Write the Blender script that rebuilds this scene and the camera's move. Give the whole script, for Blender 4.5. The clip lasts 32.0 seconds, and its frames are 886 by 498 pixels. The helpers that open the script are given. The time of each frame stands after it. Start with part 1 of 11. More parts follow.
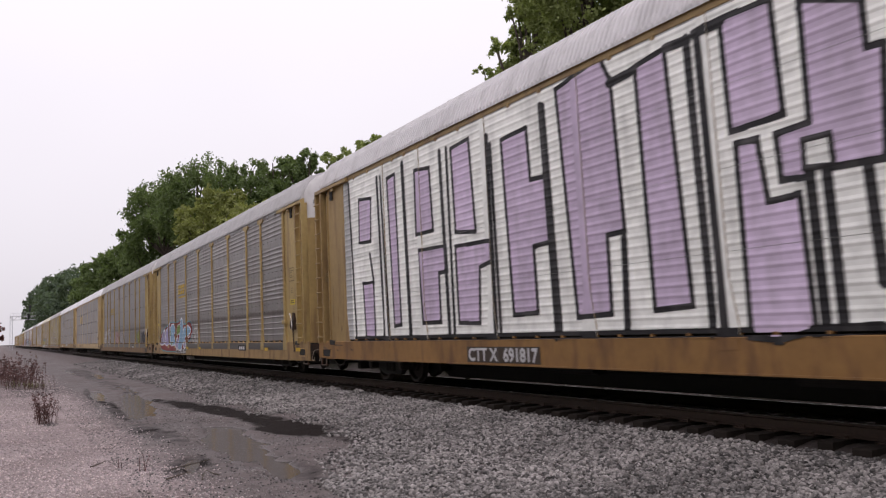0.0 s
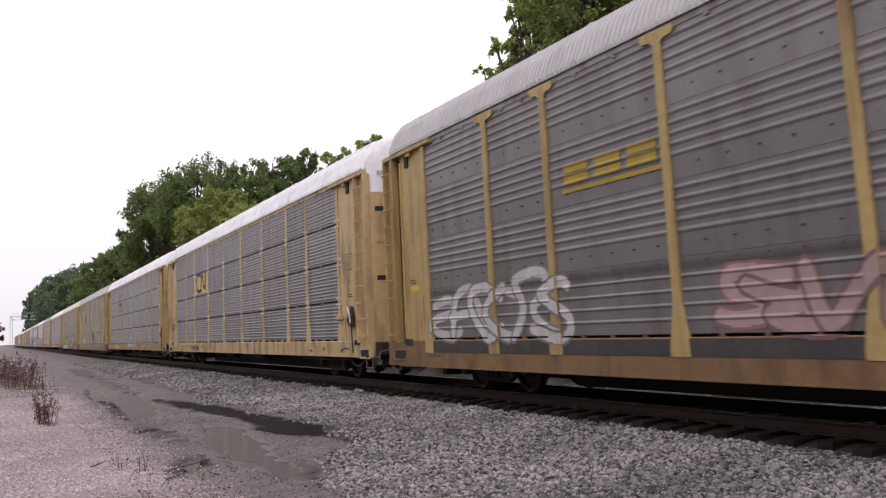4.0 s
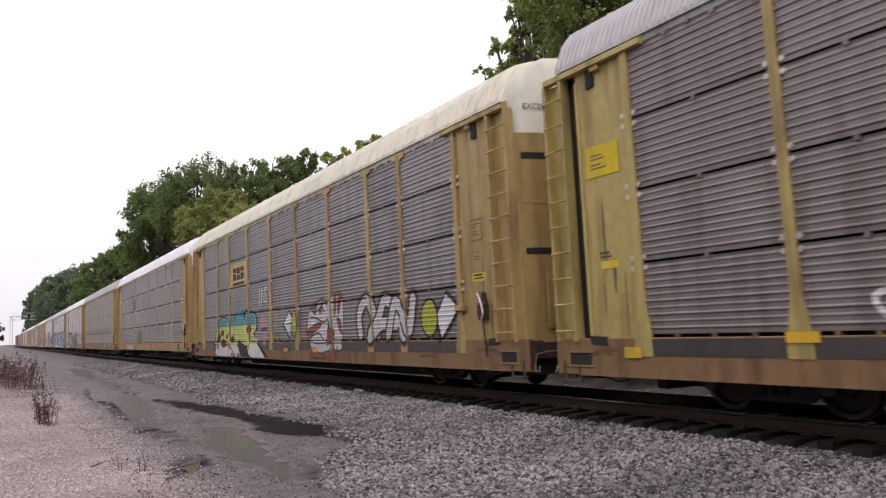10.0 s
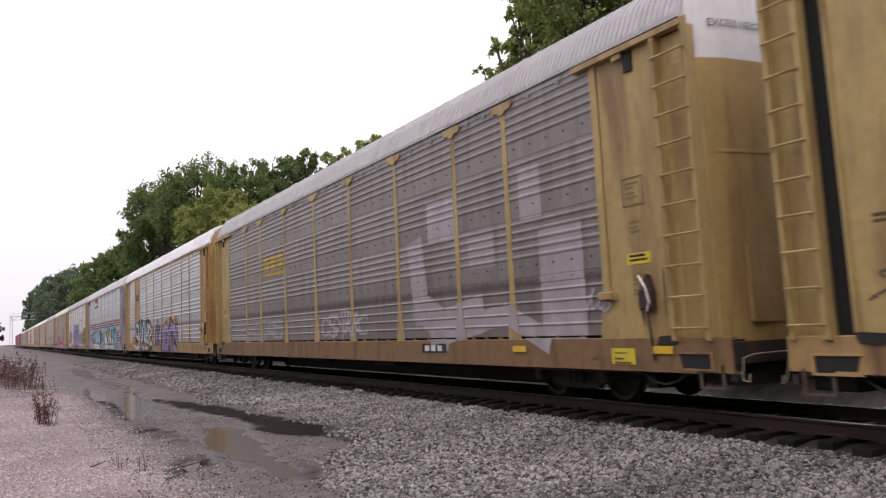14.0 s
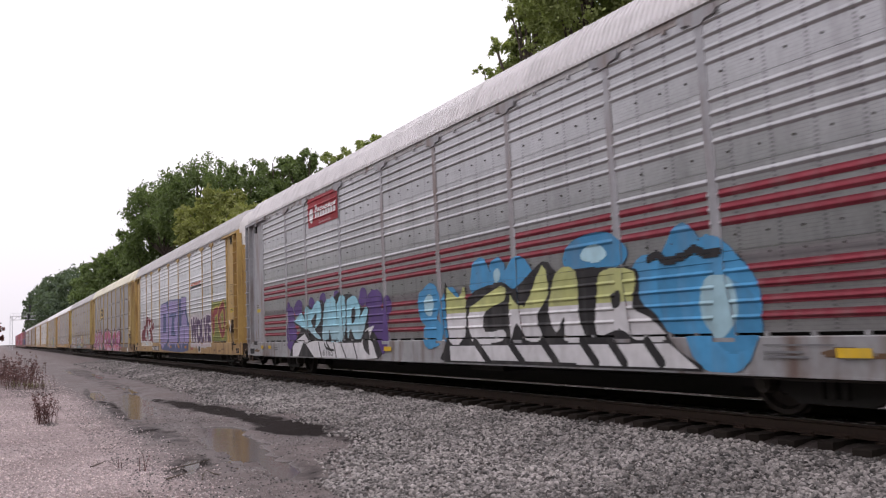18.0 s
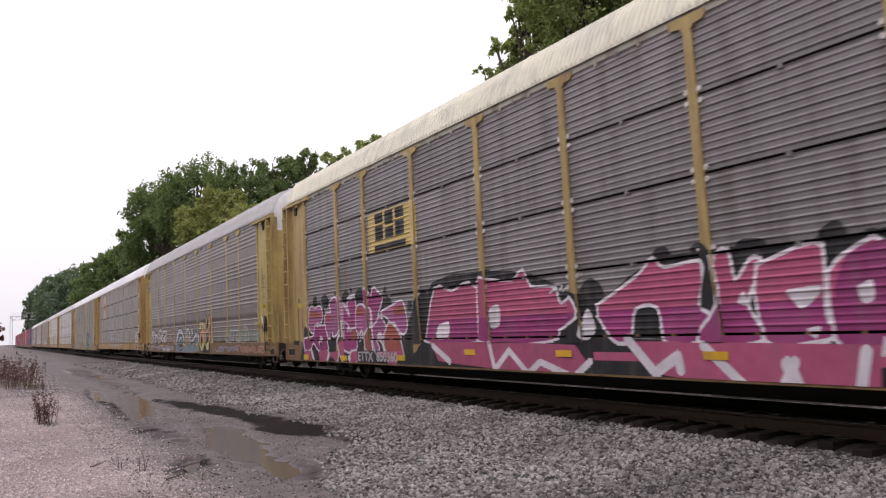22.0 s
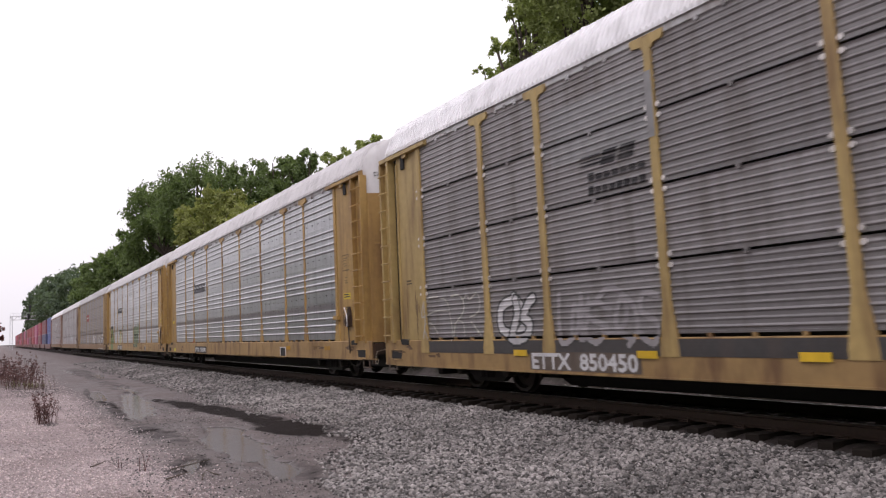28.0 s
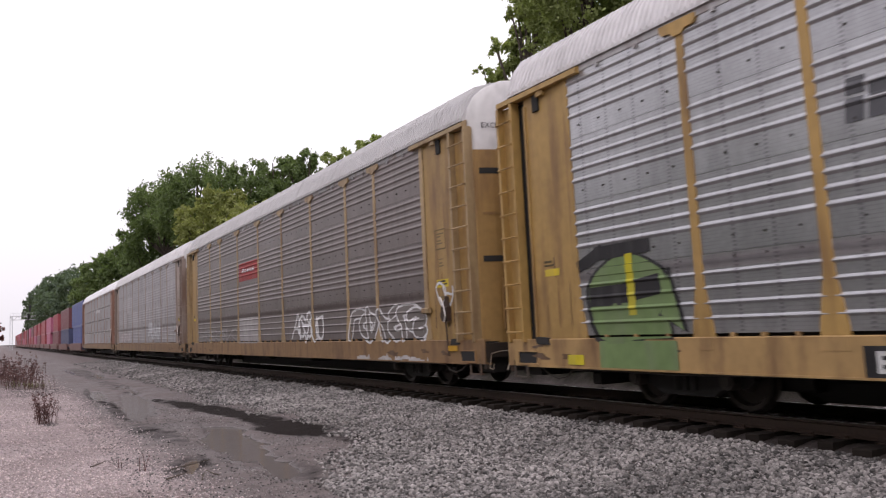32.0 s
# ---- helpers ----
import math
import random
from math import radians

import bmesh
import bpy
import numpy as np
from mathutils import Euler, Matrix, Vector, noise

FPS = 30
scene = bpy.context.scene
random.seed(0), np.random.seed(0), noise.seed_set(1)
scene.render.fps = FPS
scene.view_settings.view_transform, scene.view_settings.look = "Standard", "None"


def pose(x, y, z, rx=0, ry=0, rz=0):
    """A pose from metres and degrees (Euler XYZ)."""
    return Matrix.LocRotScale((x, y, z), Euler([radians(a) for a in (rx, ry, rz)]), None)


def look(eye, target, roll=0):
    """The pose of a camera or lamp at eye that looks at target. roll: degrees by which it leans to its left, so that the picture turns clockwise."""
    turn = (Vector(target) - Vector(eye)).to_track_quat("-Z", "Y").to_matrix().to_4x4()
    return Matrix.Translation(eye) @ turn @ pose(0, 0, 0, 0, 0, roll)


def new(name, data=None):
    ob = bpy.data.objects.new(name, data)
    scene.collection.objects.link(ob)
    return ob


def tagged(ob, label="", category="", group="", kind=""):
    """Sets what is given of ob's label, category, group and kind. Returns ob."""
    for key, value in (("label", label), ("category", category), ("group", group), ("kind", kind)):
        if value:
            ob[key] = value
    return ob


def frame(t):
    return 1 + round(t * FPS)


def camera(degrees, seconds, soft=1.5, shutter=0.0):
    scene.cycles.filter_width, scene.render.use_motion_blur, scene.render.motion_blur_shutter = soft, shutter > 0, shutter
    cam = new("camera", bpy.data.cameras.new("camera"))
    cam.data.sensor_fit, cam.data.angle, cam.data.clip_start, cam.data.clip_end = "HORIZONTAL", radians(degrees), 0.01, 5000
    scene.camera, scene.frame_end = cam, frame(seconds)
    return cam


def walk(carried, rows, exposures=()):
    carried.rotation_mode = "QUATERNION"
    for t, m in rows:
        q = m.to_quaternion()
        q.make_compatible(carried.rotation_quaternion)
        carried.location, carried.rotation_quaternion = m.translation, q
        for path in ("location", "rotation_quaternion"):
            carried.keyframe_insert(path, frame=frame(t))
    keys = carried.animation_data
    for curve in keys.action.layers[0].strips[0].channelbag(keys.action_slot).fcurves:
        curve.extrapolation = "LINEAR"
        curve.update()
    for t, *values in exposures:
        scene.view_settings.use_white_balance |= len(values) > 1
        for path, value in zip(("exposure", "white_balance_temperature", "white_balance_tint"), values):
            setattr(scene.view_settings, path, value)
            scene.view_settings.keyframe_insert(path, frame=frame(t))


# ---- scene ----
# ---- camera ----
EYE_Z = 1.35
SIDE = 8.27           # the near faces of the racks
TRACK = SIDE + 1.5    # centre line of the track
BEND_Y, BEND_R = 520.0, 700.0
cam = camera(58.1, 32.0, soft=1.15, shutter=0.36)
# the film camera reads its picture out from the top row to the bottom row in about eight thousandths of a second
scene.cycles.rolling_shutter_type, scene.cycles.rolling_shutter_duration = "TOP", 0.33
_fw = (math.sin(radians(29.21)) * math.cos(radians(5.577)), math.cos(radians(29.21)) * math.cos(radians(5.577)), math.sin(radians(5.577)))
CAM = look((0, 0, EYE_Z), (_fw[0] * 10, _fw[1] * 10, EYE_Z + _fw[2] * 10), -2.351)
walk(cam, [(0.0, CAM), (32.0, CAM)], [(0.0, -0.22, 6500, 18), (1.2, -0.02, 6500, 18), (3.0, 0.08, 6500, 18), (32.0, 0.08, 6500, 18)])

# ---- sky and sun ----
world = bpy.data.worlds.new("overcast")
scene.world = world
world.use_nodes = True
wn, wl = world.node_tree.nodes, world.node_tree.links
wn.clear()
w_out = wn.new("ShaderNodeOutputWorld")
w_bg = wn.new("ShaderNodeBackground")
w_sky = wn.new("ShaderNodeTexSky")
w_sky.sky_type = "NISHITA"
w_sky.sun_disc = False
w_sky.sun_elevation, w_sky.sun_rotation = radians(48), radians(200)
w_sky.air_density, w_sky.dust_density = 1.0, 4.0
w_hs = wn.new("ShaderNodeHueSaturation")
w_hs.inputs["Saturation"].default_value = 0.15
w_hs.inputs["Value"].default_value = 0.1
w_tc = wn.new("ShaderNodeTexCoord")
w_sep = wn.new("ShaderNodeSeparateXYZ")
w_map = wn.new("ShaderNodeMapRange")
w_map.inputs["From Min"].default_value, w_map.inputs["From Max"].default_value = -0.02, 0.5
w_map.inputs["To Min"].default_value, w_map.inputs["To Max"].default_value = 0.78, 1.15
w_noise = wn.new("ShaderNodeTexNoise")
w_noise.inputs["Scale"].default_value = 1.6
w_noise.inputs["Detail"].default_value = 3.0
w_nm = wn.new("ShaderNodeMapRange")
w_nm.inputs["To Min"].default_value, w_nm.inputs["To Max"].default_value = 0.92, 1.08
w_mul = wn.new("ShaderNodeMath")
w_mul.operation = "MULTIPLY"
w_col = wn.new("ShaderNodeMix")
w_col.data_type = "RGBA"
w_col.blend_type = "MULTIPLY"
w_col.inputs["Factor"].default_value = 1.0
w_col.inputs["A"].default_value = (0.975, 0.965, 1.0, 1)
w_add = wn.new("ShaderNodeMix")
w_add.data_type = "RGBA"
w_add.blend_type = "ADD"
w_add.inputs["Factor"].default_value = 0.3
wl.new(w_tc.outputs["Generated"], w_sep.inputs[0])
wl.new(w_tc.outputs["Generated"], w_noise.inputs["Vector"])
wl.new(w_sep.outputs["Z"], w_map.inputs["Value"])
wl.new(w_noise.outputs["Fac"], w_nm.inputs["Value"])
wl.new(w_map.outputs[0], w_mul.inputs[0])
wl.new(w_nm.outputs[0], w_mul.inputs[1])
wl.new(w_mul.outputs[0], w_col.inputs["B"])
wl.new(w_sky.outputs[0], w_hs.inputs["Color"])
wl.new(w_col.outputs["Result"], w_add.inputs["A"])
wl.new(w_hs.outputs[0], w_add.inputs["B"])
wl.new(w_add.outputs["Result"], w_bg.inputs["Color"])
w_bg.inputs["Strength"].default_value = 1.0
wl.new(w_bg.outputs[0], w_out.inputs["Surface"])

sun_data = bpy.data.lights.new("sun", "SUN")
sun_data.energy, sun_data.angle, sun_data.color = 0.5, radians(25), (1.0, 0.97, 0.93)
sun = new("sun", sun_data)
sun.matrix_world = look((-30, -40, 60), (0, 0, 0))
tagged(sun, kind="structure")


# ---- materials ----
def material(name, colour, rough=0.6, metal=0.0, vary=0.25, grain=8.0, bump=0.15, own=False, streak=0.0, stain=(0.12, 0.08, 0.05), stain_amount=0.0, island=False, spec=0.5):
    """A weathered surface: base colour (times the object's own colour where own), two scales of variation, rust streaks that run down, bump."""
    m = bpy.data.materials.new(name)
    m.use_nodes = True
    n, l = m.node_tree.nodes, m.node_tree.links
    b = n["Principled BSDF"]
    b.inputs["Roughness"].default_value, b.inputs["Metallic"].default_value = rough, metal
    b.inputs["Specular IOR Level"].default_value = spec
    tc = n.new("ShaderNodeTexCoord")
    info = n.new("ShaderNodeObjectInfo")
    off = n.new("ShaderNodeVectorMath")
    off.operation = "ADD"
    sc = n.new("ShaderNodeVectorMath")
    sc.operation = "SCALE"
    sc.inputs[0].default_value = (37.0, 53.0, 71.0)
    l.new(info.outputs["Random"], sc.inputs["Scale"])
    l.new(tc.outputs["Object"], off.inputs[0])
    l.new(sc.outputs[0], off.inputs[1])
    n1 = n.new("ShaderNodeTexNoise")
    n1.inputs["Scale"].default_value, n1.inputs["Detail"].default_value = 0.55, 4
    n2 = n.new("ShaderNodeTexNoise")
    n2.inputs["Scale"].default_value, n2.inputs["Detail"].default_value = grain, 6
    l.new(off.outputs[0], n1.inputs["Vector"])
    l.new(off.outputs[0], n2.inputs["Vector"])
    add = n.new("ShaderNodeMath")
    add.operation = "ADD"
    l.new(n1.outputs["Fac"], add.inputs[0])
    l.new(n2.outputs["Fac"], add.inputs[1])
    mr = n.new("ShaderNodeMapRange")
    mr.inputs["From Min"].default_value, mr.inputs["From Max"].default_value = 0.6, 1.4
    mr.inputs["To Min"].default_value, mr.inputs["To Max"].default_value = 1 - vary, 1 + vary
    l.new(add.outputs[0], mr.inputs["Value"])
    last = mr.outputs[0]
    rnd = n.new("ShaderNodeMapRange")
    rnd.inputs["To Min"].default_value, rnd.inputs["To Max"].default_value = 1 - vary * 0.45, 1 + vary * 0.45
    if island:
        geo = n.new("ShaderNodeNewGeometry")
        l.new(geo.outputs["Random Per Island"], rnd.inputs["Value"])
        rnd.inputs["To Min"].default_value, rnd.inputs["To Max"].default_value = 1 - vary, 1 + vary
    else:
        l.new(info.outputs["Random"], rnd.inputs["Value"])
    mu = n.new("ShaderNodeMath")
    mu.operation = "MULTIPLY"
    l.new(last, mu.inputs[0])
    l.new(rnd.outputs[0], mu.inputs[1])
    col = n.new("ShaderNodeMix")
    col.data_type, col.blend_type = "RGBA", "MULTIPLY"
    col.inputs["Factor"].default_value = 1.0
    col.inputs["A"].default_value = (*colour, 1)
    if own:
        own_mix = n.new("ShaderNodeMix")
        own_mix.data_type, own_mix.blend_type = "RGBA", "MULTIPLY"
        own_mix.inputs["Factor"].default_value = 1.0
        own_mix.inputs["A"].default_value = (*colour, 1)
        l.new(info.outputs["Color"], own_mix.inputs["B"])
        l.new(own_mix.outputs["Result"], col.inputs["A"])
    l.new(mu.outputs[0], col.inputs["B"])
    result = col.outputs["Result"]
    if stain_amount > 0:
        mp = n.new("ShaderNodeMapping")
        mp.inputs["Scale"].default_value = (3.0, 3.0, streak if streak else 3.0)
        l.new(off.outputs[0], mp.inputs["Vector"])
        n3 = n.new("ShaderNodeTexNoise")
        n3.inputs["Scale"].default_value, n3.inputs["Detail"].default_value = 1.0, 5
        l.new(mp.outputs[0], n3.inputs["Vector"])
        sr = n.new("ShaderNodeMapRange")
        sr.inputs["From Min"].default_value, sr.inputs["From Max"].default_value = 0.48, 0.72
        sr.inputs["To Min"].default_value, sr.inputs["To Max"].default_value = 0.0, stain_amount
        l.new(n3.outputs["Fac"], sr.inputs["Value"])
        st = n.new("ShaderNodeMix")
        st.data_type = "RGBA"
        st.inputs["B"].default_value = (*stain, 1)
        l.new(sr.outputs[0], st.inputs["Factor"])
        l.new(result, st.inputs["A"])
        result = st.outputs["Result"]
    l.new(result, b.inputs["Base Color"])
    if bump:
        bp = n.new("ShaderNodeBump")
        bp.inputs["Strength"].default_value, bp.inputs["Distance"].default_value = bump, 0.01
        l.new(n2.outputs["Fac"], bp.inputs["Height"])
        l.new(bp.outputs[0], b.inputs["Normal"])
    return m


PANEL = material("galvanised_panel", (1, 1, 1), 0.42, 0.3, 0.16, 14, 0.1, own=True, streak=0.35, stain=(0.11, 0.088, 0.078), stain_amount=0.55)


def perforate(m, pitch_y=0.062, pitch_z=0.0475, columns=0.0):
    """Rows of small dark air holes, clearer in some places than in others."""
    n, l = m.node_tree.nodes, m.node_tree.links
    b = n["Principled BSDF"]
    tc = n.new("ShaderNodeTexCoord")
    sep = n.new("ShaderNodeSeparateXYZ")
    l.new(tc.outputs["Object"], sep.inputs[0])

    def maths(op, a, c):
        x = n.new("ShaderNodeMath")
        x.operation = op
        for k, val in enumerate((a, c)):
            if isinstance(val, (int, float)):
                x.inputs[k].default_value = val
            else:
                l.new(val, x.inputs[k])
        return x.outputs[0]

    fy = maths("LESS_THAN", maths("FRACT", maths("DIVIDE", maths("ADD", sep.outputs["Y"], 40.0), pitch_y), 0.0), 0.42)
    fz = maths("LESS_THAN", maths("FRACT", maths("DIVIDE", sep.outputs["Z"], pitch_z), 0.0), 0.26)
    nz = n.new("ShaderNodeTexNoise")
    nz.inputs["Scale"].default_value, nz.inputs["Detail"].default_value = 1.3, 4
    mp = n.new("ShaderNodeMapping")
    mp.inputs["Scale"].default_value = (1.0, 2.2, 0.7)
    l.new(tc.outputs["Object"], mp.inputs["Vector"])
    l.new(mp.outputs[0], nz.inputs["Vector"])
    mr = n.new("ShaderNodeMapRange")
    mr.inputs["From Min"].default_value, mr.inputs["From Max"].default_value = 0.35, 0.65
    mr.inputs["To Min"].default_value, mr.inputs["To Max"].default_value = 0.05, 0.42
    l.new(nz.outputs["Fac"], mr.inputs["Value"])
    mx = n.new("ShaderNodeMix")
    mx.data_type = "RGBA"
    mx.inputs["B"].default_value = (0.05, 0.047, 0.047, 1)
    holes = maths("MULTIPLY", maths("MULTIPLY", fy, fz), mr.outputs[0])
    if columns:
        at = maths("FRACT", maths("DIVIDE", maths("ADD", sep.outputs["Y"], 40.0), columns), 0.0)
        col = maths("MULTIPLY", maths("LESS_THAN", at, 0.09), maths("LESS_THAN", maths("FRACT", maths("DIVIDE", sep.outputs["Z"], 0.052), 0.0), 0.5))
        holes = maths("MAXIMUM", holes, maths("MULTIPLY", col, 0.45))
    l.new(holes, mx.inputs["Factor"])
    old = b.inputs["Base Color"].links[0].from_socket
    l.new(old, mx.inputs["A"])
    l.new(mx.outputs["Result"], b.inputs["Base Color"])


perforate(PANEL)
BRIGHTM = material("bright_galvanised_panel", (1, 1, 1), 0.29, 0.68, 0.16, 14, 0.08, own=True, streak=0.35, stain=(0.16, 0.15, 0.15), stain_amount=0.3)
perforate(BRIGHTM, columns=0.62)
PAINT = material("rack_paint", (1, 1, 1), 0.55, 0.0, 0.18, 7, 0.1, own=True, streak=0.5, stain=(0.13, 0.06, 0.03), stain_amount=0.7)
SILLM = material("sill_paint", (1, 1, 1), 0.6, 0.0, 0.2, 6, 0.15, own=True, streak=0.8, stain=(0.10, 0.045, 0.025), stain_amount=0.8)
ROOF = material("roof_sheet", (1, 1, 1), 0.55, 0.0, 0.1, 5, 0.1, own=True, streak=1.0, stain=(0.3, 0.29, 0.29), stain_amount=0.35)
GREASE = material("greasy_steel", (0.018, 0.016, 0.015), 0.7, 0.1, 0.35, 12, 0.3)
STEEL = material("dark_steel", (0.05, 0.042, 0.036), 0.55, 0.4, 0.3, 12, 0.2)
# near-black colour painted for shade in recesses, slots and behind the sheets
RECESS_SHADE = material("recess_shade", (0.018, 0.017, 0.017), 0.9, 0.0, 0.2, 6, 0.1)
WHEELM = material("worn_wheel_steel", (0.04, 0.032, 0.028), 0.55, 0.5, 0.3, 10, 0.2)
CLIPM = material("zinc_clip", (0.62, 0.58, 0.56), 0.45, 0.4, 0.3, 20, 0.1)
SPRAY = material("spray_paint", (1, 1, 1), 0.6, 0.0, 0.2, 5, 0.08, own=True, streak=0.6, stain=(0.2, 0.185, 0.18), stain_amount=0.25, spec=0.25)
RAILM = material("rusty_rail", (0.045, 0.026, 0.018), 0.75, 0.1, 0.3, 20, 0.2)
RAILTOP = material("polished_rail_head", (0.45, 0.43, 0.42), 0.28, 0.9, 0.15, 20, 0.05)
TIEM = material("creosoted_timber", (0.020, 0.015, 0.012), 0.9, 0.0, 0.4, 9, 0.5, streak=6.0, stain=(0.012, 0.009, 0.007), stain_amount=0.7, spec=0.2)
STONE = material("ballast_stone", (0.178, 0.163, 0.157), 0.8, 0.0, 0.85, 30, 0.3, island=True)
PEBBLE = material("verge_pebble", (0.45, 0.375, 0.37), 0.8, 0.0, 0.42, 30, 0.3, island=True)
BARK = material("bark", (0.09, 0.07, 0.055), 0.9, 0.0, 0.35, 12, 0.6)
WEEDM = material("dry_weed", (0.095, 0.045, 0.04), 0.85, 0.0, 0.45, 10, 0.0, island=True)
WEEDG = material("green_weed", (0.16, 0.19, 0.05), 0.8, 0.0, 0.4, 10, 0.0, island=True)
GALV = material("galvanised_truss", (0.5, 0.5, 0.52), 0.5, 0.5, 0.15, 8, 0.1)
BLACKM = material("black_enamel", (0.02, 0.02, 0.02), 0.5, 0.0, 0.2, 8, 0.1)
BOXM = material("container_paint", (1, 1, 1), 0.5, 0.0, 0.15, 5, 0.1, own=True, streak=0.4, stain=(0.12, 0.07, 0.05), stain_amount=0.4)


def leaf_material(name, colour, vary=0.45):
    m = material(name, colour, 0.6, 0.0, vary, 1.5, 0.0, island=True, spec=0.3)
    n, l = m.node_tree.nodes, m.node_tree.links
    b = n["Principled BSDF"]
    tr = n.new("ShaderNodeBsdfTranslucent")
    tr.inputs["Color"].default_value = (colour[0] * 1.3, colour[1] * 1.4, colour[2] * 0.7, 1)
    mx = n.new("ShaderNodeMixShader")
    mx.inputs[0].default_value = 0.4
    l.new(b.outputs[0], mx.inputs[1])
    l.new(tr.outputs[0], mx.inputs[2])
    l.new(mx.outputs[0], n["Material Output"].inputs["Surface"])
    return m


LEAF_DARK = leaf_material("leaves_dark_green", (0.125, 0.168, 0.07))
LEAF_MID = leaf_material("leaves_green", (0.24, 0.275, 0.11))
LEAF_LIGHT = leaf_material("leaves_yellow_green", (0.22, 0.235, 0.085))
# thicket leaves coloured near black for the shade seen under the wagons
LEAF_SHADE = leaf_material("thicket_leaves_shade", (0.02, 0.026, 0.012))
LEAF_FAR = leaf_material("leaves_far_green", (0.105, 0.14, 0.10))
LEAF_RED = leaf_material("leaves_turning_red", (0.16, 0.06, 0.06))


# ---- mesh tools ----
class Shape:
    """Collects faces; boxes, prisms and tubes in metres."""

    def __init__(self):
        self.v, self.f = [], []

    def face(self, pts):
        k = len(self.v)
        self.v += [tuple(p) for p in pts]
        self.f.append(tuple(range(k, k + len(pts))))

    def prism(self, ring, a, b, axis):
        """ring: 2D outline; drawn out from a to b along axis 0, 1 or 2 (the outline fills the other two axes in order)."""
        k, n = len(self.v), len(ring)
        for t in (a, b):
            for p in ring:
                q = list(p)
                q.insert(axis, t)
                self.v.append(tuple(q))
        for i in range(n):
            j = (i + 1) % n
            self.f.append((k + i, k + j, k + n + j, k + n + i))
        self.f.append(tuple(range(k + n - 1, k - 1, -1)))
        self.f.append(tuple(range(k + n, k + 2 * n)))

    def box(self, x0, x1, y0, y1, z0, z1, c=0.0):
        if c:
            ring = [(x0 + c, z0), (x1 - c, z0), (x1, z0 + c), (x1, z1 - c), (x1 - c, z1), (x0 + c, z1), (x0, z1 - c), (x0, z0 + c)]
            self.prism(ring, y0, y1, 1)
        else:
            self.prism([(x0, z0), (x1, z0), (x1, z1), (x0, z1)], y0, y1, 1)

    def tube(self, a, b, r, n=6, r2=None):
        a, b = Vector(a), Vector(b)
        r2 = r if r2 is None else r2
        d = (b - a).normalized()
        u = d.orthogonal().normalized()
        w = d.cross(u)
        k = len(self.v)
        for p, q in ((a, r), (b, r2)):
            for i in range(n):
                t = 2 * math.pi * i / n
                self.v.append(tuple(p + (u * math.cos(t) + w * math.sin(t)) * q))
        for i in range(n):
            j = (i + 1) % n
            self.f.append((k + i, k + j, k + n + j, k + n + i))
        self.f.append(tuple(range(k + n - 1, k - 1, -1)))
        self.f.append(tuple(range(k + n, k + 2 * n)))

    def mesh(self, name, mat, fix=True):
        me = bpy.data.meshes.new(name)
        me.from_pydata(self.v, [], self.f)
        me.materials.append(mat)
        if fix and len(self.f) < 3000:
            bm = bmesh.new()
            bm.from_mesh(me)
            bmesh.ops.recalc_face_normals(bm, faces=bm.faces)
            bm.to_mesh(me)
            bm.free()
        return me


def place(name, mesh, parent=None, m=None, colour=None, label=""):
    """One mesh object, under parent where given."""
    ob = new(name, mesh)
    if parent is not None:
        ob.parent = parent
    if m is not None:
        ob.matrix_basis = m
    if colour is not None:
        ob.color = (*colour, 1)
    if label:
        ob["label"] = label
    return ob


def part(name, shape, mat, parent, label="", colour=None, m=None):
    return place(name, shape.mesh(name, mat), parent, m, colour, label)

# ---- the train's timetable: metres run since the start ----
RUN = [(0, 0.0), (1, 15.71), (2, 31.28), (3, 46.71), (4, 62.1), (5, 77.45), (6, 92.81), (7, 108.23), (8, 123.74), (9, 139.25), (10, 154.66), (11, 170.11),
       (12, 185.56), (13, 200.98), (14, 216.44), (15, 231.9), (16, 247.42), (17, 262.96), (18, 278.58), (19, 294.13), (20, 309.56), (21, 324.97), (22, 340.42),
       (23, 355.94), (24, 371.56), (25, 387.18), (26, 402.8), (27, 418.42), (28, 434.09), (29, 449.78), (30, 465.43), (31, 481.08), (32, 496.73)]
GAP0, PITCH = 22.88, 28.63      # first coupling at the start, and the length of a car over its couplers


def on_track(y, z=0.0):
    """The pose on the track's centre line y metres along: straight, then a wide bend."""
    if y <= BEND_Y:
        return pose(TRACK, y, z)
    a = (y - BEND_Y) / BEND_R
    return pose(TRACK + BEND_R * (1 - math.cos(a)), BEND_Y + BEND_R * math.sin(a), z, 0, 0, -math.degrees(a))


# ---- autorack cars ----
# Local frame: y along the track (towards the far end), near side at x = -1.5, z above the rail.
HALF = PITCH / 2
MIDDLE = 0.145                 # the racks' middle lies off the middle between the couplers
POSTS = [round(MIDDLE + d, 3) for d in (-9.05, -7.115, -4.285, -1.395, 1.395, 4.285, 7.115, 9.05)]
EDGE_A, EDGE_B = 11.815, 11.525    # from the middle to the sheets' ends, far and near
BAYS = list(zip([-EDGE_B] + POSTS, POSTS + [EDGE_A]))
Z0, Z1 = 1.09, 5.44            # bottom and top of the side sheets
FACE = -1.5
SHEET = 0.010             # how far the sheets lie behind the posts' line


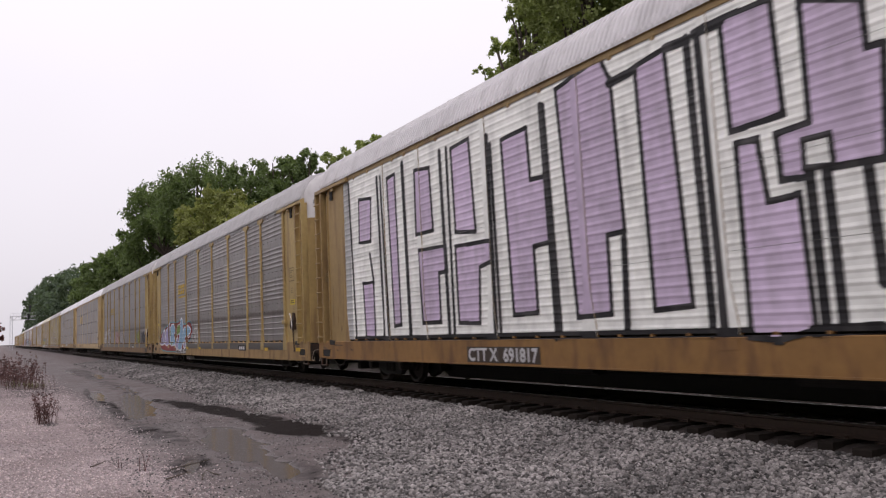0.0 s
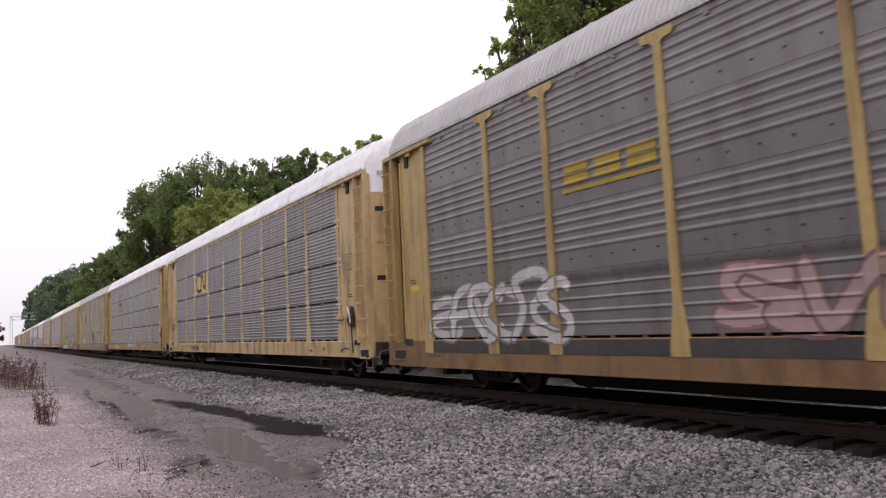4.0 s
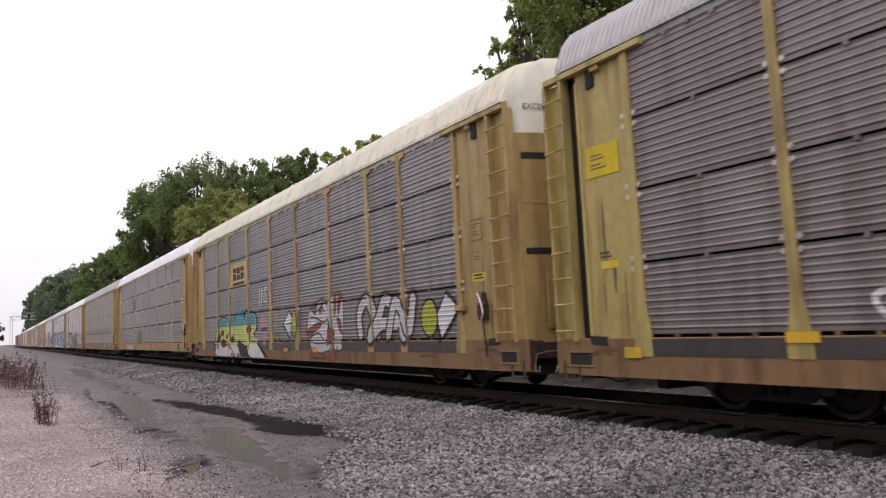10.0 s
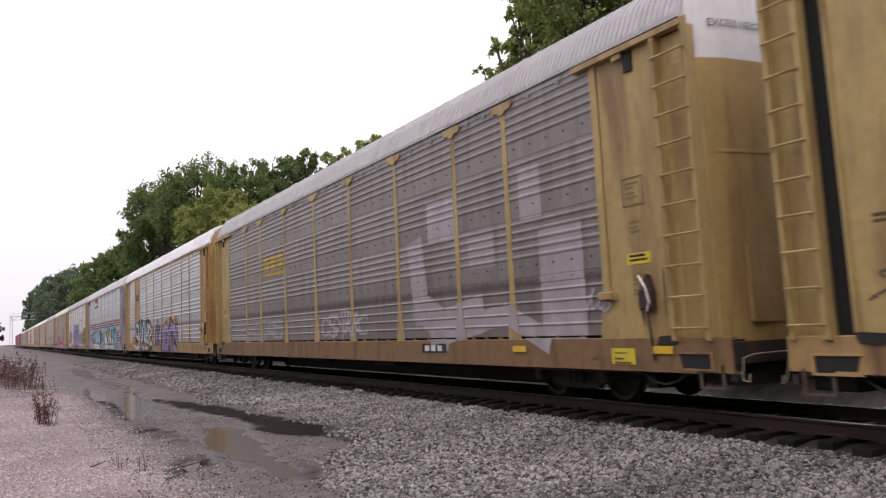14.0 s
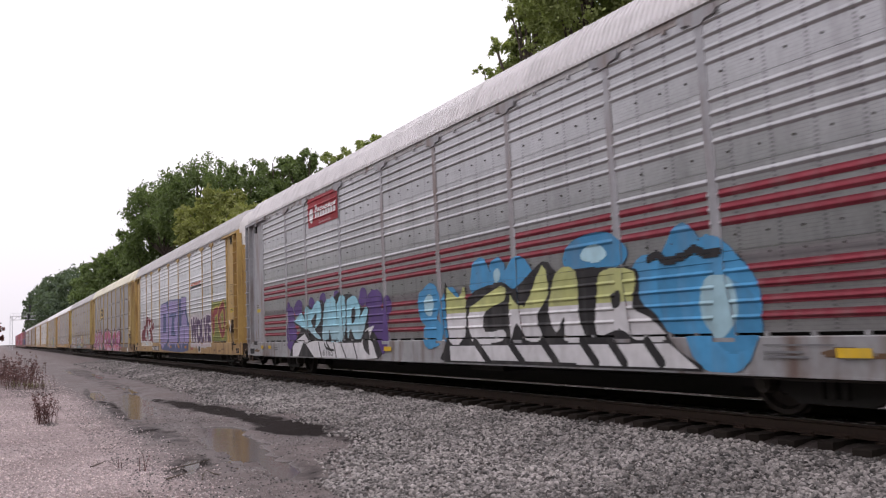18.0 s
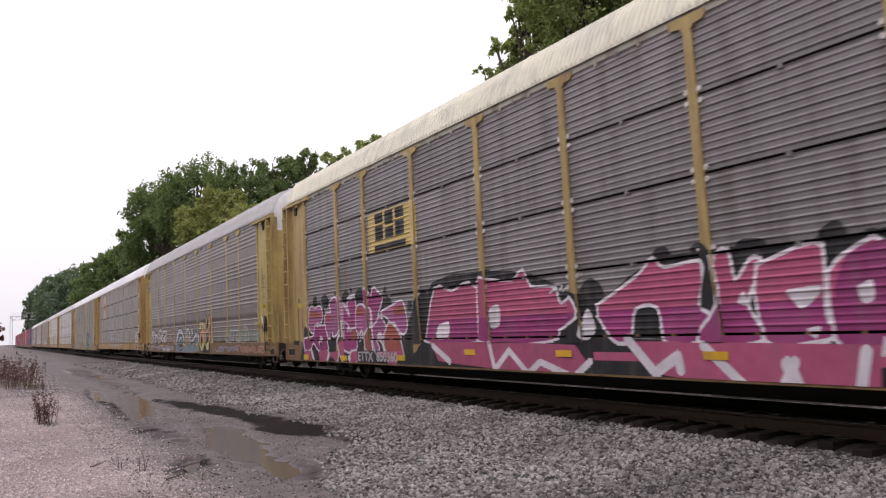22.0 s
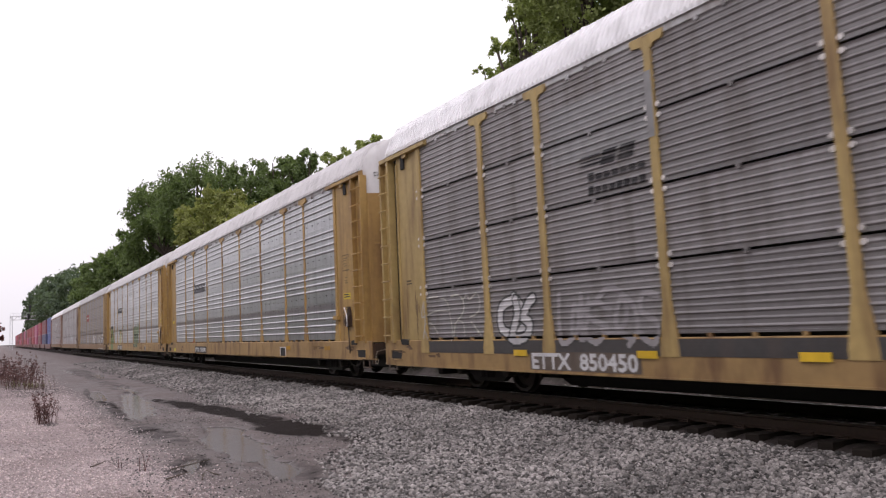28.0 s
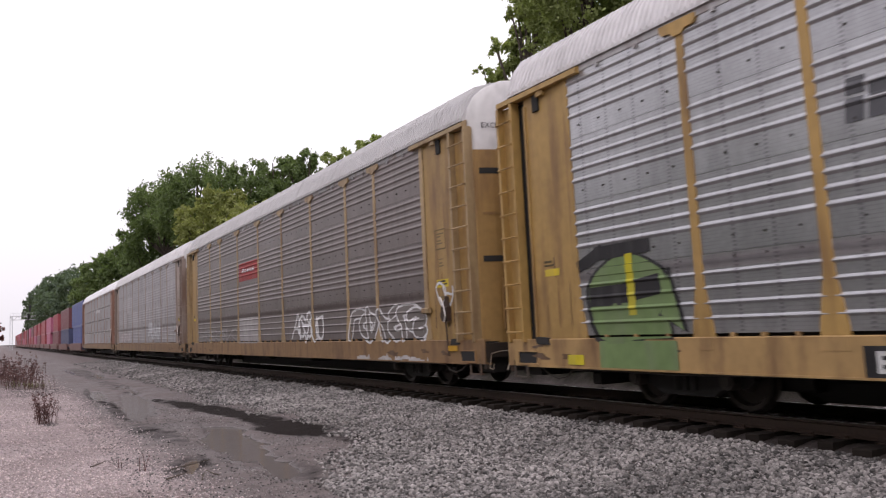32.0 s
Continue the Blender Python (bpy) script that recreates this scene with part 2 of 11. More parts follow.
def ribs(z, count, pitch, depth, wide=0.3):
    """Outline points (z, depth) of a run of ribs upward from z: a steep underside, a narrow crest and a long upper slope that catches the sky."""
    out = []
    for i in range(count):
        a = z + i * pitch
        w = pitch * wide
        b = a + pitch * 0.3
        out += [(a, 0.0), (b - w * 0.12, 0.0), (b, 0.0), (b + w * 0.4, depth * 0.6), (b + w * 0.7, depth), (b + w * 0.95, depth * 0.9), (b + w * 1.3, depth * 0.4), (b + w * 1.65, 0.0), (b + w * 1.77, 0.0)]
    return out


RIB = {"band": 0.024, "worn": 0.017}


def row_outline(style, row):
    """The (z, depth) outline of one row of sheets; row 0 is the lowest of four."""
    h = (Z1 - Z0) / 4
    a, b = Z0 + h * row, Z0 + h * (row + 1)
    if style == "slit":
        a, b = a + (0.018 if row else 0.035), b - 0.018
        n = 10
        p = (b - a - 0.06) / n
        pts = [(a, 0.012), (a + 0.03, 0.012)] + [q for i in range(n) for q in ribs(a + 0.031 + i * p, 1, p, 0.009 if i % 2 else 0.019, 0.33)] + [(b - 0.028, 0.0), (b, 0.012)]
    else:
        a, b = a + (0.003 if row else 0.03), b - 0.003
        if row == 0:
            pts = [(a, 0.0), (a + 0.1, 0.0)] + ribs(a + 0.11, 4, 0.2, RIB.get(style, 0.01), 0.2) + [(b - 0.13, 0.0), (b - 0.12, 0.01), (b, 0.01)]
        else:
            n, p = (5, 0.152) if style == "worn" else (4, 0.19)
            low = b - n * p - 0.04
            pts = [(a, 0.0), (low - 0.01, 0.0)] + ribs(low, n, p, RIB.get(style, 0.01), 0.36 if style == "worn" else 0.27) + [(b - 0.03, 0.0), (b, 0.0)]
    if style == "soft":
        pts = [(a, 0.0)] + ribs(a + 0.01, 7, (b - a - 0.03) / 7, 0.008, 0.34) + [(b, 0.0)]
    pts.sort(key=lambda q: q[0])
    return pts


OUTLINES = {s: [row_outline(s, r) for r in range(4)] for s in ("slit", "band", "worn", "soft")}


def sheet_mesh(style, row, width):
    s = Shape()
    pts = OUTLINES[style][row]
    w = width / 2 - 0.06
    k = 0
    for z, d in pts:
        s.v += [(FACE + SHEET - d, -w, z), (FACE + SHEET - d, w, z)]
    for i in range(len(pts) - 1):
        s.f.append((2 * i, 2 * i + 1, 2 * i + 3, 2 * i + 2))
    zt = pts[-1][0]
    zb = pts[0][0]
    for z, zz in ((zt, zt - 0.0), (zb, zb)):
        s.face([(FACE + SHEET, -w, z), (FACE + 0.09, -w, z), (FACE + 0.09, w, z), (FACE + SHEET, w, z)])
    if style == "slit":
        s.box(FACE - 0.03, FACE + 0.04, -0.03, 0.03, zt - 0.03, zt + 0.035)
    elif style in ("band", "worn"):
        for zz in (zb + 0.2,) if row else (zt - 0.06,):
            for yy in np.arange(-w + 0.25, w - 0.1, 0.5):
                s.box(FACE + SHEET - 0.02, FACE + SHEET, yy - 0.013, yy + 0.013, zz - 0.013, zz + 0.013)
    me = s.mesh("sheet", BRIGHTM if style == "band" else PANEL, fix=False)
    if style in ("band", "worn"):
        me.materials.append(STEEL)
        for f in me.polygons[:len(pts) - 1]:
            f.use_smooth = True
        for f in me.polygons[len(pts) + 1:]:
            f.material_index = 1
    return me


WIDTHS = sorted({round(b - a, 2) for a, b in BAYS})
SHEETS = {(s, r, w): sheet_mesh(s, r, w) for s in ("slit", "band", "worn", "soft") for r in range(4) for w in WIDTHS}


def post_mesh(low):
    """A side post: upright bar whose foot spreads to the sill."""
    s = Shape()
    a, f = 0.082, 0.19
    x0, x1 = FACE - (0.042 if low < 0.9 else 0.010), FACE + 0.03
    zs = [(low, f), (low + 0.12, f), (low + 0.75, a), (Z1 + 0.02, a * 0.9)]
    c = 0.012
    rings = []
    for z, w in zs:
        ring = [(x1, -w, z), (x0 + c, -w, z), (x0, -w + c, z), (x0, w - c, z), (x0 + c, w, z), (x1, w, z)]
        rings.append(len(s.v))
        s.v += ring
    for a0, b0 in zip(rings, rings[1:]):
        for i in range(6):
            j = (i + 1) % 6
            s.f.append((a0 + i, a0 + j, b0 + j, b0 + i))
    s.f.append(tuple(range(rings[-1], rings[-1] + 6)))
    s.f.append(tuple(range(rings[0] + 5, rings[0] - 1, -1)))
    return s.mesh("post", PAINT)


POST = {True: post_mesh(0.80), False: post_mesh(1.06)}


def clips_mesh():
    s = Shape()
    h = (Z1 - Z0) / 4
    for r in range(1, 4):
        for dy in (-0.12, 0.12):
            for dz in (-0.085, 0.075):
                s.tube((FACE - 0.018, dy, Z0 + h * r + dz), (FACE + 0.03, dy, Z0 + h * r + dz), 0.040, 7)
    return s.mesh("edge_clips", CLIPM)


CLIPS = clips_mesh()


def bracket_mesh():
    s = Shape()
    s.prism([(-0.34, Z1 - 0.02), (-0.30, Z1 - 0.085), (-0.14, Z1 - 0.1), (-0.08, Z1 - 0.16), (0.08, Z1 - 0.16), (0.14, Z1 - 0.1), (0.30, Z1 - 0.085), (0.34, Z1 - 0.02), (0.34, Z1 + 0.05), (-0.34, Z1 + 0.05)], FACE - 0.035, FACE + 0.03, 0)
    return s.mesh("head_bracket", PAINT)


BRACKET = bracket_mesh()


def roof_mesh():
    """The arched roof: cross-ribbed sheets from eave to eave."""
    half = [(1.54, 5.535), (1.53, 5.58), (1.35, 6.01), (1.14, 6.27), (0.70, 6.42), (0.25, 6.455)]
    prof = [(-x, z) for x, z in half] + half[::-1]
    s = Shape()
    pitch, L = 0.125, HALF - 0.84
    ys = []
    y = -L
    while y < L - 0.01:
        for t, d in ((0.0, 0.0), (0.42, 0.0), (0.5, 0.03), (0.9, 0.03)):
            yy = y + t * pitch
            if yy < L:
                seam = (yy % 3.1) < 0.07
                ys.append((yy, d + (0.012 if seam else 0)))
        y += pitch
    ys.append((L, 0.0))
    n = len(prof)
    for y, d in ys:
        for x, z in prof:
            s.v.append((x + (math.copysign(d * 0.8, x) if 1.0 < abs(x) < 1.535 else 0.0), y, z + (d if abs(x) < 1.535 else 0.0)))
    for i in range(len(ys) - 1):
        for j in range(n - 1):
            k = i * n + j
            s.f.append((k, k + 1, k + n + 1, k + n))
    s.face([(x, -L, z) for x, z in prof])
    s.face([(x, L, z) for x, z in reversed(prof)])
    return s.mesh("roof", ROOF, fix=False)


ROOFED = roof_mesh()


PLAN = [(-1.46, 1.2), (-1.45, 0.84), (-1.36, 0.70), (-1.0, 0.58), (-0.4, 0.52), (0.4, 0.52), (1.0, 0.58), (1.36, 0.70), (1.45, 0.84), (1.46, 1.2)]


def plan_y(x):
    """How far back from the coupling the end doors stand at x."""
    return float(np.interp(x, [p for p, _ in PLAN], [q for _, q in PLAN]))


INSET = [(-1.24, 1.3), (-1.23, 0.96), (-1.16, 0.78), (-0.95, 0.62), (-0.4, 0.52), (0.4, 0.52), (0.95, 0.62), (1.16, 0.78), (1.23, 0.96), (1.24, 1.3)]


def end_door_mesh(z0, z1, plan):
    """The end doors, gently curved in plan, between two heights (at +y)."""
    s = Shape()
    s.prism([(x, HALF - q) for x, q in plan], z0, z1, 2)
    return s


def hood_mesh():
    """The upper end: the doors' curve carried up and rounded over into the roof's arch."""
    s = Shape()
    levels = [(4.92, 1.44, 0.0), (5.2, 1.44, 0.0), (5.55, 1.44, 0.0), (5.80, 1.40, 0.0), (6.06, 1.25, 0.01), (6.25, 1.03, 0.02), (6.39, 0.74, 0.03), (6.44, 0.4, 0.05)]
    n = 13
    for z, w, tilt in levels:
        s.v.append((-w, HALF - 0.9, z))
        for i in range(n - 2):
            x = -w + 2 * w * i / (n - 3)
            s.v.append((x, HALF - plan_y(x) - tilt, z))
        s.v.append((w, HALF - 0.9, z))
    for k in range(len(levels) - 1):
        for i in range(n - 1):
            q = k * n + i
            s.f.append((q, q + 1, q + n + 1, q + n))
    s.f.append(tuple(range((len(levels) - 1) * n, len(levels) * n)))
    me = s.mesh("end_hood", ROOF)
    for f in me.polygons:
        f.use_smooth = len(f.vertices) == 4
    return me


def make_end_parts(a, b, c, plan, EDGE):
    """Meshes of one end of a rack car, at +y. Back from the coupling: the ladder stands between a and b, a slot lies between b and c, then the end panel."""
    out = {}
    s = Shape()
    s.box(FACE + 0.02, FACE + 0.06, EDGE + 0.1, HALF - c, 1.07, 5.42)
    s.box(FACE + 0.06, FACE + 0.3, HALF - c - 0.03, HALF - c, 1.07, 5.42)
    out["end_panel"] = s.mesh("end_panel", PAINT)
    s = Shape()
    s.box(FACE - 0.01, FACE + 0.03, HALF - c - 0.06, HALF - c - 0.005, 1.1, 5.25)
    out["panel_flange"] = s.mesh("panel_flange", PAINT)
    s = Shape()
    s.box(FACE + 0.05, FACE + 0.08, HALF - b, HALF - a, 1.04, 5.38)
    out["ladder_backing"] = s.mesh("ladder_backing", PAINT)
    # added near-black plate that paints the shade in the slot
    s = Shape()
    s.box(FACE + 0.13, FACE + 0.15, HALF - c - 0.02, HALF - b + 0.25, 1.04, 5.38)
    out["gap_lining"] = s.mesh("gap_lining", RECESS_SHADE)
    s = Shape()
    s.box(FACE - 0.085, FACE + 0.09, HALF - b - 0.04, HALF - b + 0.04, 1.02, 5.4, 0.012)
    out["ladder_rail"] = s.mesh("ladder_rail", PAINT)
    s = Shape()
    s.box(FACE - 0.075, FACE + 0.12, HALF - a - 0.04, HALF - a + 0.03, 1.02, 5.4, 0.012)
    out["corner_rail"] = s.mesh("corner_rail", PAINT)
    s = Shape()
    s.tube((FACE - 0.11, HALF - b, 0), (FACE - 0.11, HALF - a, 0), 0.017, 6)
    s.tube((FACE - 0.11, HALF - b, 0), (FACE - 0.02, HALF - b, 0), 0.013, 5)
    s.tube((FACE - 0.11, HALF - a, 0), (FACE - 0.02, HALF - a, 0), 0.013, 5)
    out["rung"] = s.mesh("rung", PAINT)
    s = Shape()
    s.prism([(FACE - 0.09, 5.40), (FACE - 0.09, 5.49), (FACE + 0.02, 5.545), (FACE + 0.05, 5.545), (FACE + 0.05, 5.40)], EDGE - 0.42, HALF - a - 0.02, 1)
    s.box(FACE - 0.06, FACE + 0.0, EDGE + 0.55, EDGE + 0.75, 5.31, 5.41)
    out["lintel"] = s.mesh("lintel", PAINT)
    # near-black block that stands in for the shade of a hole
    s = Shape()
    s.box(FACE - 0.02, FACE + 0.03, EDGE + 0.75, EDGE + 0.92, 5.08, 5.38)
    out["latch_hole"] = s.mesh("latch_hole", RECESS_SHADE)
    d = end_door_mesh(1.0, 4.92, plan)
    out["end_door"] = d.mesh("end_door", PAINT)
    s = Shape()
    s.box(-0.95, -0.25, HALF - 0.56, HALF - 0.5, 1.25, 2.3, 0.02)
    out["hatch"] = s.mesh("hatch", PAINT)
    s = Shape()
    s.prism([(x, HALF - plan_y(x) + 0.012) for x in (-1.25, -1.0, -0.4, 0.4)] + [(0.4, HALF - 0.56), (-1.25, HALF - 0.72)], 3.58, 3.63, 2)
    out["door_strip"] = s.mesh("door_strip", PAINT)
    # near-black strip for the shade inside a door slot
    s = Shape()
    s.prism([(x, HALF - plan_y(x) + 0.008) for x in (-1.28, -1.0, -0.45)] + [(-0.45, HALF - 0.6), (-1.28, HALF - 0.74)], 0.0, 0.12, 2)
    out["door_slot"] = s.mesh("door_slot", RECESS_SHADE)
    out["end_hood"] = hood_mesh()
    s = Shape()
    s.box(-1.5, 1.5, HALF - 0.58, HALF - 0.42, 0.72, 1.0, 0.02)
    s.box(-1.5, -1.42, HALF - 1.6, HALF - 0.42, 0.62, 0.70)
    s.box(-1.5, -1.42, HALF - 1.04, HALF - 0.98, 0.66, 1.0)
    s.box(-1.5, -1.42, HALF - 0.5, HALF - 0.42, 0.5, 1.0)
    out["end_sill"] = s.mesh("end_sill", SILLM)
    s = Shape()
    s.box(-0.22, 0.22, HALF - 1.2, HALF - 0.45, 0.66, 1.02, 0.03)
    s.box(-0.12, 0.12, HALF - 0.5, HALF - 0.12, 0.70, 0.92, 0.03)
    s.prism([(-0.16, HALF - 0.16), (0.18, HALF - 0.2), (0.2, HALF - 0.02), (0.06, HALF - 0.01), (0.03, HALF - 0.07), (-0.1, HALF - 0.05), (-0.17, HALF - 0.02)], 0.68, 0.94, 2)
    out["coupler"] = s.mesh("coupler", GREASE)
    s = Shape()
    p0 = Vector((-0.35, HALF - 0.5, 0.7))
    for i in range(6):
        p1 = p0 + Vector((0.02, 0.1, -0.12 + 0.05 * i))
        s.tube(p0, p1, 0.025, 6)
        p0 = p1
    out["brake_hose"] = s.mesh("brake_hose", STEEL)
    return out


def mirror_mesh(me):
    """The same mesh for the other end of the car."""
    c = me.copy()
    c.transform(Matrix.Diagonal((1, -1, 1, 1)))
    c.flip_normals()
    return c


END_A = make_end_parts(0.52, 0.98, 1.28, INSET, EDGE_A)
END_B = {k: mirror_mesh(v) for k, v in make_end_parts(0.76, 1.36, 1.42, PLAN, EDGE_B).items()}
s = Shape()
s.box(FACE - 0.10, FACE + 0.03, HALF - 1.98, HALF - 1.74, 1.46, 1.78, 0.03)
s.prism([(HALF - 1.95, 1.78), (HALF - 1.76, 1.78), (HALF - 1.82, 1.98), (HALF - 1.88, 2.0)], FACE - 0.05, FACE + 0.03, 0)
s.tube((FACE - 0.13, HALF - 1.86, 1.60), (FACE - 0.08, HALF - 1.86, 1.60), 0.10, 12)
s.tube((FACE - 0.05, HALF - 1.87, 1.48), (FACE - 0.05, HALF - 1.80, 0.75), 0.018, 5)
BRAKE = mirror_mesh(s.mesh("brake_unit", RAILM))
s = Shape()
for p, q in (((1.93, 1.98), (1.80, 1.80)), ((1.80, 1.80), (1.74, 1.58)), ((1.74, 1.58), (1.80, 1.46))):
    s.tube((FACE - 0.13, HALF - p[0], p[1]), (FACE - 0.13, HALF - q[0], q[1]), 0.016, 5)
BRAKE_LEVER = mirror_mesh(s.mesh("brake_lever", CLIPM))
s = Shape()
s.box(FACE - 0.09, FACE + 0.0, EDGE_B - 0.1, EDGE_B + 0.22, 1.66, 1.78, 0.012)
LOCK = mirror_mesh(s.mesh("lock_block", PAINT))


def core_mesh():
    """The inside of the rack behind the sheets, with its far side and decks: solid boxes coloured near black for shade.
    """
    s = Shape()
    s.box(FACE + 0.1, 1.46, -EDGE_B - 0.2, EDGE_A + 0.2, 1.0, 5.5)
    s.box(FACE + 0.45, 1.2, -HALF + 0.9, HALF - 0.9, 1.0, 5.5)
    return s.mesh("rack_interior", RECESS_SHADE)


def far_side_mesh():
    s = Shape()
    for a, b in BAYS:
        s.box(1.46, 1.5, a + 0.1, b - 0.1, Z0, Z1)
    for y in POSTS:
        s.box(1.46, 1.54, y - 0.1, y + 0.1, 0.9, Z1)
    return s.mesh("far_side", PANEL)


def sill_mesh(low):
    """The long side sill: a pressed channel with a rolled upper lip."""
    s = Shape()
    y1 = HALF - 0.42
    ring = [(FACE - 0.03, low), (FACE + 0.12, low - 0.02), (FACE + 0.12, low + 0.02), (FACE, low + 0.04), (FACE, 1.03), (FACE + 0.12, 1.05), (FACE + 0.12, 1.07), (FACE - 0.01, 1.075), (FACE - 0.03, 1.06)]
    s.prism(ring, -y1, y1, 1)
    s.box(FACE - 0.045, FACE - 0.01, -y1 + 0.6, y1 - 0.6, low - 0.015, low + 0.012)
    for y in POSTS:
        s.box(FACE - 0.036, FACE - 0.02, y - 0.17, y + 0.17, 0.9, 1.06)
    for a, b in BAYS:
        for q in (0.25, 0.5, 0.75):
            y = a + (b - a) * q
            s.box(FACE - 0.02, FACE + 0.04, y - 0.03, y + 0.03, 1.06, 1.13)
    return s.mesh("side_sill", SILLM)


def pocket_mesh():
    """The jacking pocket in the sill near the coupling: a flat block coloured near black for its shade."""
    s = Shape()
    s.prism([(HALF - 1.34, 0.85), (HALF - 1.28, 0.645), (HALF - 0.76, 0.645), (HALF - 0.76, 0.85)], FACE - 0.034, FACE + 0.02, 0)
    return s.mesh("sill_pocket", RECESS_SHADE)


def pocket_rim_mesh():
    s = Shape()
    for y0, y1, z0, z1 in ((1.36, 0.73, 0.62, 0.65), (1.36, 0.73, 0.845, 0.87), (0.77, 0.73, 0.65, 0.845)):
        s.box(FACE - 0.05, FACE - 0.02, HALF - y0, HALF - y1, z0, z1)
    return s.mesh("pocket_rim", SILLM)


def lever_mesh():
    """The uncoupling lever: a bent rod along the end sill with a drooping handle by the corner."""
    s = Shape()
    pts = [(0.1, HALF - 0.34, 0.86), (-1.2, HALF - 0.34, 0.84), (-1.42, HALF - 0.34, 0.80), (-1.47, HALF - 0.33, 0.60), (-1.49, HALF - 0.31, 0.52), (-1.46, HALF - 0.24, 0.50), (-1.43, HALF - 0.25, 0.60)]
    for p, q in zip(pts, pts[1:]):
        s.tube(p, q, 0.008, 5)
    return s.mesh("uncoupling_lever", PAINT)


def step_mesh():
    """The sill step under the corner ladder."""
    s = Shape()
    for y in (HALF - 0.98, HALF - 0.6):
        s.box(FACE - 0.03, FACE + 0.0, y - 0.02, y + 0.02, 0.40, 0.7)
    s.box(FACE - 0.035, FACE + 0.04, HALF - 1.0, HALF - 0.58, 0.385, 0.41)
    return s.mesh("sill_step", SILLM)


def hose_mesh():
    """The brake pipe that droops under the sill behind the ladder."""
    s = Shape()
    pts = [(HALF - 1.3, 0.58), (HALF - 1.5, 0.46), (HALF - 1.75, 0.40), (HALF - 2.0, 0.44), (HALF - 2.15, 0.55), (HALF - 2.6, 0.57), (HALF - 4.4, 0.55), (HALF - 6.2, 0.58)]
    for p, q in zip(pts, pts[1:]):
        s.tube((FACE + 0.08, *p), (FACE + 0.08, *q), 0.018, 6)
    return s.mesh("brake_pipe", STEEL)


def pad_mesh():
    """The greasy step pad at the foot of the end panel."""
    s = Shape()
    s.prism([(HALF - 1.72, 0.97), (HALF - 1.68, 1.09), (HALF - 1.34, 1.11), (HALF - 1.32, 1.06), (HALF - 1.36, 0.98)], FACE - 0.05, FACE + 0.02, 0)
    return s.mesh("step_pad", GREASE)


PADS = (pad_mesh(), mirror_mesh(pad_mesh()))
HOSES = (hose_mesh(), mirror_mesh(hose_mesh()))
POCKET_A = pocket_mesh()
POCKET_B = mirror_mesh(POCKET_A)
RIMS = (pocket_rim_mesh(), mirror_mesh(pocket_rim_mesh()))
LEVERS = (lever_mesh(), mirror_mesh(lever_mesh()))
STEPS = (step_mesh(), mirror_mesh(step_mesh()))


def top_rail_mesh():
    s = Shape()
    s.box(FACE - 0.004, FACE + 0.1, -EDGE_B - 0.1, EDGE_A + 0.1, Z1 - 0.01, 5.56, 0.004)
    for a, b in BAYS:
        for k in range(2):
            y = a + (b - a) * (0.33 + 0.34 * k)
            s.box(FACE - 0.03, FACE + 0.01, y - 0.03, y + 0.03, Z1 - 0.06, Z1 + 0.01)
    return s.mesh("top_rail", PAINT)


def underframe_mesh():
    s = Shape()
    s.box(-0.35, 0.35, -HALF + 1.0, HALF - 1.0, 0.42, 0.98, 0.03)
    s.prism([(-8.9, 0.44), (-8.3, 0.16), (8.3, 0.16), (8.9, 0.44), (8.9, 0.9), (-8.9, 0.9)], -0.3, 0.3, 0)
    for q in (-1, 1):
        s.box(-0.55, 0.55, q * 10.05 - 1.75, q * 10.05 + 1.75, 0.3, 0.62, 0.04)
        s.box(-1.1, 1.1, q * 11.95 - 0.1, q * 11.95 + 0.1, 0.3, 0.5, 0.03)
        s.box(-1.3, 1.3, min(q * (HALF - 1.1), q * (HALF - 0.56)), max(q * (HALF - 1.1), q * (HALF - 0.56)), 0.42, 0.96, 0.04)
        s.box(-0.9, 0.2, q * 12.9 - 0.6, q * 12.9 + 0.6, 0.48, 0.95, 0.05)
    s.box(-1.4, 1.4, -HALF + 0.6, HALF - 0.6, 0.94, 1.03)
    for y in np.arange(-11, 11.1, 2.0):
        s.box(-1.4, 1.4, y - 0.08, y + 0.08, 0.72, 0.96)
    s.box(-1.25, -0.55, -3.2, -2.0, 0.45, 0.85, 0.04)
    s.tube((-0.8, 2.2, 0.62), (-0.8, 3.5, 0.62), 0.2, 10)
    return s.mesh("underframe", GREASE)


def rod_mesh():
    s = Shape()
    s.tube((FACE + 0.02, -6.8, 0.56), (FACE + 0.02, 6.8, 0.56), 0.016, 6)
    for y in np.arange(-6, 6.1, 3.0):
        s.box(FACE + 0.0, FACE + 0.04, y - 0.03, y + 0.03, 0.54, 0.66)
    return s.mesh("release_rod", SILLM)


SILLS = {False: sill_mesh(0.60), True: sill_mesh(0.50), "slit": sill_mesh(0.66)}
LOWEST = {}
CORE, FARSIDE, TOPRAIL, UNDER, ROD = core_mesh(), far_side_mesh(), top_rail_mesh(), underframe_mesh(), rod_mesh()


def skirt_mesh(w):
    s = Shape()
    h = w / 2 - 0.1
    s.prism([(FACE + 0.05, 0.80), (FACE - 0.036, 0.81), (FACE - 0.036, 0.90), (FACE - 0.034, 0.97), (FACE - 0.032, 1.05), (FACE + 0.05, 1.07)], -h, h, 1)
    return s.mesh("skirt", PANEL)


SKIRTS = {w: skirt_mesh(w) for w in WIDTHS}


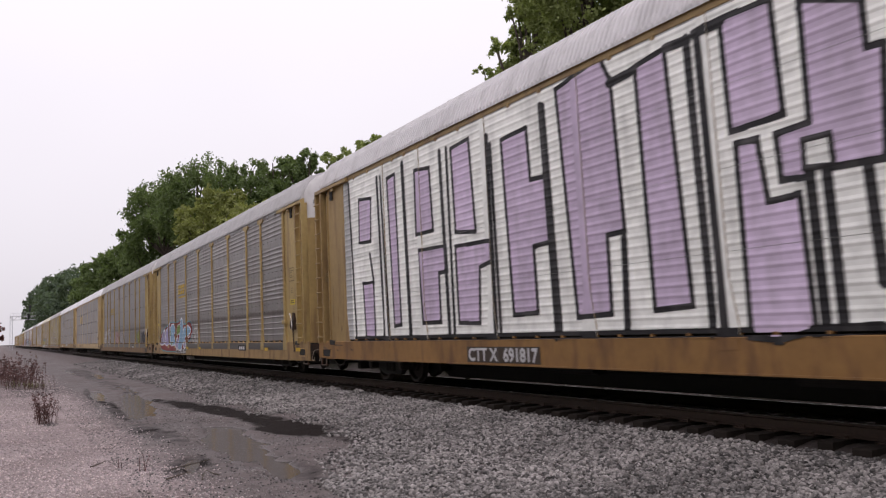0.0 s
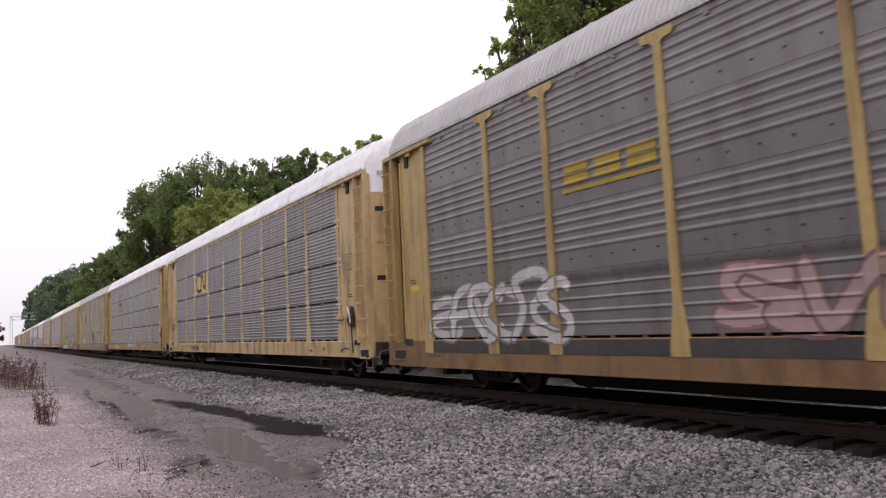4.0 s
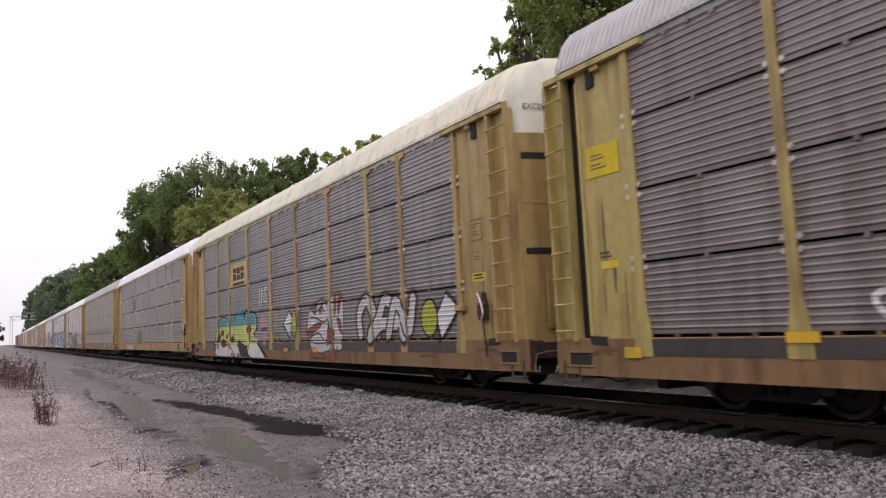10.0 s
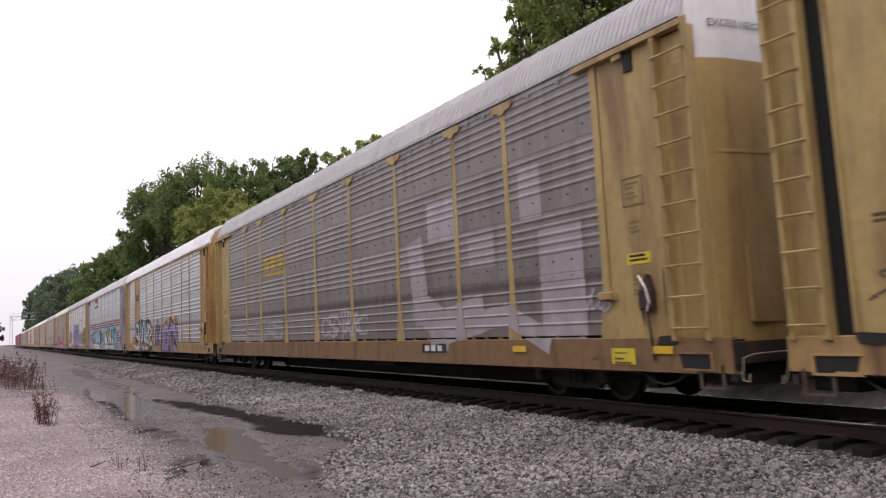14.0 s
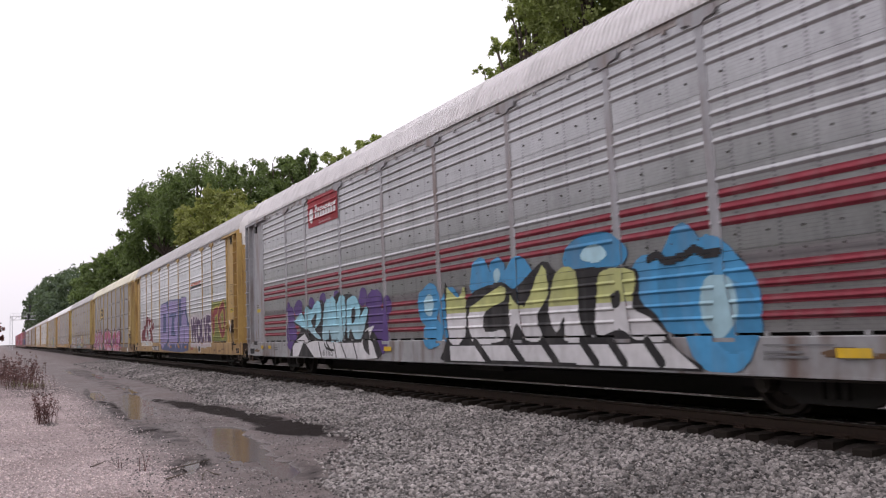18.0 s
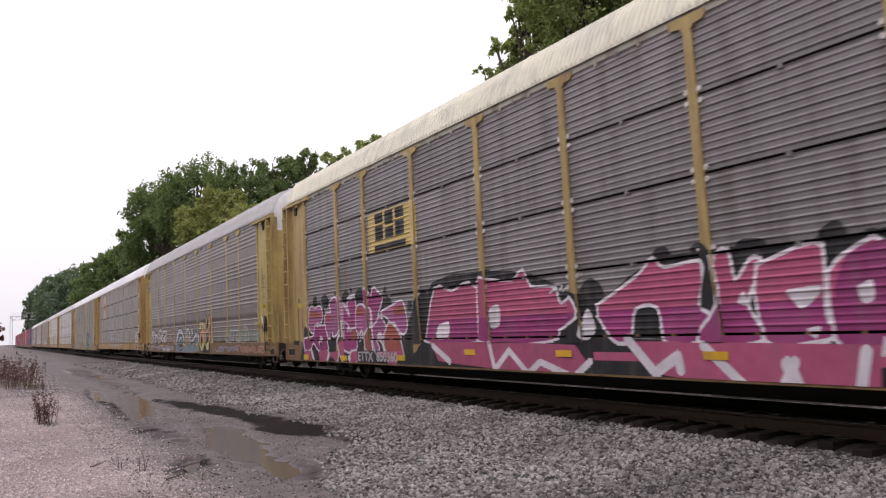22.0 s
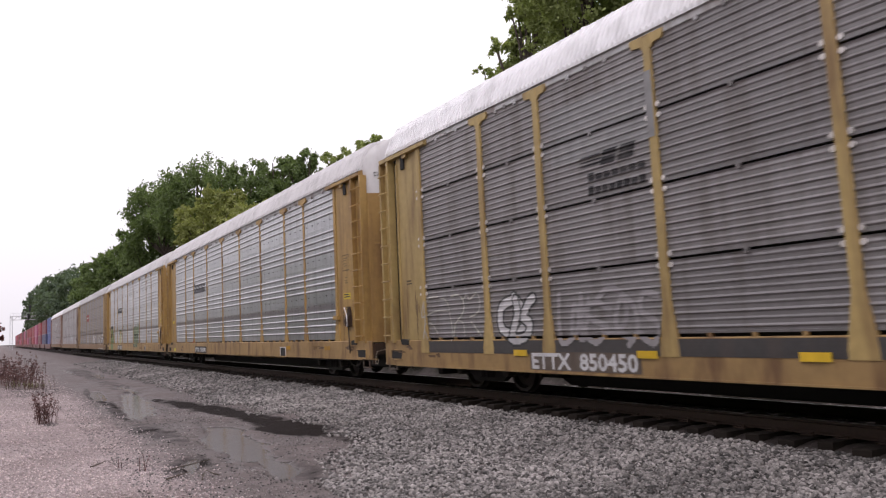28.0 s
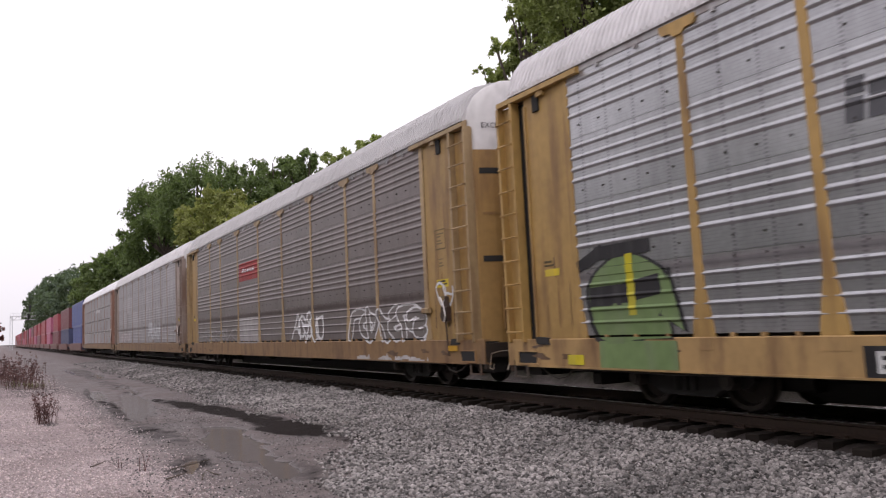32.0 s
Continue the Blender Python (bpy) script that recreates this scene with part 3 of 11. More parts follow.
def wheel_meshes():
    s = Shape()
    prof = [(0.62, 0.09), (0.62, 0.2), (0.66, 0.34), (0.645, 0.40), (0.645, 0.43), (0.66, 0.455), (0.685, 0.455), (0.70, 0.43), (0.79, 0.42), (0.79, 0.36), (0.72, 0.32), (0.74, 0.18), (0.80, 0.14), (0.80, 0.09)]
    n = 20
    for side in (-1, 1):
        k = len(s.v)
        for i in range(n):
            t = 2 * math.pi * i / n
            for x, r in prof:
                s.v.append((side * x, r * math.cos(t), r * math.sin(t)))
        m = len(prof)
        for i in range(n):
            for j in range(m - 1):
                a, b = k + i * m + j, k + ((i + 1) % n) * m + j
                s.f.append((a, a + 1, b + 1, b))
    s.tube((-1.0, 0, 0), (1.0, 0, 0), 0.085, 10)
    return s.mesh("wheelset", WHEELM)


def bogie_mesh():
    s = Shape()
    for x in (-1.02,):
        ring = [(-1.2, 0.46), (-1.15, 0.6), (-0.75, 0.62), (-0.45, 0.74), (0.45, 0.74), (0.75, 0.62), (1.15, 0.6), (1.2, 0.46), (1.08, 0.36), (0.72, 0.36), (0.5, 0.22), (-0.5, 0.22), (-0.72, 0.36), (-1.08, 0.36)]
        s.prism(ring, x, x + 0.12, 0)
        for k in (-0.16, 0.0, 0.16):
            s.tube((x + 0.06 - 0.07, k, 0.30), (x + 0.06 - 0.07, k, 0.55), 0.065, 8)
    return s.mesh("side_frame", GREASE)


def bolster_mesh():
    s = Shape()
    s.box(-1.0, 1.0, -0.2, 0.2, 0.5, 0.72, 0.03)
    s.box(-0.5, 0.5, -1.15, -1.05, 0.4, 0.5)
    s.box(-0.5, 0.5, 1.05, 1.15, 0.4, 0.5)
    return s.mesh("bolster", GREASE)


def bearing_mesh():
    s = Shape()
    s.tube((-1.2, 0, 0.455), (-1.0, 0, 0.455), 0.12, 10)
    s.tube((-1.22, 0, 0.455), (-1.2, 0, 0.455), 0.08, 8)
    return s.mesh("bearing_cap", STEEL)


WHEELSET, BOGIE, BOLSTER, BEARING = wheel_meshes(), bogie_mesh(), bolster_mesh(), bearing_mesh()
WHEEL_PARTS = []


def rack_car(style, panel, paint, sill, roof, trim=None, skirt=False, brackets=True, clips=None, solid_bay=None, plain_end=False, door=None, rod=False, label="", hood=None, slots=False):
    """One covered car-carrying wagon, all its parts under an empty at the rail."""
    trim = trim or paint
    clips = style == "slit" if clips is None else clips
    car = new("autorack_car")
    tagged(car, label, "railway wagon", "wagons of the passing train")
    # end doors: panel paint made browner, and darker for shade between wagons
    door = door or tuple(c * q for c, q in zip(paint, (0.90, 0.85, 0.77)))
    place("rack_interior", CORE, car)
    place("far_side", FARSIDE, car, colour=panel)
    place("underframe", UNDER, car)
    LOWEST[car.name] = 0.52 if skirt else 0.675 if style == "slit" else 0.615
    sill_part = place("side_sill", SILLS["slit" if style == "slit" and not skirt else skirt], car, colour=sill)
    place("sill_pocket", POCKET_A, sill_part)
    place("sill_pocket", POCKET_B, sill_part)
    for k in (0, 1):
        place("pocket_rim", RIMS[k], sill_part, colour=tuple(min(1, c * 1.25) for c in sill))
        place("uncoupling_lever", LEVERS[k], car, colour=(0.30, 0.25, 0.19))
        if not (plain_end and k == 0):
            place("step_pad", PADS[k], car)
        place("brake_pipe", HOSES[k], car)
        place("sill_step", STEPS[k], sill_part, colour=(0.09, 0.07, 0.055))
    place("top_rail", TOPRAIL, car, colour=tuple(c * 0.6 for c in roof) if brackets else trim)
    place("roof", ROOFED, car, colour=roof)
    if rod:
        place("release_rod", ROD, car, colour=sill)
    for i, (a, b) in enumerate(BAYS):
        w = round(b - a, 2)
        if solid_bay == i:
            s = Shape()
            s.box(FACE + 0.014, FACE + 0.08, a + 0.07, b - 0.07, Z0, Z1, 0.01)
            part("solid_panel", s, PAINT, car, colour=paint)
        else:
            for r in range(4):
                j = 1.0 + 0.16 * (noise.noise((i * 1.7, r * 2.3, len(label) * 0.37 + panel[0] * 9)))
                place("side_sheet", SHEETS[(style, r, w)], car, pose(0, (a + b) / 2, 0), tuple(min(1, c * j) for c in panel))
        if skirt:
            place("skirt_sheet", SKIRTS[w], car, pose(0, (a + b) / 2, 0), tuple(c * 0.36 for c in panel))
    for y in POSTS + [-EDGE_B, EDGE_A]:
        p = place("post", POST[skirt], car, pose(0, y, 0), trim)
        if brackets and y in POSTS:
            place("head_bracket", BRACKET, p, colour=trim)
        if clips:
            tagged(place("edge_clips", CLIPS, p), kind="stuff")
    for sign, parts in ((1, END_A), (-1, END_B)):
        for name in ("end_panel", "lintel"):
            place(name, parts[name], car, colour=trim if name == "lintel" else paint)
        place("ladder_backing", parts["ladder_backing"], car, colour=paint)
        plain = plain_end and sign > 0
        if plain:
            s = Shape()
            s.box(FACE + 0.005, FACE + 0.045, HALF - 1.27, HALF - 0.5, 1.07, 5.40, 0.01)
            cover = part("corner_panel", s, PAINT, car, colour=paint)
            for q in (0.03, 0.76):
                s = Shape()
                s.box(FACE - 0.012, FACE + 0.01, HALF - 1.28 + q - 0.02, HALF - 1.28 + q + 0.02, 1.1, 5.38)
                part("panel_seam", s, PAINT, cover, colour=tuple(c * 0.8 for c in paint))
        else:
            place("latch_hole", parts["latch_hole"], car)
            if sign > 0:
                place("gap_lining", parts["gap_lining"], car)
        ladder = place("ladder_rail", parts["ladder_rail"], car, m=pose(0, 0, 0) if not plain else pose(0.06, 0, 0), colour=trim)
        if not plain:
            place("corner_rail", parts["corner_rail"], car, colour=trim)
        for k in range(4 if plain else 10):
            place("rung", parts["rung"], ladder, pose(0, 0, 1.2 + k * 0.43), trim)
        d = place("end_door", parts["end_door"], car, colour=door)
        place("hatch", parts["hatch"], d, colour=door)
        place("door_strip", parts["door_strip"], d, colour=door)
        for z in ((2.62, 4.42) if style == "slit" or slots else ()):
            place("door_slot", parts["door_slot"], d, pose(0, 0, z))
        place("panel_flange", parts["panel_flange"], car, colour=trim)
        place("end_hood", parts["end_hood"], car, colour=hood or ((0.66, 0.64, 0.64) if roof == DULL else roof))
        # end sill colour painted near black for the shadow between wagons
        place("end_sill", parts["end_sill"], car, colour=(0.03, 0.021, 0.016))
        place("coupler", parts["coupler"], car)
        place("brake_hose", parts["brake_hose"], car)
    place("brake_lever", BRAKE_LEVER, place("brake_unit", BRAKE, car))
    place("lock_block", LOCK, car, colour=trim)
    for sign in (1, -1):
        bog = place("bogie", BOLSTER, car, pose(0, 10.05 * sign, 0))
        place("side_frame", BOGIE, bog)
        place("side_frame", BOGIE, bog, pose(0, 0, 0, 0, 0, 180))
        for w in (-0.89, 0.89):
            ws = place("wheelset", WHEELSET, bog, pose(0, w, 0.455))
            WHEEL_PARTS.append(ws)
            place("bearing_cap", BEARING, bog, pose(0, w, 0))
    return car


# ---- paint on the sides ----
def side_depth(car_style, z):
    if z < Z0:
        return 0.03
    r = min(3, int((z - Z0) / ((Z1 - Z0) / 4)))
    pts = OUTLINES[car_style][r]
    for (a, p), (b, q) in zip(pts, pts[1:]):
        if a <= z <= b:
            return -SHEET + p + (q - p) * (z - a) / max(b - a, 1e-6)
    return None


def edges_of(loops):
    """All edges of the loops as arrays of starts and ends."""
    p = np.array([q for lp in loops for q in lp])
    n = np.array([q for lp in loops for q in lp[1:] + lp[:1]])
    return p[:, 0], p[:, 1], n[:, 0], n[:, 1]


def spans(edges, z):
    """Where the horizontal line at z runs inside the outlines (non-zero winding)."""
    u0, v0, u1, v1 = edges
    k = np.nonzero((v0 <= z) != (v1 <= z))[0]
    if not len(k):
        return []
    u = u0[k] + (u1[k] - u0[k]) * (z - v0[k]) / (v1[k] - v0[k])
    turn = np.where(v1[k] > v0[k], 1, -1)
    order = np.argsort(u, kind="stable")
    out, wind, start = [], 0, 0.0
    for x, d in zip(u[order].tolist(), turn[order].tolist()):
        was = wind
        wind += d
        if was == 0 and wind:
            start = x
        elif was and wind == 0 and x - start > 0.004:
            out.append((start, x))
    return out


SPRAYED = {}
POST_U = sorted(HALF - y for y in POSTS + [-EDGE_B, EDGE_A])


def spray(car, style, loops, colour, layer=1, name="painted_letter", label="", flush=False, step=0.03, zr=None, at=0.03):
    """Paint that lies on sheets, posts and sill. loops: outlines in (metres from the far coupling, height above the rail)."""
    zs = [v for lp in loops for _, v in lp]
    lo, hi = max(min(zs), LOWEST[car.name]), min(max(zs), 5.42)
    if zr:
        lo, hi = max(lo, zr[0]), min(hi, zr[1])
    if hi <= lo:
        return None
    cuts = set(np.arange(lo, hi, step)) | {hi}
    if not flush:
        for rows in OUTLINES[style]:
            cuts |= {z for z, _ in rows if lo < z < hi}
        cuts |= {z for z in (1.045, 1.066, Z0) if lo < z < hi}
    cuts = sorted(cuts)
    edges = edges_of(loops)
    proud = 0.043 if LOWEST[car.name] < 0.6 else 0.011
    level = {z: spans(edges, z + 1e-6) for z in cuts}
    sh, known = Shape(), {}
    SPRAYED[car.name] = SPRAYED.get(car.name, 0) + 1
    lift = 0.003 * layer + 0.0001 * SPRAYED[car.name]

    def corner(u, d, z):
        key = (round(u, 3), round(d, 4), round(z, 4))
        if key not in known:
            known[key] = len(sh.v)
            sh.v.append((FACE - d - lift, HALF - u, z))
        return known[key]

    for a, b in zip(cuts, cuts[1:]):
        if b - a < 1e-4:
            continue
        m = (a + b) / 2
        d0, d1 = (at, at) if flush else (side_depth(style, a + 1e-4), side_depth(style, b - 1e-4))
        gap = d0 is None or d1 is None
        rows = [level[a], spans(edges, m), level[b]]
        even = len({len(row) for row in rows}) == 1
        for i, (u0, u1) in enumerate(rows[1]):
            left, right = ((rows[0][i][0], rows[2][i][0]), (rows[0][i][1], rows[2][i][1])) if even else ((u0, u0), (u1, u1))
            pieces = []
            if flush or m < 1.0:
                pieces = [(left, right, d0 if d0 is not None else 0.03, d1 if d1 is not None else 0.03)]
            else:
                pos, edge = u0, left
                for pu in POST_U:
                    w = 0.082 if m > 1.85 else 0.082 + 0.1 * min(1, (1.85 - m) / 0.65)
                    p0, p1 = pu - w, pu + w
                    if p1 <= pos or p0 >= u1:
                        continue
                    if p0 > pos:
                        if not gap:
                            pieces.append((edge, (p0, p0), d0, d1))
                        edge = (p0, p0)
                    end = (p1, p1) if p1 < u1 else right
                    pieces.append((edge, end, proud, proud))
                    pos, edge = p1, end
                if pos < u1 and not gap:
                    pieces.append((edge, right, d0, d1))
            for p, q, e0, e1 in pieces:
                if q[0] - p[0] + q[1] - p[1] < 0.004:
                    continue
                sh.f.append((corner(p[0], e0, a), corner(q[0], e0, a), corner(q[1], e1, b), corner(p[1], e1, b)))
    sh.f = [f for f in sh.f if len(set(f)) == 4]
    if not sh.f:
        return None
    return place(name, sh.mesh(name, SPRAY, fix=False), car, colour=colour, label=label)


def rect(u0, u1, v0, v1):
    return [(u0, v0), (u1, v0), (u1, v1), (u0, v1)]


def word_outline(text, fat, tight):
    """The closed outlines of a word in the built-in font."""
    cu = bpy.data.curves.new("word", "FONT")
    cu.body, cu.fill_mode, cu.resolution_u, cu.offset, cu.space_character = text, "NONE", 3, fat, tight
    ob = bpy.data.objects.new("word", cu)
    me = ob.to_mesh()
    pts = [tuple(v.co[:2]) for v in me.vertices]
    nxt = {e.vertices[0]: e.vertices[1] for e in me.edges}
    ob.to_mesh_clear()
    bpy.data.objects.remove(ob)
    bpy.data.curves.remove(cu)
    loops, seen = [], set()
    for k in range(len(pts)):
        loop, c = [], k
        while c not in seen:
            seen.add(c)
            loop.append(pts[c])
            c = nxt.get(c, c)
        if len(loop) > 2:
            loops.append(loop)
    return loops


def letters(text, u0, u1, v0, v1, fat=0.0, ref=None, shear=0.0, wave=0.0, tight=1.0):
    """Outlines of a word stretched to a box; fat swells the strokes, ref is the fatness that fills the box."""
    loops = word_outline(text, fat, tight)
    size = loops if ref is None else word_outline(text, ref, tight)
    xs = [p[0] for lp in size for p in lp]
    ys = [p[1] for lp in size for p in lp]
    x0, x1, y0, y1 = min(xs), max(xs), min(ys), max(ys)
    out = []
    for lp in loops:
        q = []
        for x, y in lp:
            a, b = (x - x0) / (x1 - x0), (y - y0) / (y1 - y0)
            q.append((u0 + a * (u1 - u0) + shear * b, v0 + b * (v1 - v0) + wave * math.sin(a * 9.0) * (0.3 + b)))
        out.append(q)
    return out


def stroke(points, w, soft=False):
    """Outlines of a fat line through points, with round ends and joints where soft."""
    out = []
    for (a, b), (c, d) in zip(points, points[1:]):
        L = math.hypot(c - a, d - b) or 1e-6
        ex, ey = (c - a) / L * w / 2, (d - b) / L * w / 2
        if soft:
            out.append([(a - ey, b + ex), (a + ey, b - ex), (c + ey, d - ex), (c - ey, d + ex)])
        else:
            out.append([(a - ex - ey, b - ey + ex), (a - ex + ey, b - ey - ex), (c + ex + ey, d + ey - ex), (c + ex - ey, d + ey + ex)])
    if soft:
        for a, b in points:
            out.append([(a + w / 2 * math.cos(t * math.pi / 4), b + w / 2 * math.sin(t * math.pi / 4)) for t in range(8)])
    return out


def edging(loops, w):
    """Fat lines along closed outlines."""
    out = []
    for lp in loops:
        out += stroke(lp + lp[:1], w)
    return out


def blob(u, v, ru, rv, rough=0.12, n=22, seed=0):
    r = random.Random(seed)
    ph = [r.uniform(0, 6.28) for _ in range(4)]
    out = []
    for i in range(n):
        t = 2 * math.pi * i / n
        k = 1 + rough * (math.sin(2 * t + ph[0]) + 0.6 * math.sin(3 * t + ph[1]) + 0.5 * math.sin(5 * t + ph[2]))
        out.append((u + ru * k * math.cos(t), v + rv * k * math.sin(t)))
    return out


SWOOPS = [[(0.9, 0.85), (0.5, 1.0), (0.12, 0.8), (0.4, 0.55), (0.85, 0.4), (0.8, 0.1), (0.4, 0.0), (0.0, 0.15)],
          [(0.95, 0.8), (0.5, 1.0), (0.08, 0.6), (0.15, 0.2), (0.5, 0.0), (1.0, 0.2)],
          [(0.1, 0.0), (0.2, 0.5), (0.05, 0.95), (0.65, 1.0), (0.85, 0.72), (0.4, 0.5), (0.7, 0.25), (1.05, 0.0)],
          [(0.05, 1.0), (0.02, 0.4), (0.3, 0.0), (0.7, 0.05), (0.85, 0.45), (0.9, 1.05), (0.98, 0.05)],
          [(0.0, 0.0), (0.3, 0.7), (0.5, 1.05), (0.7, 0.6), (0.98, 0.0), (0.7, 0.36), (0.15, 0.33)],
          [(0.05, 0.0), (0.1, 0.95), (0.5, 0.4), (0.85, 0.02), (0.92, 1.05)],
          [(0.5, 1.0), (0.1, 0.75), (0.1, 0.25), (0.5, 0.0), (0.9, 0.3), (0.85, 0.75), (0.45, 1.02)]]


def glide(points, k=3):
    """A smooth line through points."""
    out = []
    P = [points[0]] + list(points) + [points[-1]]
    for a, b, c, d in zip(P, P[1:], P[2:], P[3:]):
        for i in range(k):
            t = i / k
            out.append(tuple(0.5 * (2 * b[m] + (c[m] - a[m]) * t + (2 * a[m] - 5 * b[m] + 4 * c[m] - d[m]) * t * t + (3 * b[m] - a[m] - 3 * c[m] + d[m]) * t ** 3) for m in (0, 1)))
    return out + [points[-1]]


def swoops(u0, u1, v0, v1, count, w, seed):
    """Centre lines of the interlocking rounded shapes of a spray-can piece, too tangled to read."""
    r = random.Random(seed)
    n = int(max(2, min((u1 - u0) / (w * 2.4 + 0.12), max(count, (u1 - u0) / 0.8))))
    step = (u1 - u0 - w) / n
    last, out = -1, []
    for i in range(n):
        k = r.randrange(len(SWOOPS))
        if k == last:
            k = (k + 3) % len(SWOOPS)
        last = k
        a = u0 + w / 2 + step * i
        lo, hi = v0 + w / 2 + r.uniform(0, 0.1) * (v1 - v0), v1 - w / 2 - r.uniform(0, 0.22) * (v1 - v0)
        lean = r.uniform(-0.18, 0.22) * step
        fx, fy, wide = r.random() < 0.5, r.random() < 0.5, r.uniform(1.3, 2.1)
        pts = []
        for x, y in SWOOPS[k]:
            x, y = (1 - x if fx else x) + r.uniform(-0.12, 0.12), (1 - y if fy else y) + r.uniform(-0.08, 0.08)
            pts.append((min(u1 - w / 2, a + step * (x * wide - 0.35) + lean * y), lo + (hi - lo) * y))
        out.append(glide(pts))
    return out


def wild(u0, u1, v0, v1, count, w, seed):
    return [q for line in swoops(u0, u1, v0, v1, count, w, seed) for q in stroke(line, w, True)]

# ---- ground ----
def lattice_noise(x, y, seed):
    """Smooth value noise on arrays, about -1 to 1."""
    xi, yi = np.floor(x).astype(np.int64), np.floor(y).astype(np.int64)
    fx, fy = x - xi, y - yi
    fx, fy = fx * fx * (3 - 2 * fx), fy * fy * (3 - 2 * fy)

    def h(a, b):
        n = (a * 374761393 + b * 668265263 + seed * 1442695041) & 0x7FFFFFFF
        n = ((n ^ (n >> 13)) * 1274126177) & 0x7FFFFFFF
        return ((n ^ (n >> 16)) & 0xFFFF) / 32767.5 - 1

    return (h(xi, yi) * (1 - fx) + h(xi + 1, yi) * fx) * (1 - fy) + (h(xi, yi + 1) * (1 - fx) + h(xi + 1, yi + 1) * fx) * fy


ROAD, WATER = -0.5, -0.553
# pools: centre x, y, half width, half length, turn (degrees), depth
POOLS = [(3.68, 14.8, 0.44, 2.8, -7, 0.11), (3.55, 25.2, 0.40, 5.4, -6, 0.11), (3.05, 30.5, 0.24, 3.4, -3, 0.10), (3.50, 11.3, 0.24, 0.9, -8, 0.082), (4.85, 17.1, 0.10, 0.7, 0, 0.09),
         (4.3, 33.0, 0.2, 2.6, 0, 0.10), (4.7, 47.0, 0.22, 4.0, -3, 0.10), (3.9, 56.0, 0.2, 5.0, 0, 0.10), (2.55, 12.5, 0.11, 0.7, -14, 0.085)]
# dark sodden earth: centre x, y, half width, half length, turn, strength
SODDEN = [(4.78, 20.8, 0.48, 4.6, 6, 1.0), (5.0, 15.1, 0.55, 1.1, 0, 1.0), (4.95, 17.0, 0.35, 2.0, 4, 1.0), (5.45, 13.0, 0.35, 2.2, 4, 0.55), (2.75, 23.5, 0.18, 5.0, -2, 0.6), (2.74, 17.0, 0.34, 2.4, 3, 0.5), (2.8, 31.0, 0.16, 4.0, -3, 0.5),
          (3.6, 10.9, 0.3, 0.9, -5, 0.4), (2.5, 12.4, 0.3, 0.9, -14, 0.5), (1.0, 20.2, 0.25, 0.8, 0, 0.5), (1.2, 34.5, 0.8, 3.5, 0, 0.45), (4.2, 36.0, 0.5, 6.0, 0, 0.3), (4.4, 52.0, 0.6, 12.0, 0, 0.4)]


def oval(x, y, px, py, a, b, turn, wob):
    """Distance from the middle of an uneven oval, 1 on its rim."""
    t = radians(turn)
    dx, dy = x - px, y - py
    u, v = dx * math.cos(t) + dy * math.sin(t), -dx * math.sin(t) + dy * math.cos(t)
    return np.sqrt((u / a) ** 2 + (v / b) ** 2) * wob


def sodden(x, y):
    out = np.zeros(np.shape(x))
    wob = 1 + 0.3 * lattice_noise(x * 1.9 + 4, y * 0.5, 25) + 0.14 * lattice_noise(x * 4.5, y * 1.1, 26) + 0.05 * lattice_noise(x * 9, y * 2.2, 27)
    for px, py, a, b, turn, k in SODDEN:
        out = np.maximum(out, k * np.clip((1.25 - oval(x, y, px, py, a, b, turn, wob)) / 0.5, 0, 1))
    return out


def side_line(y):
    """How far the track has bent aside at y."""
    a = np.clip((y - BEND_Y) / BEND_R, 0, 0.95)
    return np.where(y > BEND_Y, BEND_R * (1 - np.sqrt(1 - a * a)), 0.0)


def ground_height(x, y):
    c = x - side_line(y)
    z = np.full(np.shape(x), ROAD) + 0.0 * x
    near = np.exp(-np.abs(y) / 120.0)
    z = z + (0.020 * lattice_noise(x * 0.55, y * 0.3, 1) + 0.011 * lattice_noise(x * 1.7, y * 1.1, 2) + 0.007 * lattice_noise(x * 5.1, y * 4.3, 3)) * near
    z = z + 0.10 * np.clip((1.9 - c) / 2.2, 0, 1) * near + 0.05 * np.clip((0.6 - c) / 3.0, 0, 1)
    wob = 1 + 0.28 * lattice_noise(x * 2.2 + 9, y * 1.3, 5) + 0.22 * lattice_noise(x * 6, y * 4, 6)
    for px, py, a, b, turn, depth in POOLS:
        z = z - depth * np.clip((1.25 - oval(x, y, px, py, a, b, turn, wob)) / 0.5, 0, 1)
    rise = np.clip((c - 5.35 - 0.12 * lattice_noise(y * 0.9, y * 0, 7)) / 2.7, 0, 1)
    z = z * (1 - rise) + (-0.325 + 0.09 * np.clip((c - 8.35) / 0.4, 0, 1)) * rise
    back = np.clip((c - 11.4) / 2.4, 0, 1)
    z = z * (1 - back) + (-0.62 + 0.05 * lattice_noise(x * 0.4, y * 0.4, 8) * near) * back
    # bank added to close the view under the wagons
    bank = np.clip((c - 13.3) / 2.6, 0, 1)
    z = z + 1.9 * bank * bank * (3 - 2 * bank)
    return z


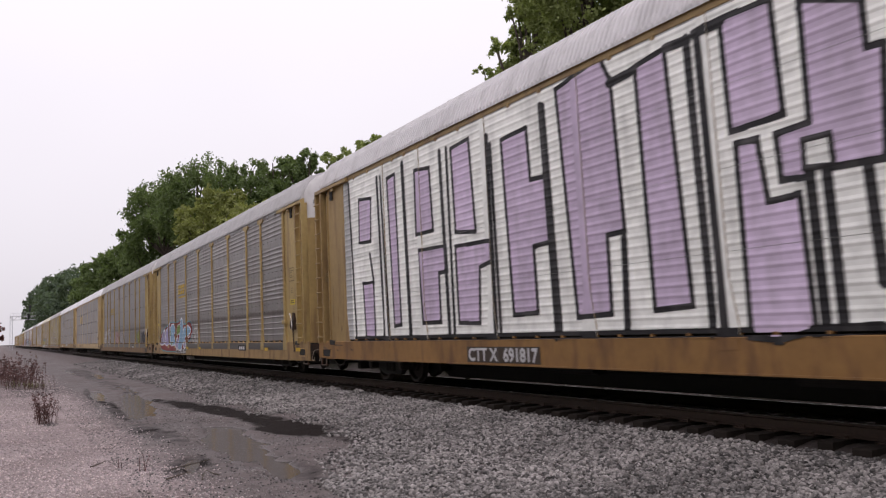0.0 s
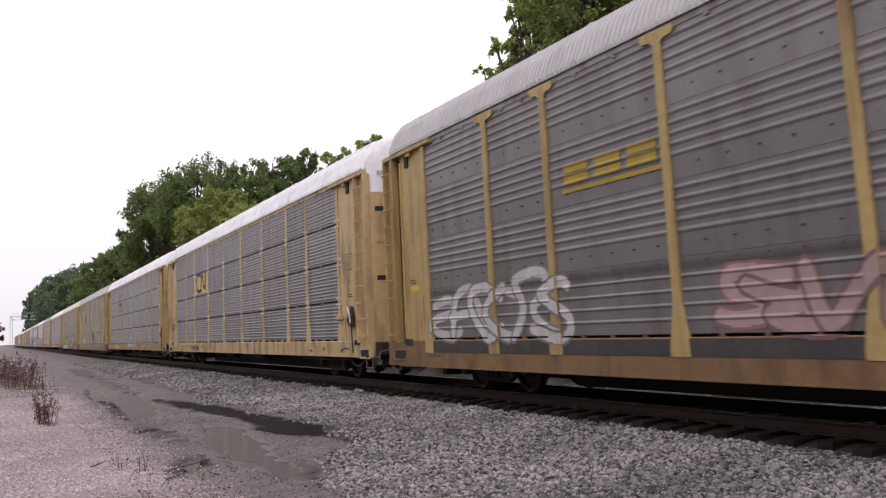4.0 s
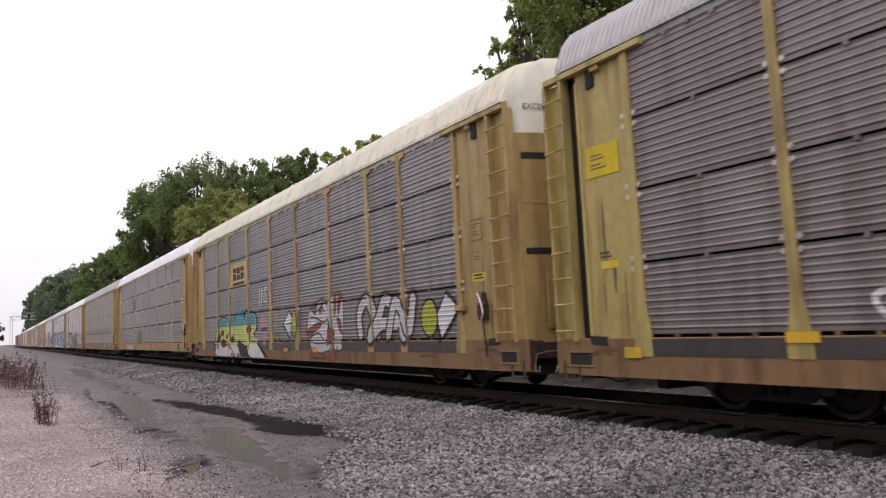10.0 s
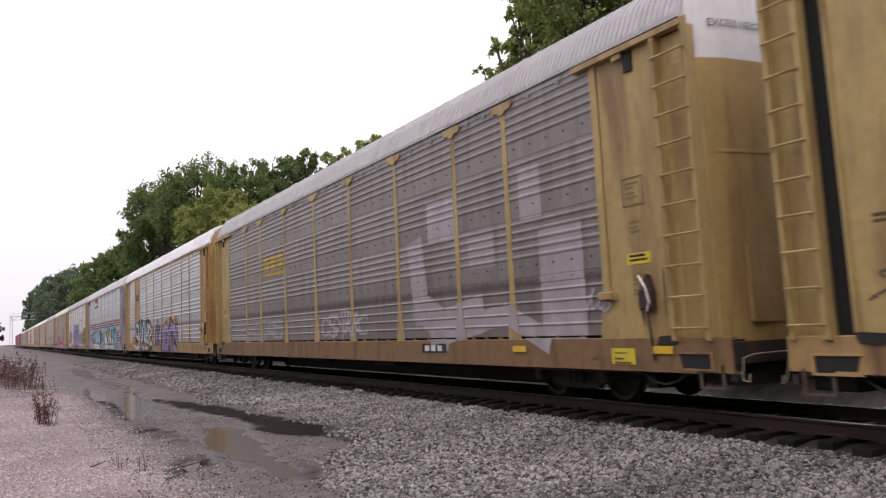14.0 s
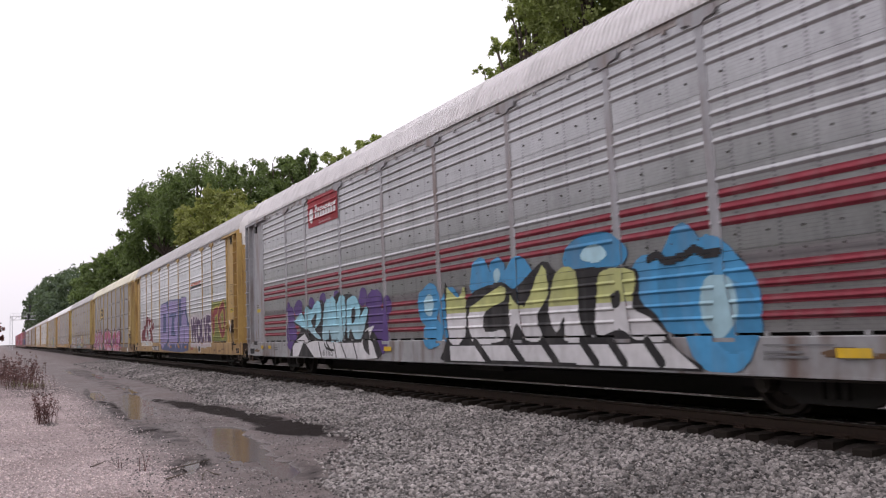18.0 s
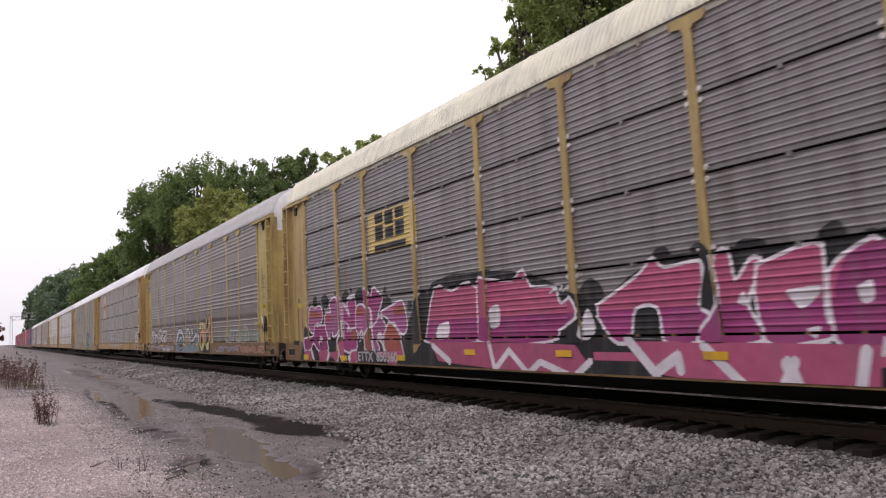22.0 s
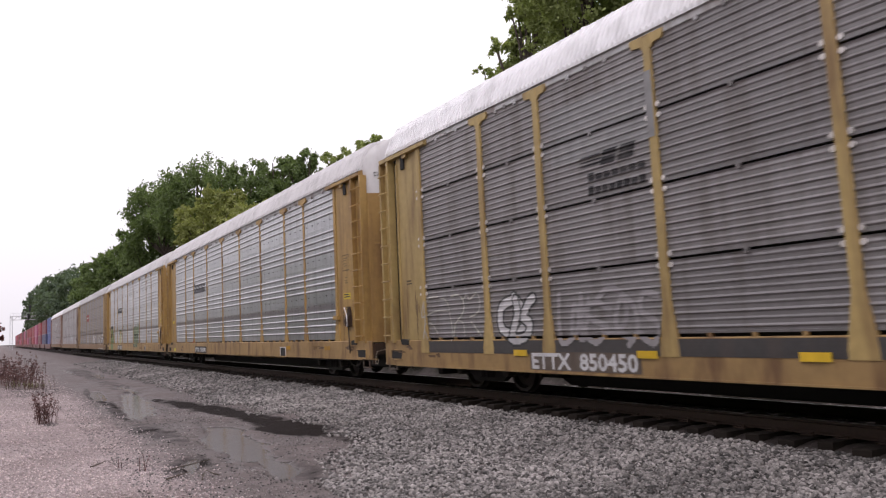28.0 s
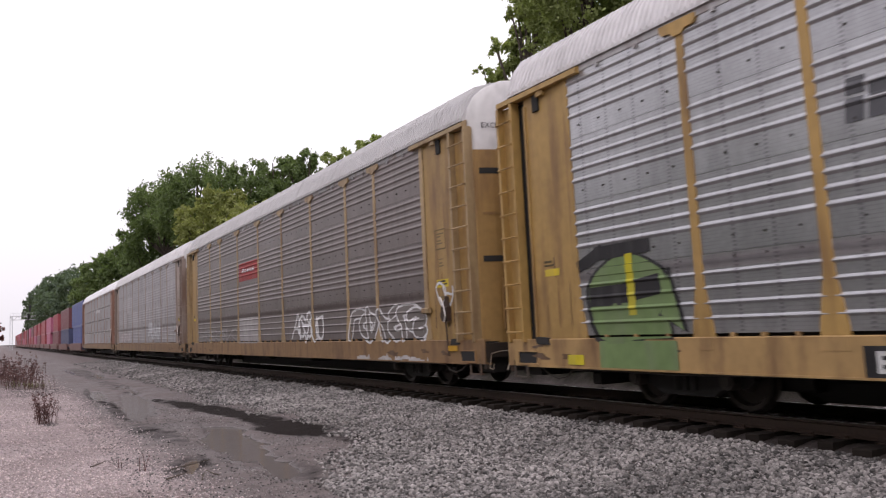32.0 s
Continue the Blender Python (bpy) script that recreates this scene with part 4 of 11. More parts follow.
def ground_material():
    m = bpy.data.materials.new("wet_gravel_ground")
    m.use_nodes = True
    n, l = m.node_tree.nodes, m.node_tree.links
    b = n["Principled BSDF"]
    tc = n.new("ShaderNodeTexCoord")
    geo = n.new("ShaderNodeNewGeometry")
    sep = n.new("ShaderNodeSeparateXYZ")
    l.new(geo.outputs["Position"], sep.inputs[0])

    def noise_tex(scale, detail, rough=0.6):
        t = n.new("ShaderNodeTexNoise")
        t.inputs["Scale"].default_value, t.inputs["Detail"].default_value, t.inputs["Roughness"].default_value = scale, detail, rough
        l.new(tc.outputs["Object"], t.inputs["Vector"])
        return t.outputs["Fac"]

    def ramp(v, a, b2, c, d):
        r = n.new("ShaderNodeMapRange")
        for k, q in (("From Min", a), ("From Max", b2), ("To Min", c), ("To Max", d)):
            r.inputs[k].default_value = q
        l.new(v, r.inputs["Value"])
        return r.outputs[0]

    def mix(f, a, b2, blend="MIX"):
        x = n.new("ShaderNodeMix")
        x.data_type, x.blend_type = "RGBA", blend
        for sock, val in (("Factor", f), ("A", a), ("B", b2)):
            if isinstance(val, (int, float)):
                x.inputs[sock].default_value = val
            elif isinstance(val, tuple):
                x.inputs[sock].default_value = (*val, 1)
            else:
                l.new(val, x.inputs[sock])
        return x.outputs["Result"]

    def maths(op, a, b2):
        x = n.new("ShaderNodeMath")
        x.operation = op
        for k, val in enumerate((a, b2)):
            if isinstance(val, (int, float)):
                x.inputs[k].default_value = val
            else:
                l.new(val, x.inputs[k])
        return x.outputs[0]

    vor = n.new("ShaderNodeTexVoronoi")
    vor.inputs["Scale"].default_value = 26.0
    l.new(tc.outputs["Object"], vor.inputs["Vector"])
    vor2 = n.new("ShaderNodeTexVoronoi")
    vor2.inputs["Scale"].default_value = 70.0
    l.new(tc.outputs["Object"], vor2.inputs["Vector"])
    grain = noise_tex(120, 3)
    mid = noise_tex(2.2, 6)
    big = noise_tex(0.35, 5)
    base = mix(ramp(mid, 0.35, 0.65, 0, 1), (0.34, 0.28, 0.275), (0.50, 0.42, 0.415))
    # the road is greyer and darker than the pebbly verge beside it
    shoulder = maths("ADD", sep.outputs["X"], ramp(mid, 0.3, 0.7, -0.35, 0.35))
    on_verge = maths("MULTIPLY", ramp(shoulder, 2.5, 1.9, 0.0, 1.0), ramp(maths("ADD", sep.outputs["Y"], ramp(big, 0.3, 0.7, -6.0, 6.0)), 27.0, 40.0, 1.0, 0.15))
    road = mix(ramp(mid, 0.35, 0.65, 0, 1), (0.105, 0.088, 0.085), (0.19, 0.16, 0.156))
    blot = noise_tex(0.55, 6, 0.7)
    base = mix(ramp(blot, 0.47, 0.62, 0.0, 0.6), base, (0.20, 0.15, 0.142))
    base = mix(on_verge, road, base)
    peb = mix(ramp(vor.outputs["Color"], 0.0, 1.0, 0.0, 1.0), (0.55, 0.55, 0.55), (1.35, 1.3, 1.3))
    base = mix(0.55, base, peb, "MULTIPLY")
    base = mix(ramp(grain, 0.35, 0.65, 0.0, 0.5), base, (0.2, 0.17, 0.165))
    # damp earth: low places, the wheel tracks and sodden patches
    att = n.new("ShaderNodeAttribute")
    att.attribute_name = "sodden"
    low = ramp(sep.outputs["Z"], WATER + 0.05, WATER + 0.006, 0.0, 1.0)
    band = maths("MULTIPLY", ramp(maths("ADD", sep.outputs["X"], ramp(mid, 0.3, 0.7, -0.4, 0.4)), 1.9, 2.7, 0.0, 1.0), ramp(sep.outputs["X"], 6.4, 5.4, 0.0, 1.0))
    patch = maths("MULTIPLY", ramp(noise_tex(0.9, 6, 0.65), 0.42, 0.58, 0.15, 1.0), maths("MULTIPLY", band, ramp(sep.outputs["Y"], 9.5, 13.5, 0.15, 1.0)))
    soak = ramp(maths("ADD", att.outputs["Fac"], ramp(noise_tex(1.7, 7, 0.7), 0.32, 0.68, -0.6, 0.35)), 0.0, 0.6, 0.0, 1.0)
    soak = maths("MULTIPLY", soak, ramp(att.outputs["Fac"], 0.0, 0.25, 0.0, 1.0))
    wet = maths("MAXIMUM", maths("MAXIMUM", low, soak), maths("MULTIPLY", patch, 0.7))
    base = mix(maths("MULTIPLY", wet, 0.85), base, mix(ramp(big, 0.3, 0.7, 0, 1), (0.08, 0.067, 0.064), (0.14, 0.12, 0.117)))
    base = mix(maths("MULTIPLY", soak, 0.9), base, (0.014, 0.011, 0.010))
    # ballast between the rails, coloured near black for the shade under the train
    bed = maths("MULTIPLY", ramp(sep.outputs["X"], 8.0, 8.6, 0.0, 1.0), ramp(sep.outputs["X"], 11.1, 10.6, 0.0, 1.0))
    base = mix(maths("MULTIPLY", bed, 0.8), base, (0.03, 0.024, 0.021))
    # grass and leaf litter beyond the track, coloured near black for the shade there, and on the verge away from the
    # road
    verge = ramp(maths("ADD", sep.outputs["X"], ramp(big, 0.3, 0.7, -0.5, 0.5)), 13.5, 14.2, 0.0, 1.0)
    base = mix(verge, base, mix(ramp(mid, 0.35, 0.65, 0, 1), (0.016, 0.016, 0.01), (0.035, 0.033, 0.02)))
    far = ramp(maths("ADD", sep.outputs["X"], ramp(big, 0.3, 0.7, -1.0, 1.0)), -5.0, -7.0, 0.0, 1.0)
    base = mix(far, base, mix(ramp(mid, 0.35, 0.65, 0, 1), (0.08, 0.09, 0.04), (0.14, 0.12, 0.07)))
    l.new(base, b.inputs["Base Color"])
    l.new(maths("MAXIMUM", ramp(wet, 0.0, 1.0, 0.9, 0.5), maths("MULTIPLY", soak, 0.7)), b.inputs["Roughness"])
    l.new(maths("MULTIPLY", ramp(wet, 0.0, 1.0, 0.15, 0.4), ramp(soak, 0.0, 1.0, 1.0, 0.05)), b.inputs["Specular IOR Level"])
    bump = n.new("ShaderNodeBump")
    bump.inputs["Strength"].default_value, bump.inputs["Distance"].default_value = 0.8, 0.02
    hgt = maths("ADD", maths("MULTIPLY", vor.outputs["Distance"], -0.8), maths("MULTIPLY", vor2.outputs["Distance"], -0.4))
    l.new(hgt, bump.inputs["Height"])
    l.new(bump.outputs[0], b.inputs["Normal"])
    return m


def grid_mesh(name, xs, ys, height, mat):
    X, Y = np.meshgrid(xs, ys)
    Z = height(X, Y)
    co = np.stack([X.ravel(), Y.ravel(), Z.ravel()], -1)
    nx, ny = len(xs), len(ys)
    i, j = np.meshgrid(np.arange(nx - 1), np.arange(ny - 1))
    k = (j * nx + i).ravel()
    faces = np.stack([k, k + 1, k + nx + 1, k + nx], -1)
    me = bpy.data.meshes.new(name)
    me.vertices.add(len(co))
    me.vertices.foreach_set("co", co.ravel())
    me.loops.add(faces.size)
    me.loops.foreach_set("vertex_index", faces.ravel())
    me.polygons.add(len(faces))
    me.polygons.foreach_set("loop_start", np.arange(0, faces.size, 4))
    me.polygons.foreach_set("use_smooth", np.ones(len(faces), bool))
    me.update()
    me.materials.append(mat)
    return me


gx = np.concatenate([[-3000, -1200, -500, -220, -100, -50, -25, -14, -9, -6], np.arange(-4, 0, 0.25), np.arange(0, 6.2, 0.06), np.arange(6.2, 15, 0.2), [16, 18, 21, 26, 34, 50, 90, 180, 400, 1000, 3000]])
gy = np.concatenate([[-400, -150, -60, -25, -10, -4], np.arange(0, 8, 0.25), np.arange(8, 30, 0.08), np.arange(30, 60, 0.3), np.arange(60, 140, 1.5), np.arange(140, 560, 12), np.arange(560, 1200, 25), [1300, 1600, 2200, 3200, 4500]])
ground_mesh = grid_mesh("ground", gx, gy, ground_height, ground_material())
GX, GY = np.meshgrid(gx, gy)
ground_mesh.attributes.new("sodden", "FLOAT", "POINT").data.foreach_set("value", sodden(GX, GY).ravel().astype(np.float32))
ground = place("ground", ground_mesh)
tagged(ground, "wet pinkish-grey gravel ground with muddy wheel tracks", "ground", kind="structure")

wm = bpy.data.materials.new("puddle_water")
wm.use_nodes = True
wb = wm.node_tree.nodes["Principled BSDF"]
wb.inputs["Base Color"].default_value = (0.10, 0.083, 0.076, 1)
wb.inputs["Roughness"].default_value = 0.13
wb.inputs["IOR"].default_value = 1.33
wb.inputs["Specular IOR Level"].default_value = 0.55
wnz = wm.node_tree.nodes.new("ShaderNodeTexNoise")
wnz.inputs["Scale"].default_value = 3.0
wbp = wm.node_tree.nodes.new("ShaderNodeBump")
wbp.inputs["Strength"].default_value, wbp.inputs["Distance"].default_value = 0.05, 0.01
wm.node_tree.links.new(wnz.outputs["Fac"], wbp.inputs["Height"])
wm.node_tree.links.new(wbp.outputs[0], wb.inputs["Normal"])
water = place("water", grid_mesh("water", np.linspace(1.9, 5.9, 5), np.linspace(9.4, 70, 9), lambda x, y: np.full(x.shape, WATER), wm))
tagged(water, "shallow muddy rain puddles that mirror the train", "puddle", kind="structure")


# ---- track ----
def swept(ring, y0, y1, dx):
    """A bar of the given cross-section along the track, dx from its centre line."""
    ys = [y0] + [y for y in np.arange(60, y1, 60.0) if y > y0] + [y1]
    s = Shape()
    n = len(ring)
    for y in ys:
        m = on_track(y)
        for x, z in ring:
            s.v.append(tuple(m @ Vector((x + dx, 0, z))))
    for i in range(len(ys) - 1):
        for j in range(n):
            k, q = i * n + j, i * n + (j + 1) % n
            s.f.append((k, q, q + n, k + n))
    return s


rail_track = new("railway_track")
tagged(rail_track, "rusty steel rails on dark creosoted timber sleepers", "railway track", kind="structure")
RAIL_RING = [(-0.07, -0.178), (0.07, -0.178), (0.07, -0.165), (0.012, -0.14), (0.01, -0.05), (0.036, -0.035), (0.037, -0.006), (-0.037, -0.006), (-0.036, -0.035), (-0.01, -0.05), (-0.012, -0.14), (-0.07, -0.165)]
for dx in (-0.755, 0.755):
    r = part("rail", swept(RAIL_RING, -60, 900, dx), RAILM, rail_track)
    part("rail_head", swept([(-0.034, -0.006), (0.034, -0.006), (0.03, 0.0), (-0.03, 0.0)], -60, 900, dx), RAILTOP, r, "polished steel running surface")
tie_forms = []
for k in range(5):
    s = Shape()
    w, e = 0.112 + 0.006 * (k - 2), 1.30 + 0.03 * (k - 2)
    s.box(-e, 1.3, -w, w, -0.36, -0.178 - 0.004 * k, 0.015)
    tie_forms.append(s.mesh("sleeper", TIEM))
plate = Shape()
plate.box(-0.18, 0.18, -0.09, 0.09, -0.182, -0.168)
plate.box(-0.14, -0.10, -0.05, -0.02, -0.17, -0.14)
plate.box(0.10, 0.14, 0.02, 0.05, -0.17, -0.14)
PLATE = plate.mesh("tie_plate", RAILM)
rt = random.Random(5)
y = -2.0
n_tie = 0
while y < 115:
    t = place("sleeper", tie_forms[rt.randrange(5)], rail_track, pose(TRACK + rt.uniform(-0.05, 0.05), y, rt.uniform(-0.012, 0.0), 0, 0, rt.uniform(-1.2, 1.2)))
    if y < 40:
        place("tie_plate", PLATE, t, pose(-0.755, 0, 0))
        place("tie_plate", PLATE, t, pose(0.755, 0, 0))
    y += 0.51 + rt.uniform(-0.03, 0.03)
    n_tie += 1
s = Shape()
y = 116.0
while y < 640:
    m = on_track(y)
    a = [m @ Vector(p) for p in ((-1.3, -0.11, -0.18), (1.3, -0.11, -0.18), (1.3, 0.11, -0.18), (-1.3, 0.11, -0.18))]
    s.face(a)
    s.face([a[0], a[3], a[3] - Vector((0, 0, 0.1)), a[0] - Vector((0, 0, 0.1))])
    y += 0.52
tagged(part("far_sleepers", s, TIEM, rail_track), kind="stuff")


# ---- ballast stones ----
def stones(name, count, xr, yr, size, seed, power=1.0, label="", mat=STONE):
    r = np.random.RandomState(seed)
    base = np.array([(1, 0, 0), (-1, 0, 0), (0, 1, 0), (0, -1, 0), (0, 0, 1), (0, 0, -1), (0.62, 0.62, 0.5), (-0.6, -0.65, 0.45)])
    tri = np.array([(0, 6, 4), (6, 2, 4), (2, 1, 4), (1, 7, 4), (7, 3, 4), (3, 0, 4), (0, 2, 6), (1, 3, 7), (2, 0, 5), (1, 2, 5), (3, 1, 5), (0, 3, 5)])
    u = r.rand(count) ** power
    Y = yr[0] + (yr[1] - yr[0]) * u
    X = xr[0] + (xr[1] - xr[0]) * r.rand(count)
    edge = 5.25 + 0.5 * lattice_noise(Y * 0.8, Y * 0, 7) + r.rand(count) * 0.9 - 2.3 * np.clip((13.0 - Y) / 3.5, 0, 1)
    keep = (X > edge) if xr[0] > 3 and xr[1] < 9 else (r.rand(count) > np.clip((X - 1.2) / 1.6, 0, 1)) if xr[0] < -1 else sodden(X, Y) < 0.3
    X, Y = X[keep], Y[keep]
    N = len(X)
    Z = ground_height(X, Y)
    sz = size * (0.55 + 0.9 * r.rand(N) ** 1.5)
    jit = 1 + 0.35 * (r.rand(N, 8, 3) - 0.5)
    P = base[None] * jit * sz[:, None, None] * np.stack([0.7 + 0.6 * r.rand(N), 0.6 + 0.5 * r.rand(N), 0.45 + 0.5 * r.rand(N)], -1)[:, None, :]
    a, b = r.rand(N) * 6.28, (r.rand(N) - 0.5) * 1.6
    ca, sa, cb, sb = np.cos(a)[:, None], np.sin(a)[:, None], np.cos(b)[:, None], np.sin(b)[:, None]
    x, y, z = P[..., 0], P[..., 1] * cb - P[..., 2] * sb, P[..., 1] * sb + P[..., 2] * cb
    P = np.stack([x * ca - y * sa + X[:, None], x * sa + y * ca + Y[:, None], z + Z[:, None] + sz[:, None] * 0.25], -1)
    co = P.reshape(-1, 3)
    faces = (tri[None] + (np.arange(N) * 8)[:, None, None]).reshape(-1, 3)
    me = bpy.data.meshes.new(name)
    me.vertices.add(len(co))
    me.vertices.foreach_set("co", co.ravel())
    me.loops.add(faces.size)
    me.loops.foreach_set("vertex_index", faces.ravel())
    me.polygons.add(len(faces))
    me.polygons.foreach_set("loop_start", np.arange(0, faces.size, 3))
    me.update()
    me.materials.append(mat)
    return tagged(place(name, me), label, "ballast", kind="stuff")


stones("ballast", 80000, (3.4, 8.5), (4.2, 26.0), 0.032, 11, 1.35, "crushed grey and pinkish ballast stones on the track shoulder")
stones("ballast", 22000, (5.3, 8.62), (20.0, 75.0), 0.048, 12, 1.6, "crushed grey ballast stones along the track shoulder")
stones("ballast", 16000, (10.9, 13.8), (1.0, 50.0), 0.05, 13, 1.2, "crushed grey ballast stones behind the track")
stones("pebbles", 60000, (-2.2, 2.8), (7.5, 62.0), 0.016, 15, 2.2, "pinkish-grey pebbles strewn over the verge", PEBBLE)
stones("loose_gravel", 14000, (1.5, 6.0), (7.0, 26.0), 0.014, 14, 1.6, "small loose gravel scattered on the muddy road")


# ---- trees ----
def tree(x, y, zc, r0, leaf, mat, label, seed, lobes=14, count=6000, tall=1.2, name="tree"):
    """A tapered trunk with limbs, and a crown of many small leaves in uneven clumps round the height zc."""
    r = random.Random(seed)
    z0 = -0.65
    top = new(name)
    top.matrix_basis = pose(x, y, z0)
    tagged(top, label, "tree", "trees behind the track")
    s = Shape()
    zc = zc - z0
    h = zc + r0 * 0.6
    rad = h * 0.02
    p = Vector((0, 0, 0))
    spine = [p]
    for i in range(5):
        q = p + Vector((r.uniform(-0.2, 0.2), r.uniform(-0.2, 0.2), h * 0.2))
        s.tube(p, q, rad * (1 - i * 0.17), 7, rad * (1 - (i + 1) * 0.17))
        spine.append(q)
        p = q
    centres = []
    for i in range(lobes):
        cz = 1 - 2 * (i + 0.5) / lobes
        ang = i * 2.4 + r.uniform(-0.5, 0.5)
        k = r.uniform(0.55, 0.78)
        ring = math.sqrt(1 - cz * cz)
        c = Vector((math.cos(ang) * ring * r0 * k, math.sin(ang) * ring * r0 * k, zc + cz * r0 * tall * k))
        centres.append((c, r0 * r.uniform(0.26, 0.42)))
        base = spine[min(4, max(1, int(c.z / h * 4.4)))]
        mid = (base + c) / 2 + Vector((0, 0, -0.03 * h))
        s.tube(base, mid, rad * 0.38, 5, rad * 0.24)
        s.tube(mid, c, rad * 0.24, 5, rad * 0.08)
    centres.append((Vector((0, 0, zc)), r0 * 0.55))
    part("trunk", s, BARK, top)
    rs = np.random.RandomState(seed)
    P, tot = [], sum(q ** 2 for _, q in centres)
    for c, q in centres:
        k = int(count * q * q / tot)
        sub = max(5, int(q * 7))
        ctr = rs.randn(sub, 3)
        ctr /= np.linalg.norm(ctr, axis=1)[:, None]
        ctr = ctr * (0.45 + 0.6 * rs.rand(sub, 1)) * q * np.array([1, 1, 0.75])
        pick = ctr[rs.randint(0, sub, k)]
        P.append(np.array(c) + pick + rs.randn(k, 3) * q * 0.16)
    P = np.concatenate(P)
    N = len(P)
    a = rs.randn(N, 3)
    a /= np.linalg.norm(a, axis=1)[:, None]
    b = np.cross(a, rs.randn(N, 3))
    b /= np.linalg.norm(b, axis=1)[:, None]
    sz = leaf * (0.6 + 0.8 * rs.rand(N, 1))
    co = np.stack([P - a * sz, P + b * sz * 0.55, P + a * sz, P - b * sz * 0.55], 1).reshape(-1, 3)
    me = bpy.data.meshes.new("crown")
    me.vertices.add(len(co))
    me.vertices.foreach_set("co", co.ravel())
    me.loops.add(4 * N)
    me.loops.foreach_set("vertex_index", np.arange(4 * N))
    me.polygons.add(N)
    me.polygons.foreach_set("loop_start", np.arange(0, 4 * N, 4))
    me.update()
    me.materials.append(mat)
    place("crown", me, top)
    return top


GREEN = "broad leafy tree with a dense dark green crown"
LIGHT = "leafy tree with a yellowish green crown"
FAR = "distant green tree in a wood beside the track"
SPARSE = "slender tree with sparse green leaves"
RUST = "small tree with leaves turning dull red"
# x, y, crown's middle height, crown's radius, leaf, material, label, lobes, leaves
TREES = [
    (25.0, 29.5, 16.8, 3.6, 0.1, LEAF_MID, GREEN, 30, 36000), (27.5, 25.5, 18.0, 3.8, 0.1, LEAF_MID, GREEN, 28, 32000), (24.2, 32.8, 17.2, 1.8, 0.1, LEAF_MID, SPARSE, 11, 4200), (24.0, 34.6, 15.6, 1.7, 0.11, LEAF_MID, SPARSE, 10, 2600), (24.2, 36.3, 15.0, 1.2, 0.11, LEAF_MID, SPARSE, 7, 1100),
    (25.0, 55.8, 15.1, 1.6, 0.14, LEAF_MID, SPARSE, 9, 2000), (25.0, 62.5, 15.2, 1.8, 0.14, LEAF_MID, SPARSE, 10, 2600), (25.0, 71.0, 16.4, 2.3, 0.16, LEAF_DARK, GREEN, 11, 4200), (25.0, 79.5, 17.4, 2.6, 0.18, LEAF_DARK, GREEN, 11, 4600),
    (21.0, 77.0, 14.6, 4.0, 0.15, LEAF_DARK, GREEN, 20, 13000), (19.0, 91.0, 15.9, 5.2, 0.16, LEAF_DARK, GREEN, 24, 20000), (18.0, 105.0, 17.3, 4.8, 0.18, LEAF_DARK, GREEN, 22, 15000), (17.0, 109.0, 12.5, 5.0, 0.22, LEAF_DARK, GREEN, 18, 9000),
    (16.5, 66.0, 10.8, 3.2, 0.14, LEAF_LIGHT, LIGHT, 16, 10000), (16.2, 75.0, 10.8, 3.0, 0.15, LEAF_LIGHT, LIGHT, 14, 7000), (16.4, 58.0, 8.6, 2.8, 0.16, LEAF_LIGHT, LIGHT, 13, 6000),
    (16.0, 122.0, 11.2, 4.2, 0.24, LEAF_DARK, GREEN, 16, 7000), (16.0, 145.0, 11.4, 4.6, 0.26, LEAF_DARK, GREEN, 16, 6500), (15.8, 165.0, 10.6, 5.0, 0.28, LEAF_DARK, GREEN, 15, 6000),
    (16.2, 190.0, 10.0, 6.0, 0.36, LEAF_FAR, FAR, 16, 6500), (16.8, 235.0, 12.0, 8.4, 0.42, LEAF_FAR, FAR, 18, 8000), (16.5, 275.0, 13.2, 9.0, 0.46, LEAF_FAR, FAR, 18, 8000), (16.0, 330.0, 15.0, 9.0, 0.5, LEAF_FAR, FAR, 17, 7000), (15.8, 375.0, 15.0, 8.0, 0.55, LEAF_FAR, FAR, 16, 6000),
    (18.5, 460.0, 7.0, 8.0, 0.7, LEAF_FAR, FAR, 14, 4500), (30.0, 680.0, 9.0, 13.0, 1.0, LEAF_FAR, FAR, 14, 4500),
    (-1.2, 150.0, 3.2, 2.3, 0.17, LEAF_RED, RUST, 13, 5000), (-4.6, 170.0, 4.6, 3.2, 0.2, LEAF_RED, RUST, 13, 5000), (-8.5, 140.0, 4.5, 3.4, 0.2, LEAF_MID, GREEN, 12, 4000),
]
for k, (x, y, zc, r0, lf, mt, lb, lo, ct) in enumerate(TREES):
    tree(x, y, zc, r0, lf, mt, lb, 100 + k, lo, ct, 1.1 if y < 120 else 1.3)


